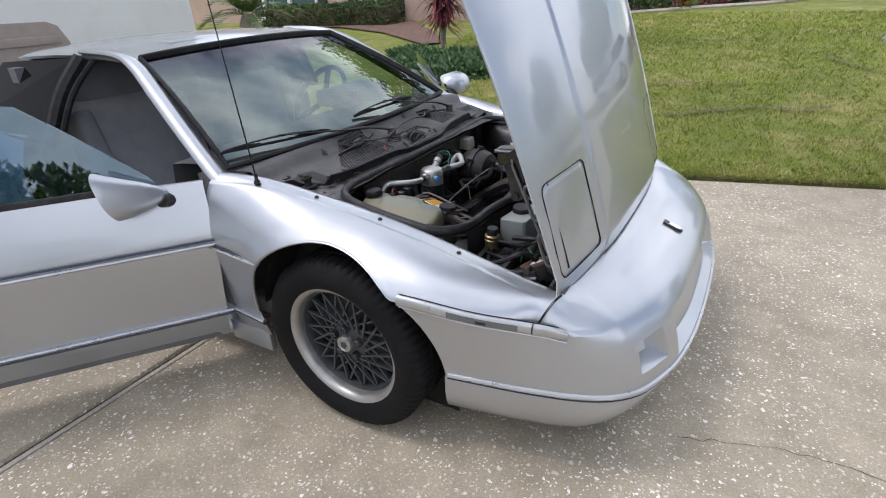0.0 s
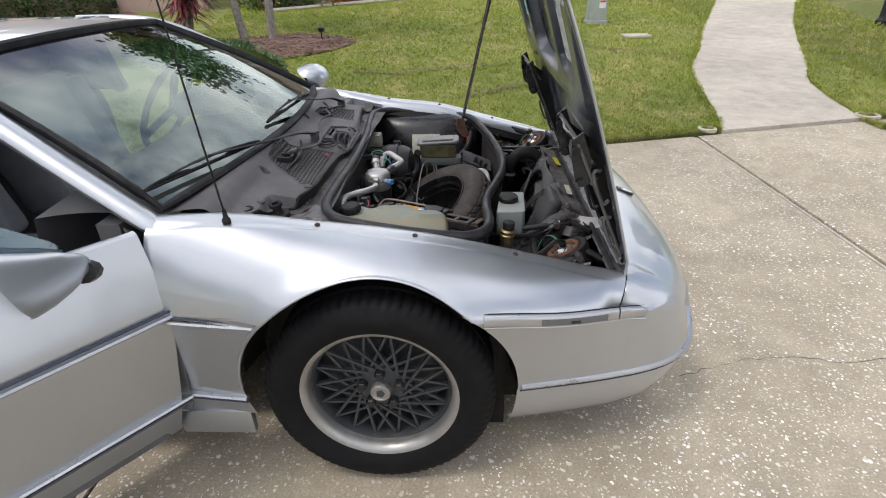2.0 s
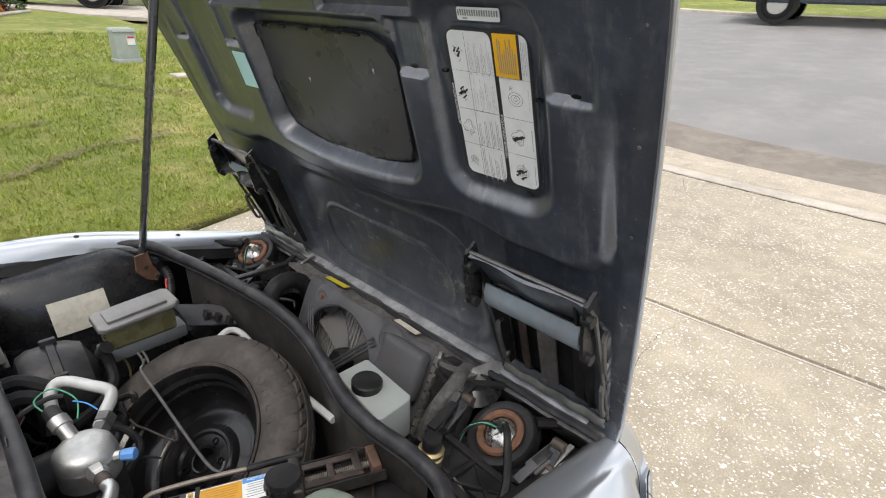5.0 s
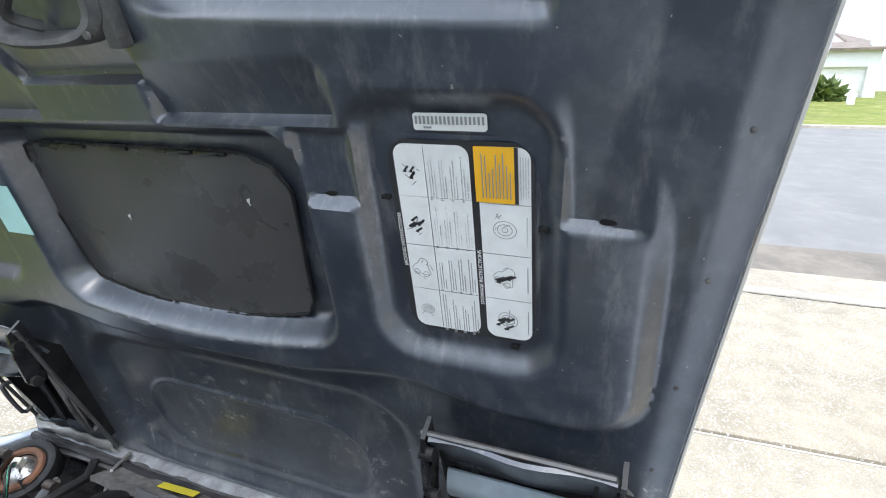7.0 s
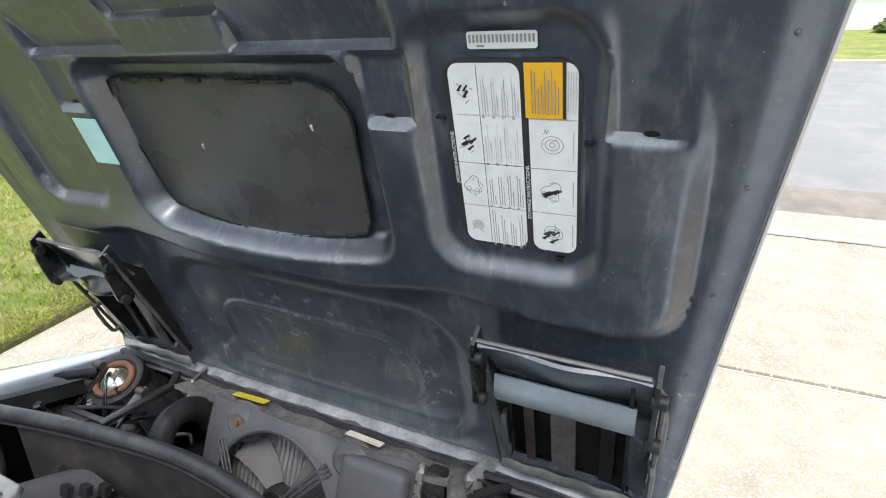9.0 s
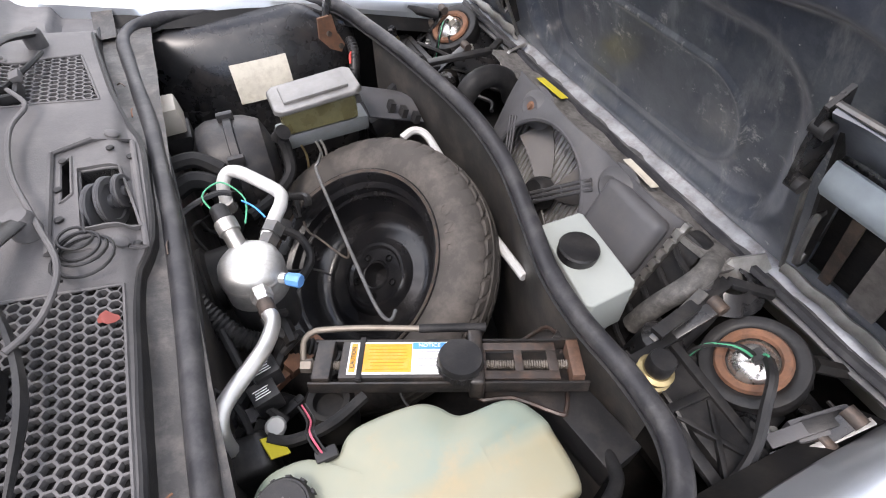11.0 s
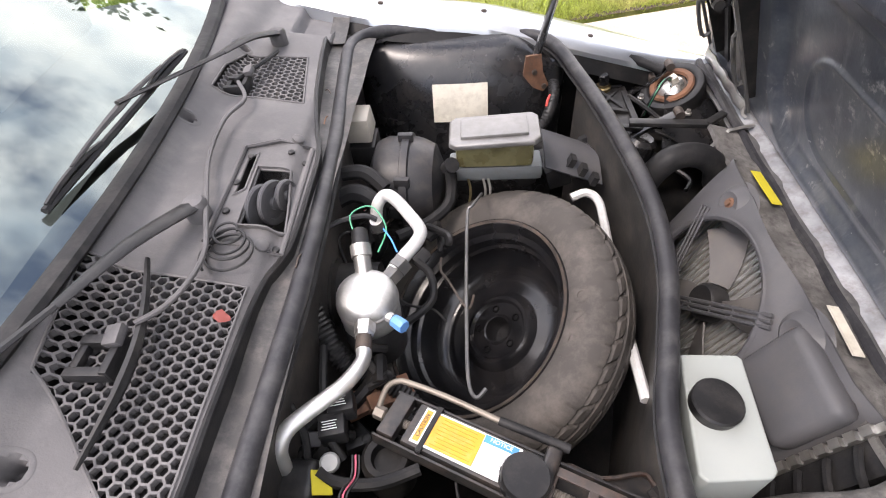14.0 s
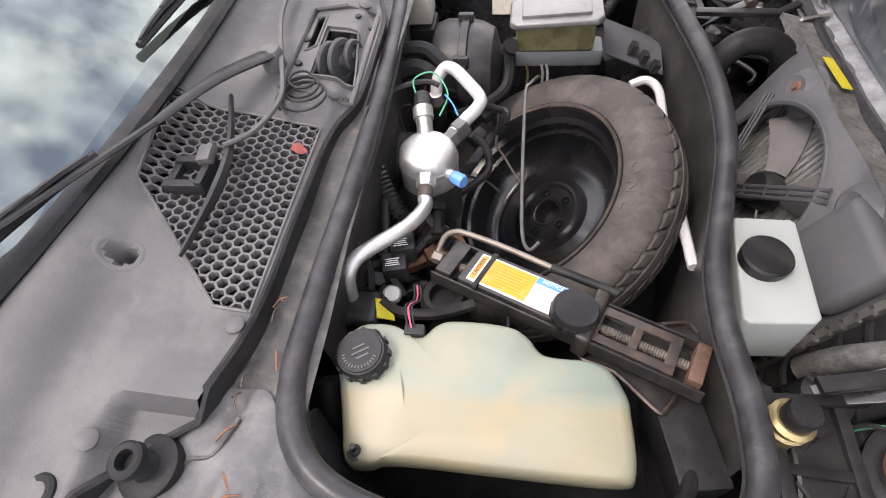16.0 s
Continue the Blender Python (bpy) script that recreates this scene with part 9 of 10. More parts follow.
for k, word in enumerate("ONLY"):
    cu = bpy.data.curves.new("letter", "FONT")
    cu.body, cu.size, cu.extrude, cu.align_x, cu.align_y = word, 0.030, 0.0012, "CENTER", "CENTER"
    tmp = bpy.data.objects.new("letter", cu)
    scene.collection.objects.link(tmp)
    dg = bpy.context.evaluated_depsgraph_get()
    dg.update()
    me = bpy.data.meshes.new_from_object(tmp.evaluated_get(dg))
    bpy.data.objects.remove(tmp)
    a = radians(64 - 9 * k)
    me.transform(SM @ pose(0.213 * math.cos(a), 0.213 * math.sin(a), 0.0625, 0, 0, math.degrees(a) - 90))
    me.materials.clear()
    me.materials.append(SPARE)
    ob = new("raised_letter", me)
    ob.parent = spare
hook = thing("tie_down_rod", "thin brown steel tie-down rod across the spare wheel", "rod")
q = Geo()
q.sweep([(0.086, 0.200, 0.575), (0.080, 0.160, 0.602), (0.068, 0.128, 0.612), (0.060, 0.112, 0.608), (0.058, 0.0, 0.606), (0.058, -0.10, 0.598), (0.060, -0.195, 0.590), (0.070, -0.222, 0.586), (0.084, -0.210, 0.588)], 0.0029, 8, 5)
part("rod", q, DARKSTEEL, hook)

LABELORANGE = surface("label_orange", (0.56, 0.27, 0.02), 0.5, 0.0, 0.12, 40, 240, 0.06, dirt=(0.45, 0.36, 0.2), dirt_amount=0.3)
jack = thing("car_jack", "black screw jack with yellow and white labels strapped in the bay", "jack")
JM = Matrix.Translation((0.115, -0.310, 0.590)) @ pose(0, 0, 0, -8, 0, -24.5)
JACKBLACK = surface("jack_black", (0.020, 0.019, 0.019), 0.42, 0.1, 0.35, 22, 240, 0.3, dirt=(0.10, 0.075, 0.06), dirt_amount=0.4)
THREAD = surface("grimy_thread", (0.17, 0.15, 0.13), 0.55, 0.6, 0.3, 40)
q = Geo()
q.box(-0.044, -0.013, -0.002, 0.184, 0.060, 0.033, JM)
body = part("jack_body", q, JACKBLACK, jack, "black pressed jack body", bevel=0.004)
q = Geo()
q.box(-0.059, -0.0125, 0.0150, 0.132, 0.051, 0.001, JM)
part("label_plate", q, LABELWHITE, body, smooth=False)
q = Geo()
q.box(-0.0735, -0.0125, 0.0160, 0.063, 0.045, 0.001, JM)
part("yellow_label", q, LABELORANGE, body, "orange-yellow warning label", smooth=False)
q = Geo()
q.box(-0.1185, -0.0125, 0.0160, 0.008, 0.045, 0.001, JM)
part("orange_band", q, LABELORANGE, body, smooth=False)
q = Geo()
q.box(-0.019, 0.0065, 0.0160, 0.044, 0.010, 0.001, JM)
part("blue_label", q, LABELBLUE, body, "blue notice heading", smooth=False)
lettering("NOTICE", 0.0080, JM @ pose(-0.019, 0.0065, 0.0170), LABELWHITE, body)
lettering("CAUTION", 0.0075, JM @ pose(-0.1185, -0.0125, 0.0170, 0, 0, 90), PRINT, body)
q = Geo()
rs = random.Random(3)
for i in range(8):
    w = rs.uniform(0.043, 0.057)
    q.box(-0.0735, 0.006 - 0.0053 * i, 0.0168, w, 0.0008, 0.0005, JM)
tagged(part("print", q, surface("print_brown", (0.50, 0.25, 0.015), 0.6), body, smooth=False), kind="stuff")
q = Geo()
for i in range(6):
    q.box(-0.020, -0.003 - 0.0055 * i, 0.0157, rs.uniform(0.024, 0.034), 0.0010, 0.0005, JM)
tagged(part("print", q, PRINTGREY, body, smooth=False), kind="stuff")
q = Geo()
q.box(-0.1085, -0.013, 0.0165, 0.007, 0.067, 0.002, JM)
for y in (-0.0465, 0.0205):
    q.box(-0.1085, y, -0.002, 0.007, 0.002, 0.036, JM)
part("strap", q, RUBBER, jack, "thin black strap", bevel=0.0008)
for y in (-0.0470, 0.0210):
    q = Geo()
    q.box(0.006, y, 0.000, 0.360, 0.0035, 0.020, JM)
    part("side_rail", q, JACKBLACK, jack, "thin black side rail", bevel=0.001)
q = Geo()
q.box(-0.158, -0.013, 0.006, 0.024, 0.062, 0.018, JM)
part("end_plate", q, JACKBLACK, jack, "black end plate", bevel=0.003)
q = Geo()
q.lathe([(0.029, 0.0), (0.029, 0.015), (0.0275, 0.018), (0, 0.0185)], 48, JM @ pose(0.021, -0.024, 0.016, 2, 3, 0))
part("jack_knob", q, PLASTIC, jack, "round black knob", angle=30)
q = Geo()
q.prism([((0.0305 if i % 4 < 2 else 0.0292) * math.cos(math.pi * i / 32), (0.0305 if i % 4 < 2 else 0.0292) * math.sin(math.pi * i / 32)) for i in range(64)], -0.002, 0.008, JM @ pose(0.021, -0.024, 0.016, 2, 3, 0))
part("knob_foot", q, PLASTIC, jack, "toothed foot of the knob", smooth=False)
q = Geo()
q.box(0.042, -0.011, 0.001, 0.020, 0.088, 0.038, JM)
part("jack_block", q, JACKBLACK, jack, "grimy black block beside the knob", bevel=0.006, segs=3)
q = Geo()
for y in (-0.037, 0.008):
    q.box(0.099, y, 0.010, 0.100, 0.0125, 0.004, JM)
for x, w in ((0.052, 0.007), (0.098, 0.011), (0.1425, 0.013)):
    q.box(x, -0.0145, 0.010, w, 0.0335, 0.004, JM)
part("slotted_plate", q, surface("jack_brown", (0.050, 0.041, 0.037), 0.45, 0.3, 0.35, 24, 240, 0.3, dirt=(0.17, 0.10, 0.07), dirt_amount=0.45), jack, "brown-black slotted plate", bevel=0.0012)
q = Geo()
q.box(0.095, -0.0145, -0.014, 0.14, 0.06, 0.003, JM)
part("channel_floor", q, JACKBLACK, jack)
q = Geo()
q.sweep([JM @ Vector((-0.182 + 0.0016 * i, -0.0145, 0.002)) for i in range(218)], 0.0054, 10, 0, ridges=0.22)
part("screw_thread", q, THREAD, jack, "threaded steel screw")
q = Geo()
q.box(0.172, -0.0135, 0.004, 0.017, 0.058, 0.026, JM)
part("jack_head", q, surface("brown_head", (0.105, 0.062, 0.045), 0.6, 0.3, 0.35, 30, 200, 0.4, dirt=(0.20, 0.11, 0.07), dirt_amount=0.5), jack, "rusty jack head", bevel=0.003)
q = Geo()
q.lathe([(0.0095, 0), (0.0095, 0.014), (0.007, 0.016), (0, 0.016)], 6, JM @ pose(-0.189, -0.0145, 0.002, 0, 90, 0))
part("jack_nut", q, THREAD, jack, "dull steel nut")
q = Geo()
q.sweep([JM @ Vector(p) for p in ((-0.184, -0.020, 0.002), (-0.189, 0.004, 0.010), (-0.189, 0.020, 0.014), (-0.180, 0.031, 0.016), (-0.165, 0.035, 0.016), (-0.111, 0.038, 0.016), (-0.028, 0.037, 0.015))], 0.0043, 10, 5)
part("bent_rod", q, surface("dull_rod", (0.20, 0.175, 0.145), 0.5, 0.5, 0.25, 30, dirt=(0.10, 0.07, 0.05), dirt_amount=0.4), jack, "dull bent steel rod")
q = Geo()
q.sweep([JM @ Vector(p) for p in ((-0.034, 0.037, 0.015), (0.01, 0.039, 0.014), (0.058, 0.041, 0.012))], 0.0062, 10, 3)
part("rod_sleeve", q, RUBBER, jack, "black sleeve on the rod")
BASE = [(0.050, 0.036), (0.104, 0.044), (0.146, 0.072), (0.160, 0.068), (0.167, 0.052), (0.164, -0.030), (0.157, -0.066), (0.146, -0.070), (0.090, -0.046), (0.040, -0.044)]
q = Geo()
q.prism(BASE, -0.034, -0.030, JM)
part("jack_base", q, JACKBLACK, jack, "black steel base tray", bevel=0.0015)
q = Geo()
q.sweep([JM @ Vector((x, y, -0.027)) for x, y in BASE], 0.0032, 6, 3, closed=True)
part("base_rim", q, surface("rim_brown", (0.032, 0.026, 0.023), 0.45, 0.3, 0.3, 30, dirt=(0.14, 0.07, 0.05), dirt_amount=0.4), jack, "worn rolled rim of the tray")
q = Geo()
q.lathe([(0.034, 0), (0.034, 0.06), (0.028, 0.068), (0.020, 0.066), (0.018, 0.05), (0, 0.05)], 24, pose(-0.045, -0.300, 0.515))
part("canister", q, BAYBLACK, bay)


# ---- garden, houses and street side ----
def leafy(name, a, b_, rough=0.6):
    m, t, b = nodes_of(name)
    geo = t.nodes.new("ShaderNodeNewGeometry")
    col = ramp(t, geo.outputs["Random Per Island"], 0.0, 1.0, a, b_)
    col = mixc(t, 0.4, col, ramp(t, noise_node(t, 3, 4).outputs["Fac"], 0.3, 0.7, (0.3, 0.3, 0.3), (0.7, 0.7, 0.7)), "OVERLAY")
    t.links.new(col, b.inputs["Base Color"])
    b.inputs["Roughness"].default_value = rough
    return m


HEDGE = leafy("hedge_leaf", (0.03, 0.06, 0.018), (0.09, 0.15, 0.04))
BRIGHTLEAF = leafy("shrub_leaf", (0.06, 0.10, 0.02), (0.17, 0.22, 0.05))
JUNIPER = leafy("juniper", (0.045, 0.105, 0.040), (0.13, 0.22, 0.085))
BURGUNDY = leafy("burgundy_leaf", (0.07, 0.012, 0.02), (0.22, 0.05, 0.055), 0.4)
CROTON = leafy("croton_leaf", (0.30, 0.08, 0.02), (0.55, 0.22, 0.04))
PALMLEAF = leafy("palm_leaf", (0.03, 0.07, 0.015), (0.10, 0.17, 0.035), 0.4)
BARK = surface("grey_bark", (0.23, 0.20, 0.175), 0.95, 0, 0.4, 14, 60, 1.0, dirt=(0.36, 0.34, 0.31), dirt_amount=0.6)
STUCCO = surface("white_stucco", (0.80, 0.81, 0.82), 0.8, 0, 0.05, 1.2, 140, 0.4, dirt=(0.66, 0.66, 0.65), dirt_amount=0.3)
PINKSTUCCO = surface("pink_stucco", (0.50, 0.36, 0.30), 0.85, 0, 0.1, 1.5, 120, 0.5, dirt=(0.40, 0.29, 0.25), dirt_amount=0.4)
TRIMWHITE = surface("trim_white", (0.78, 0.78, 0.77), 0.5, 0, 0.05, 4)
SHUTTER = surface("shutter_dark", (0.04, 0.035, 0.04), 0.6)
ROOFTILE = surface("roof_shingle", (0.27, 0.22, 0.19), 0.9, 0, 0.25, 3, 30, 0.8)
BLUEGLASS = surface("window_glass", (0.05, 0.10, 0.11), 0.08, 0, 0.2, 2, bumpy=0.0)
BOXGREEN = surface("utility_grey_green", (0.33, 0.37, 0.34), 0.6, 0, 0.08, 5, 120, 0.15, dirt=(0.22, 0.23, 0.2), dirt_amount=0.35)
TRUCKBLUE = paint("dark_blue_paint", (0.025, 0.04, 0.065), 0.25, 0.5)
CARWHITE = paint("pale_paint", (0.55, 0.57, 0.6), 0.3, 0.2)


def leaves(name, mt, n, place, size, seedv, parent=None, label="", long=1.0):
    """Many small leaves; place(rnd) gives a point and an outward direction."""
    r = random.Random(seedv)
    vs_, fs_ = [], []
    for _ in range(n):
        p, d = place(r)
        d = (Vector(d) + Vector((r.gauss(0, 0.7), r.gauss(0, 0.7), r.gauss(0, 0.7)))).normalized()
        s = d.cross(Vector((r.gauss(0, 1), r.gauss(0, 1), r.gauss(0, 1)))).normalized()
        w, l_ = size * r.uniform(0.25, 0.45), size * r.uniform(0.7, 1.3) * long
        k = len(vs_)
        p = Vector(p)
        vs_ += [p - s * w * 0.3, p + d * l_ * 0.5 - s * w, p + d * l_, p + d * l_ * 0.5 + s * w]
        fs_.append((k, k + 1, k + 2, k + 3))
    me_ = bpy.data.meshes.new(name)
    me_.from_pydata([tuple(v) for v in vs_], [], fs_)
    me_.materials.append(mt)
    ob = new(name, me_)
    if parent:
        ob.parent = parent
    if label:
        tagged(ob, label)
    return ob


def ball(c, rad):
    c, rad = Vector(c), Vector(rad)

    def f(r):
        d = Vector((r.gauss(0, 1), r.gauss(0, 1), r.gauss(0, 1))).normalized()
        k = r.uniform(0.72, 1.0) * (1 + 0.12 * math.sin(7 * d.x + 3 * d.z) * math.cos(5 * d.y))
        return c + Vector((d.x * rad.x, d.y * rad.y, abs(d.z) * rad.z if rad.z < 0.9 else d.z * rad.z)) * k, d
    return f


def slab_place(c, rad):
    def f(r):
        side = r.random()
        x, y, z = r.uniform(-1, 1), r.uniform(-1, 1), r.uniform(0, 1)
        if side < 0.5:
            z = 1.0 + 0.06 * math.sin(9 * x)
            d = (0, 0, 1)
        elif side < 0.8:
            y = -1 + 0.08 * math.sin(11 * x + 5 * z)
            d = (0, -1, 0.2)
        else:
            x = math.copysign(1, x)
            d = (x, 0, 0.2)
        return (c[0] + x * rad[0], c[1] + y * rad[1], c[2] + z * rad[2]), d
    return f


garage = tagged(new("wall_garage"), "plain white garage wall behind the car", "wall", kind="structure")
g = Geo()
g.box(-5.7, -2.6, 1.6, 0.4, 11.08, 3.3)
part("wall", g, STUCCO, garage, bevel=0.02)
g = Geo()
g.box(-5.6, -2.6, 3.4, 1.2, 11.6, 0.25)
part("eave", g, TRIMWHITE, garage, bevel=0.02)

house = thing("house", "beige stucco house front with white-framed windows and dark shutters", "house")
for x0, x1, z0, z1 in ((-18, -14.1, -0.2, 3.6), (-14.1, -11.65, -0.2, 0.62), (-14.1, -11.65, 2.3, 3.6), (-11.65, -9.95, -0.2, 3.6), (-9.95, -8.75, -0.2, 0.55), (-9.95, -8.75, 2.3, 3.6), (-8.75, -6.2, -0.2, 3.6)):
    g = Geo()
    g.box((x0 + x1) / 2, 12.15, (z0 + z1) / 2, x1 - x0, 0.3, z1 - z0)
    part("wall", g, PINKSTUCCO, house)
g = Geo()
g.box(-12, 12.6, 3.75, 13, 1.8, 0.3)
g.box(-12, 14.5, 4.6, 12, 4, 1.5, None, 0.6)
part("roof", g, ROOFTILE, house, "brown shingle roof")
for wx0, wx1, wz0 in ((-14.1, -11.65, 0.62), (-9.95, -8.75, 0.55)):
    win = new("window")
    win.parent = house
    for a, b, c, d in ((wx0, wx0 + 0.09, wz0, 2.3), (wx1 - 0.09, wx1, wz0, 2.3), (wx0, wx1, 2.2, 2.3), ((wx0 + wx1) / 2 - 0.06, (wx0 + wx1) / 2 + 0.06, wz0, 2.3)):
        g = Geo()
        g.box((a + b) / 2, 12.02, (c + d) / 2, b - a, 0.1, d - c)
        part("window_frame", g, TRIMWHITE, win)
    g = Geo()
    g.box((wx0 + wx1) / 2, 11.96, wz0 - 0.04, wx1 - wx0 + 0.2, 0.2, 0.1)
    part("window_sill", g, TRIMWHITE, win, bevel=0.01)
    g = Geo()
    g.box((wx0 + wx1) / 2, 12.1, (wz0 + 2.3) / 2, wx1 - wx0, 0.02, 2.3 - wz0)
    part("pane", g, BLUEGLASS, win)
    for s in (wx0 - 0.24, wx1 + 0.24):
        g = Geo()
        g.box(s, 11.97, (wz0 + 2.3) / 2, 0.36, 0.05, 2.3 - wz0)
        for i in range(16):
            g.box(s, 11.935, wz0 + 0.1 + i * 0.1, 0.3, 0.03, 0.05)
        part("shutter", g, SHUTTER, win, "dark louvred shutter")
house2 = thing("house", "pinkish stucco house wall behind garden shrubs", "house")
g = Geo()
g.box(-3.4, 17.2, 1.9, 5.2, 0.3, 3.6)
part("wall", g, PINKSTUCCO, house2)
g = Geo()
g.box(-3.4, 18.4, 3.9, 6, 3, 0.4)
part("roof", g, ROOFTILE, house2)
for x in (-5.4, -4.2):
    g = Geo()
    g.lathe([(0.16, 0), (0.16, 0.1), (0.12, 0.14), (0.11, 2.9), (0.15, 3.0), (0.15, 3.1)], 16, pose(x, 16.4, 0.5))
    part("column", g, TRIMWHITE, house2, "white porch column")


def hedge(c, rad, seedv, n=1500, mt=None, lab="clipped dark green hedge"):
    h = thing("hedge", lab, "hedge", (c[0], c[1], c[2]))
    g_ = Geo()
    g_.box(c[0], c[1], c[2] + rad[2] * 0.47, rad[0] * 1.86, rad[1] * 1.86, rad[2] * 0.94)
    o = part("core", g_, SOIL, h, bevel=0.08)
    o.matrix_parent_inverse = Matrix.Translation((-c[0], -c[1], -c[2]))
    o = leaves("foliage", mt or HEDGE, n, slab_place(c, rad), 0.085, seedv, h)
    o.matrix_parent_inverse = Matrix.Translation((-c[0], -c[1], -c[2]))


def shrub(c, rad, seedv, mt, lab, n=650, size=0.09, long=1.0):
    h = thing("shrub", lab, "shrub", tuple(c), "garden shrubs")
    o = leaves("foliage", mt, n, ball(c, rad), size, seedv, h, long=long)
    o.matrix_parent_inverse = Matrix.Translation((-c[0], -c[1], -c[2]))
    g_ = Geo()
    for i in range(5):
        a = 1.26 * i
        g_.sweep([(c[0], c[1], c[2] - 0.05), (c[0] + 0.5 * rad[0] * math.cos(a), c[1] + 0.5 * rad[1] * math.sin(a), c[2] + 0.6 * rad[2])], 0.012, 5, 0)
    o = part("stem", g_, BARK, h)
    o.matrix_parent_inverse = Matrix.Translation((-c[0], -c[1], -c[2]))


hedge((-11.3, 11.1, 0.32), (1.5, 0.45, 0.60), 1, 2600)
hedge((-8.9, 11.2, 0.32), (0.75, 0.42, 0.62), 2, 1500)
# beds
bed = tagged(new("mulch_bed"), "reddish bark mulch bed round young trees", "garden bed", kind="structure")
g = Geo()
bed_edge = [(-2.66 + 1.10 * math.cos(a) * (1 + 0.10 * math.sin(3 * a)), 6.78 + 1.05 * math.sin(a) * (1 + 0.08 * math.cos(4 * a))) for a in [2 * math.pi * i / 40 for i in range(40)]]
g.add([(x, y, terrain(x, y) + 0.035) for x, y in bed_edge] + [(-2.66, 6.78, terrain(-2.66, 6.78) + 0.075)], [(i, (i + 1) % 40, 40) for i in range(40)])
part("mulch", g, MULCH, bed)
r8 = random.Random(17)
g = Geo()
for i in range(900):
    a, k = r8.uniform(0, 6.283), math.sqrt(r8.random()) * 0.98
    x, y = -2.66 + 1.10 * k * math.cos(a) * (1 + 0.10 * math.sin(3 * a)), 6.78 + 1.05 * k * math.sin(a) * (1 + 0.08 * math.cos(4 * a))
    g.box(0, 0, 0, r8.uniform(0.03, 0.08), r8.uniform(0.012, 0.03), 0.008, pose(x, y, terrain(x, y) + 0.055 + 0.03 * (1 - k), r8.uniform(-25, 25), r8.uniform(-25, 25), r8.uniform(0, 360)))
tagged(part("bark_chips", g, surface("bark_chip", (0.24, 0.15, 0.115), 0.95, 0, 0.5, 5, 40, 0.8), bed, smooth=False), kind="stuff")
g = Geo()
sb = [(-12.5, 10.6), (-9.5, 10.4), (-7.2, 9.3), (-5.0, 7.6), (-4.6, 7.9), (-6.0, 9.6), (-8.0, 11.9), (-12.5, 12)]
g.add([(x, y, terrain(x, y) + 0.05) for x, y in sb], [tuple(range(8))])
part("mulch", g, MULCH, bed)
far_edge = refine([(-4.4, 11.3), (-3.6, 11.8), (-2.0, 12.9), (-0.4, 14.0), (0.9, 14.9), (2.0, 16.4), (3.1, 18.0)], 4)
g = Geo()
back = [(x - 0.5, y + 3.0) for x, y in far_edge]
bed2 = tagged(new("garden_bed"), "curved mulch bed with a pale stone edging", "garden bed", kind="structure")
part("mulch", strip_between(far_edge, back, lambda x, y: terrain(x, y) + 0.06, 0.1, 2), MULCH, bed2)
g = Geo()
g.sweep([(x, y, terrain(x, y) + 0.05) for x, y in far_edge], 0.05, 6, 0)
part("stone_edging", g, SMOOTHCONCRETE, bed2, "pale concrete edging")
r8 = random.Random(5)
kinds = [(BRIGHTLEAF, "rounded light green shrub in a mulch bed"), (HEDGE, "rounded dark green shrub in a mulch bed"), (CROTON, "orange-leaved croton shrub in a mulch bed"), (HEDGE, "rounded dark green shrub in a mulch bed"), (BURGUNDY, "dark red-leaved shrub in a mulch bed")]
for i in range(0, len(far_edge) - 1):
    x, y = far_edge[i]
    for row in range(2):
        mt, lab = kinds[(i * 2 + row * 3) % 5]
        s = r8.uniform(0.28, 0.5) * (0.8 if mt in (CROTON, BURGUNDY) else 1.15)
        px, py = x - 0.25 - row * 0.5 + r8.uniform(-0.2, 0.2), y + 0.55 + row * 0.9 + r8.uniform(-0.15, 0.15)
        shrub((px, py, terrain(px, py) + 0.05), (s, s, s * 1.35), 100 + i * 2 + row, mt, lab, 380, 0.10)
urn = thing("garden_urn", "white stone garden urn in a flower bed", "urn")
ux, uy = -4.3, 13.5
g = Geo()
g.lathe([(0.20, 0), (0.20, 0.06), (0.10, 0.10), (0.09, 0.30), (0.30, 0.42), (0.38, 0.52), (0.40, 0.56), (0.34, 0.56), (0.25, 0.48), (0, 0.46)], 24, pose(ux, uy, terrain(ux, uy) + 0.1))
part("bowl", g, TRIMWHITE, urn)
# junipers
for i, (x, y, rx_, ry_) in enumerate(((-4.45, 6.45, 0.55, 0.38), (-3.95, 6.15, 0.55, 0.40), (-3.45, 6.30, 0.55, 0.40), (-3.75, 5.65, 0.50, 0.36), (-3.20, 5.80, 0.55, 0.36), (-3.30, 5.25, 0.48, 0.34), (-2.80, 5.40, 0.50, 0.36), (-2.85, 4.88, 0.42, 0.30), (-2.52, 5.10, 0.36, 0.28))):
    shrub((x, y, terrain(x, y)), (rx_, ry_, 0.15), 40 + i, JUNIPER, "low spreading juniper over bark mulch", 1500, 0.075, 1.3)


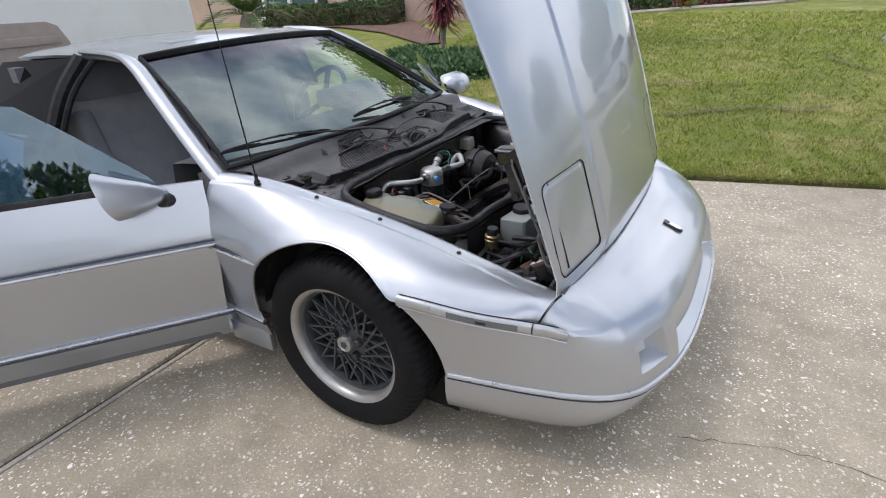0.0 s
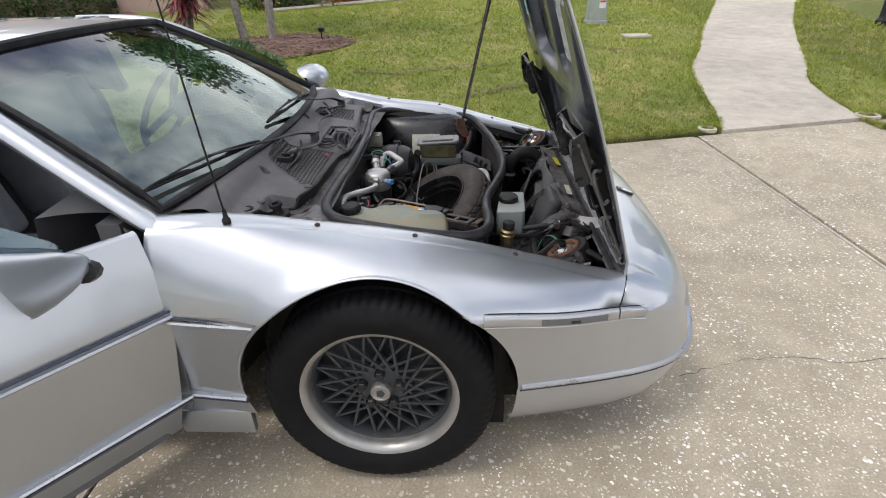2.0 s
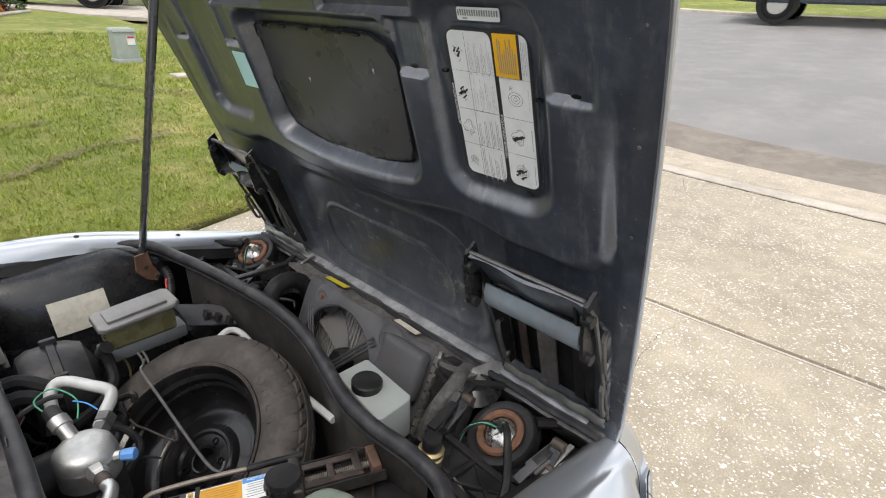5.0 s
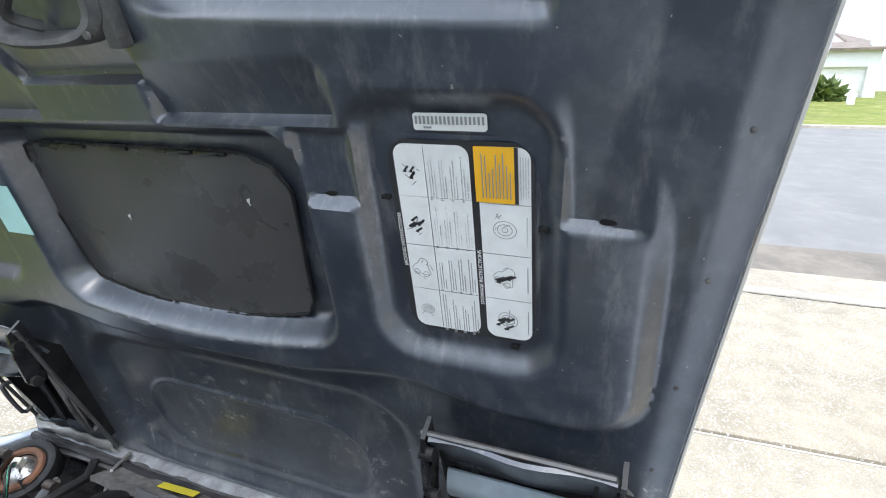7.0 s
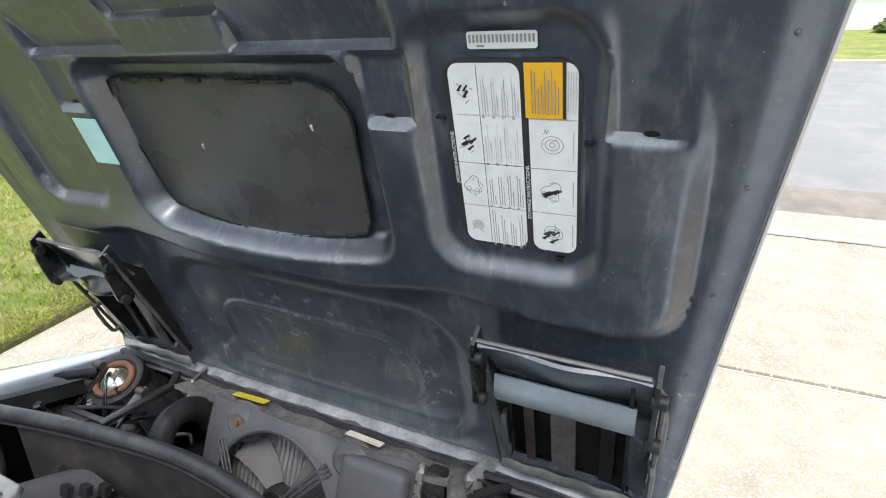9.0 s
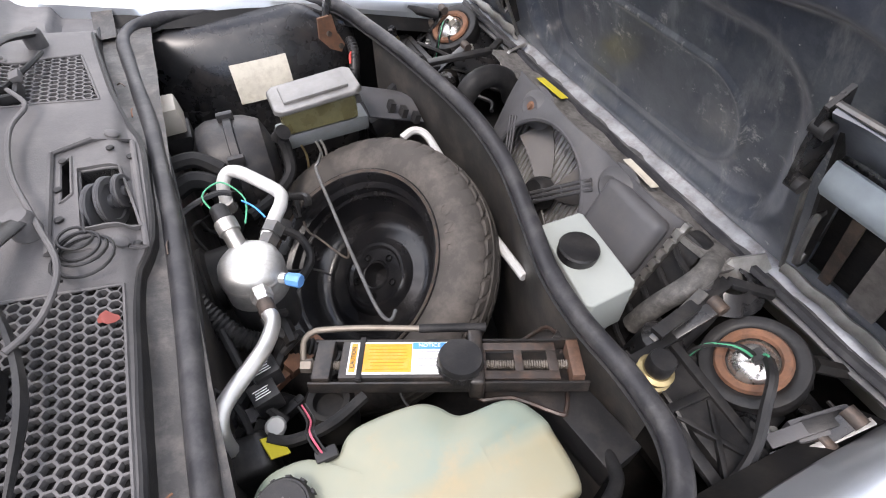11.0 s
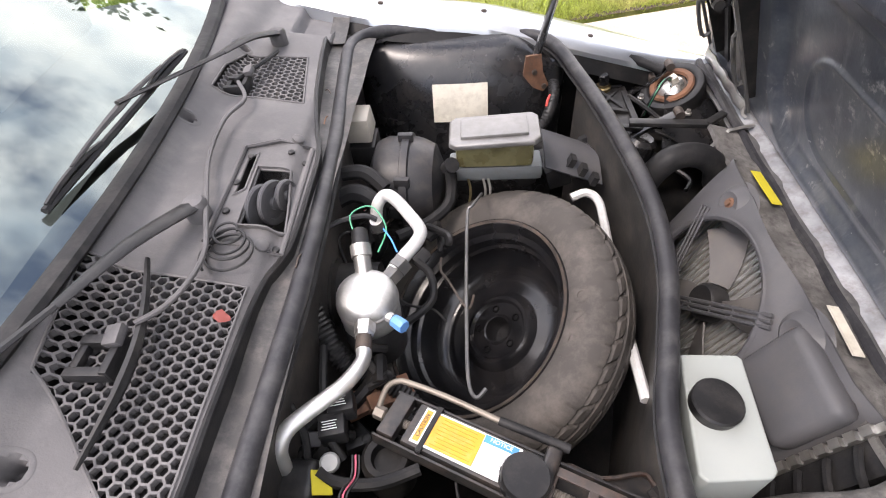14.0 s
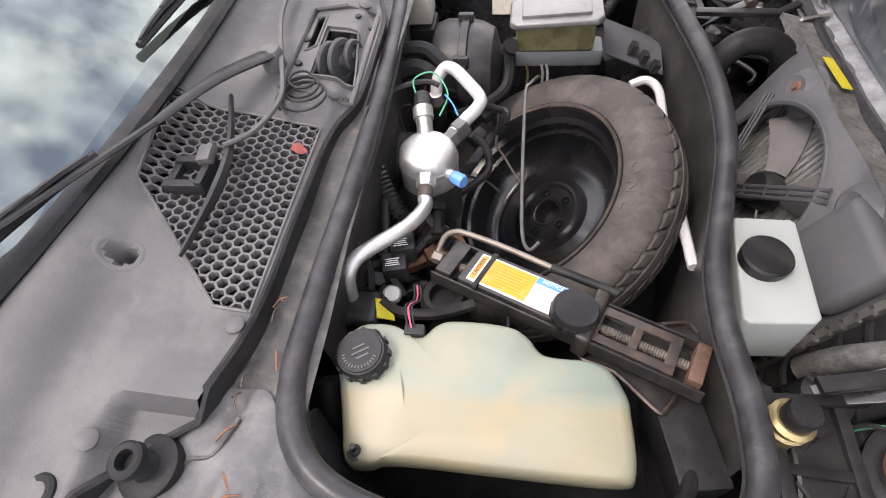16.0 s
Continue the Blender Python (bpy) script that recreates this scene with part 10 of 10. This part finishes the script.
def tree(x, y, h, lean, r0, seedv, crown=2200):
    z = terrain(x, y)
    t = thing("tree", "young tree with a slender grey mottled trunk", "tree", (x, y, z))
    inv = Matrix.Translation((-x, -y, -z))
    top = (x + lean[0], y + lean[1], z + h)
    g_ = Geo()
    g_.sweep([(x, y, z - 0.05), (x + lean[0] * 0.35, y + lean[1] * 0.3, z + h * 0.35), (x + lean[0] * 0.6, y + lean[1] * 0.7, z + h * 0.7), top], [r0 * 1.35, r0, r0 * 0.85, r0 * 0.6], 10, 6)
    part("trunk", g_, BARK, t).matrix_parent_inverse = inv
    r = random.Random(seedv)
    tips = []
    for i in range(8):
        a = 2.4 * i
        e = Vector(top) + Vector((math.cos(a) * r.uniform(0.4, 1.0), math.sin(a) * r.uniform(0.4, 1.0), r.uniform(0.1, 1.1)))
        g_ = Geo()
        g_.sweep([top, Vector(top).lerp(e, 0.5) + Vector((0, 0, 0.15)), e], [r0 * 0.45, r0 * 0.3, r0 * 0.12], 6, 3)
        part("limb", g_, BARK, t).matrix_parent_inverse = inv
        tips.append(e)

    def place(rn):
        c = tips[rn.randrange(len(tips))]
        d = Vector((rn.gauss(0, 1), rn.gauss(0, 1), rn.gauss(0, 0.8)))
        return c + d * 0.28, d
    leaves("crown", HEDGE, crown, place, 0.16, seedv, t).matrix_parent_inverse = inv


tree(-3.5, 7.5, 3.0, (-0.45, 0.1), 0.055, 61)
tree(-2.95, 7.25, 3.2, (0.15, 0.1), 0.055, 62)
# burgundy cordyline
cx, cy = -4.15, 6.95
cz = terrain(cx, cy)
cord = thing("cordyline", "burgundy-leaved cordyline with drooping strappy leaves", "plant", (cx, cy, cz))
cinv = Matrix.Translation((-cx, -cy, -cz))
for k, (dx, dy, h) in enumerate(((0, 0, 0.75), (0.12, 0.05, 0.95), (-0.1, 0.06, 1.05))):
    g = Geo()
    g.sweep([(cx, cy, cz), (cx + dx * 0.5, cy + dy * 0.5, cz + h * 0.5), (cx + dx, cy + dy, cz + h)], 0.028, 7, 4)
    part("stem", g, BARK, cord).matrix_parent_inverse = cinv
    r8 = random.Random(70 + k)
    g = Geo()
    for i in range(90):
        a, up = r8.uniform(0, 6.283), r8.uniform(-0.2, 1.2)
        L = r8.uniform(0.35, 0.6)
        p0 = Vector((cx + dx, cy + dy, cz + h - 0.35 * r8.random()))
        d = Vector((math.cos(a), math.sin(a), up)).normalized()
        s = Vector((-math.sin(a), math.cos(a), 0)) * 0.022
        pts = [p0 + d * L * u + Vector((0, 0, -0.55 * L * u * u)) for u in (0, 0.35, 0.7, 1.0)]
        w = (0.5, 1.0, 0.8, 0.05)
        g.add([p + s * ww * e for p, ww in zip(pts, w) for e in (-1, 1)], [(2 * j, 2 * j + 1, 2 * j + 3, 2 * j + 2) for j in range(3)])
    part("leaf_crown", g, BURGUNDY, cord).matrix_parent_inverse = cinv
# sago palm
px, py = -6.75, 4.9
pz = terrain(px, py)
palm = thing("sago_palm", "green sago palm beside the garage wall", "palm", (px, py, pz))
pinv = Matrix.Translation((-px, -py, -pz))
g = Geo()
g.lathe([(0.16, 0), (0.18, 0.2), (0.16, 0.75), (0.09, 0.90), (0, 0.92)], 12, pose(px, py, pz))
part("trunk", g, BARK, palm).matrix_parent_inverse = pinv
r8 = random.Random(9)
for i in range(26):
    a, up, L = 2.4 * i, r8.uniform(0.25, 1.5), r8.uniform(0.8, 1.15)
    d = Vector((math.cos(a), math.sin(a), up)).normalized()
    g = Geo()
    spine = [Vector((px, py, pz + 0.86)) + d * L * u + Vector((0, 0, -0.5 * L * u * u)) for u in [j / 14 for j in range(15)]]
    side = Vector((-math.sin(a), math.cos(a), 0))
    for j in range(2, 15):
        for e in (-1, 1):
            q0 = spine[j]
            tipv = q0 + side * e * 0.17 * math.sin(math.pi * (0.25 + 0.7 * j / 15)) + (spine[j] - spine[j - 1]) * 1.6 + Vector((0, 0, 0.03))
            ww = (spine[j] - spine[j - 1]) * 0.42
            g.add([q0 - ww, q0 + ww, tipv], [(0, 1, 2)])
    part("frond", g, PALMLEAF, palm).matrix_parent_inverse = pinv


def path_light(x, y):
    z = terrain(x, y) + 0.04
    l_ = thing("path_light", "small black garden path light", "garden lamp", (x, y, z))
    inv = Matrix.Translation((-x, -y, -z))
    g_ = Geo()
    g_.sweep([(x, y, z), (x, y, z + 0.16)], 0.012, 6, 0)
    part("stake", g_, PLASTIC, l_).matrix_parent_inverse = inv
    g_ = Geo()
    g_.lathe([(0.045, 0.13), (0.05, 0.17), (0.075, 0.185), (0.03, 0.205), (0, 0.207)], 14, pose(x, y, z))
    part("lamp_head", g_, PLASTIC, l_).matrix_parent_inverse = inv


path_light(-2.1, 7.15)
# utility box, its label and a valve lid
ux, uy = 2.63, 8.80
uz = terrain(ux, uy)
ub = thing("utility_box", "grey-green utility pedestal with a warning label on the lawn", "utility box", (ux, uy, uz))
uinv = Matrix.Translation((-ux, -uy, -uz))
g = Geo()
g.box(ux, uy, uz + 0.24, 0.33, 0.30, 0.46, None, 0.93)
part("box_body", g, BOXGREEN, ub, bevel=0.025, segs=3).matrix_parent_inverse = uinv
g = Geo()
g.box(ux, uy, uz + 0.485, 0.355, 0.325, 0.06, None, 0.9)
part("box_lid", g, BOXGREEN, ub, bevel=0.02).matrix_parent_inverse = uinv
g = Geo()
g.box(ux, uy, uz + 0.03, 0.37, 0.33, 0.08)
part("box_foot", g, BOXGREEN, ub, bevel=0.015).matrix_parent_inverse = uinv
g = Geo()
g.box(ux + 0.07, uy - 0.146, uz + 0.34, 0.11, 0.02, 0.13)
part("warning_label", g, LABELWHITE, ub, "white warning label with red head").matrix_parent_inverse = uinv
g = Geo()
g.box(ux + 0.07, uy - 0.157, uz + 0.385, 0.10, 0.004, 0.03)
part("label_head", g, RED, ub).matrix_parent_inverse = uinv
g = Geo()
g.box(2.95, 7.25, terrain(2.95, 7.25) + 0.03, 0.42, 0.30, 0.04)
tagged(part("valve_lid", g, SMOOTHCONCRETE, None, bevel=0.01), "pale concrete valve lid set in the lawn", "lid")
g = Geo()
g.lathe([(0.10, 0), (0.10, 0.025), (0.075, 0.03), (0.07, 0.01), (0, 0.012)], 20, pose(3.78, 2.93, terrain(3.78, 2.93) + 0.012))
tagged(part("sprinkler_ring", g, SMOOTHCONCRETE), "small round sprinkler cover beside the sidewalk", "sprinkler cover")
g = Geo()
g.lathe([(0.075, 0), (0.075, 0.025), (0.055, 0.03), (0.05, 0.012), (0, 0.014)], 20, pose(2.25, 2.575, terrain(2.25, 2.575) + 0.012))
tagged(part("sprinkler_ring", g, SMOOTHCONCRETE), "small round sprinkler cover in bare soil", "sprinkler cover")
mx_, my_ = 7.05, 7.75
mz_ = terrain(mx_, my_) - 0.1
mb = thing("mailbox", "black mailbox on a post beside the kerb", "mailbox", (mx_, my_, mz_))
minv = Matrix.Translation((-mx_, -my_, -mz_))
g = Geo()
g.lathe([(0.09, 0), (0.09, 0.12), (0.06, 0.15), (0.05, 0.2), (0.05, 1.05)], 12, pose(mx_, my_, mz_))
part("post", g, PLASTIC, mb).matrix_parent_inverse = minv
g = Geo()
g.box(mx_, my_, mz_ + 1.18, 0.5, 0.2, 0.24)
part("letter_box", g, PLASTIC, mb, bevel=0.05, segs=3).matrix_parent_inverse = minv
# the neighbours' paved drive
nd = tagged(part("neighbour_drive", strip_between([(2.4, 21), (4.2, 17.5), (7.5, 15.0)], [(16, 27), (15, 22), (13.5, 15.5)], lambda x, y: terrain(x, y) + 0.04, 0.1, 4), SMOOTHCONCRETE), "pale concrete driveway further along the street", "driveway", kind="structure")


def vehicle(name, label, x, y, yaw, L, W, Hh, wheel_r, mt, pickup=False):
    z = terrain(x, y)
    m = pose(x, y, z, 0, 0, yaw)
    v = thing(name, label, "vehicle", (x, y, z))
    inv = Matrix.Translation((-x, -y, -z))

    def add(nm, g_, mat, **kw):
        o = part(nm, g_, mat, v, **kw)
        o.matrix_parent_inverse = inv
        return o
    g_ = Geo()
    prof = [(-L / 2, 0.55), (-L / 2, 1.0), (-L / 2 + 0.1, 1.08), (L / 2 - 1.3, 1.10), (L / 2 - 0.12, 1.0), (L / 2, 0.85), (L / 2, 0.5), (L / 2 - 0.4, 0.42), (-L / 2 + 0.3, 0.42)]
    n_ = len(prof)
    g_.add([m @ Vector((px_, s_ * W / 2, pz_)) for s_ in (-1, 1) for px_, pz_ in prof], [tuple(range(n_)), tuple(range(2 * n_ - 1, n_ - 1, -1))] + [(i, (i + 1) % n_, n_ + (i + 1) % n_, n_ + i) for i in range(n_)])
    add("body", g_, mt, bevel=0.05, segs=3)
    g_ = Geo()
    c0, c1 = (-0.5, L / 2 - 1.2) if pickup else (-L / 2 + 0.15, L / 2 - 1.2)
    g_.add([m @ Vector((px_, s_ * w_, pz_)) for s_ in (-1, 1) for px_, pz_, w_ in ((c0, 1.08, W / 2 - 0.04), (c0 + 0.2, Hh, W / 2 - 0.2), (c1 - 0.75, Hh, W / 2 - 0.2), (c1, 1.08, W / 2 - 0.04))], [(0, 1, 2, 3), (7, 6, 5, 4), (0, 4, 5, 1), (1, 5, 6, 2), (2, 6, 7, 3), (3, 7, 4, 0)])
    add("cabin", g_, mt, bevel=0.05)
    for s_ in (-1, 1):
        g_ = Geo()
        g_.add([m @ Vector((px_, s_ * w_, pz_)) for px_, pz_, w_ in ((c0 + 0.12, 1.15, W / 2 - 0.035), (c0 + 0.26, Hh - 0.1, W / 2 - 0.16), (c1 - 0.8, Hh - 0.1, W / 2 - 0.16), (c1 - 0.2, 1.15, W / 2 - 0.035))], [(0, 1, 2, 3)])
        add("side_window", g_, DARKGLASS, thick=0.01)
        for wx_ in (-L / 2 + 0.95, L / 2 - 0.95):
            g_ = Geo()
            g_.lathe(tyre_profile(wheel_r, wheel_r * 0.62, 0.26), 30, m @ axis_pose((wx_, s_ * (W / 2 - 0.12), wheel_r), (0, s_, 0)), caps=False)
            wl = add("wheel", g_, TYRE)
            g_ = Geo()
            g_.lathe([(wheel_r * 0.62, 0.09), (wheel_r * 0.58, 0.10), (wheel_r * 0.5, 0.05), (wheel_r * 0.2, 0.07), (0, 0.08)], 24, m @ axis_pose((wx_, s_ * (W / 2 - 0.12), wheel_r), (0, s_, 0)))
            add("rim", g_, LIP)
            g_ = Geo()
            g_.lathe([(wheel_r + 0.08, -0.2), (wheel_r + 0.08, 0.135), (wheel_r * 0.9, 0.13), (wheel_r * 0.9, -0.2)], 30, m @ axis_pose((wx_, s_ * (W / 2 - 0.12), wheel_r + 0.03), (0, s_, 0)), caps=False)
            add("wheel_arch", g_, BAYBLACK)
    for s_ in (-0.6, 0.6):
        g_ = Geo()
        g_.box(L / 2 - 0.02, s_ * W / 2 * 1.2, 0.82, 0.08, 0.32, 0.16, m)
        add("headlight", g_, CHROME, bevel=0.02)
    g_ = Geo()
    g_.box(L / 2 + 0.02, 0, 0.55, 0.12, W - 0.1, 0.2, m)
    add("bumper", g_, PLASTIC, bevel=0.03)
    return v


vehicle("pickup_truck", "dark blue pickup truck parked across the street", 17.2, 1.6, 97, 5.4, 1.95, 1.85, 0.39, TRUCKBLUE, True)
vehicle("suv", "pale off-road vehicle on a neighbour's driveway", 4.4, 21.4, 160, 4.3, 1.85, 1.85, 0.40, CARWHITE)
vehicle("suv", "silver off-road vehicle on a neighbour's driveway", 7.6, 22.6, 160, 4.3, 1.85, 1.8, 0.40, CARWHITE)

# house across the street
oz = 2.15
oh = thing("house", "white house with a two-car garage across the street", "house", (33, -8.5, oz))
oinv = Matrix.Translation((-33, 8.5, -oz))
for y0, y1, z0, z1 in ((-4, -5.6, 0, 3.2), (-5.6, -10.4, 2.3, 3.2), (-10.4, -10.9, 0, 3.2)):
    g = Geo()
    g.box(33.2, (y0 + y1) / 2, oz - 0.4 + (z0 + z1) / 2, 0.4, abs(y1 - y0), z1 - z0 + (0.8 if z0 == 0 else 0))
    part("wall", g, STUCCO, oh).matrix_parent_inverse = oinv
g = Geo()
for i in range(5):
    g.box(33.3, -8.0, oz + 0.0 + 0.45 * i, 0.08, 4.8, 0.44)
part("garage_door", g, TRIMWHITE, oh, "white sectional garage door", bevel=0.015).matrix_parent_inverse = oinv
g = Geo()
g.add([(32.6, -3.6, oz + 2.75), (32.6, -11.4, oz + 2.75), (38, -10, oz + 4.2), (38, -4.5, oz + 4.2)], [(0, 1, 2, 3)])
g.add([(34.5, -5, oz + 2.9), (34.5, -10.2, oz + 2.9), (34.5, -7.6, oz + 4.9), (44, -7.6, oz + 5.0), (44, -5, oz + 2.9), (44, -10.2, oz + 2.9)], [(0, 2, 3, 4), (1, 5, 3, 2)])
part("roof", g, ROOFTILE, oh, "brown shingle roof", thick=0.12).matrix_parent_inverse = oinv
g = Geo()
g.add([(34.45, -5.2, oz + 2.9), (34.45, -10.0, oz + 2.9), (34.45, -7.6, oz + 4.75)], [(0, 1, 2)])
part("gable", g, STUCCO, oh, thick=0.1).matrix_parent_inverse = oinv
shrub((30.2, -8.0, terrain(30.2, -8.0)), (0.62, 0.62, 0.75), 301, BRIGHTLEAF, "spiky light green shrub before a garage", 700, 0.34, 1.6)
shrub((37, -16.2, terrain(37, -16.2)), (2.0, 2.0, 4.6), 302, BRIGHTLEAF, "tall light green tree beside a white house", 2500, 0.4)
shrub((40, -21, terrain(40, -21)), (2.5, 2.5, 6.0), 303, HEDGE, "tall dark green tree behind a house", 2500, 0.45)
for x, y in ((27.5, -8.4), (27.5, -10.2)):
    g = Geo()
    g.box(x, y, terrain(x, y) + 0.25, 0.26, 0.26, 0.5)
    tagged(part("marker_post", g, TRIMWHITE, None, bevel=0.03), "short white marker post on the far lawn", "post")
# guessed trees added further round, for the windscreen and paint to mirror
for i, (x, y, s) in enumerate(((-9, 20, 3.2), (-14, 17, 3.0), (9, 30, 3.5), (20, 26, 3.5), (44, 10, 4), (46, 24, 4.5), (-12, -14, 4.0), (2, -22, 4.2), (14, -24, 4.0))):
    z = terrain(x, y) - 0.15
    t = thing("tree", "broad green tree added for reflections", "tree", (x, y, z))
    inv = Matrix.Translation((-x, -y, -z))
    g = Geo()
    g.sweep([(x, y, z), (x + 0.1, y, z + s * 0.6), (x, y + 0.2, z + s * 1.2)], [0.28, 0.2, 0.12], 8, 4)
    part("trunk", g, BARK, t).matrix_parent_inverse = inv
    cl = [(x + math.cos(k * 1.9) * s * 0.5, y + math.sin(k * 1.9) * s * 0.5, z + s * (1.0 + 0.25 * (k % 3))) for k in range(7)]

    def place(rn, cl=cl, s=s):
        c = Vector(cl[rn.randrange(7)])
        d = Vector((rn.gauss(0, 1), rn.gauss(0, 1), rn.gauss(0, 1))).normalized()
        return c + d * s * 0.42 * rn.uniform(0.6, 1), d
    leaves("crown", HEDGE if i % 2 else BRIGHTLEAF, 3200, place, 0.42, 400 + i, t).matrix_parent_inverse = inv
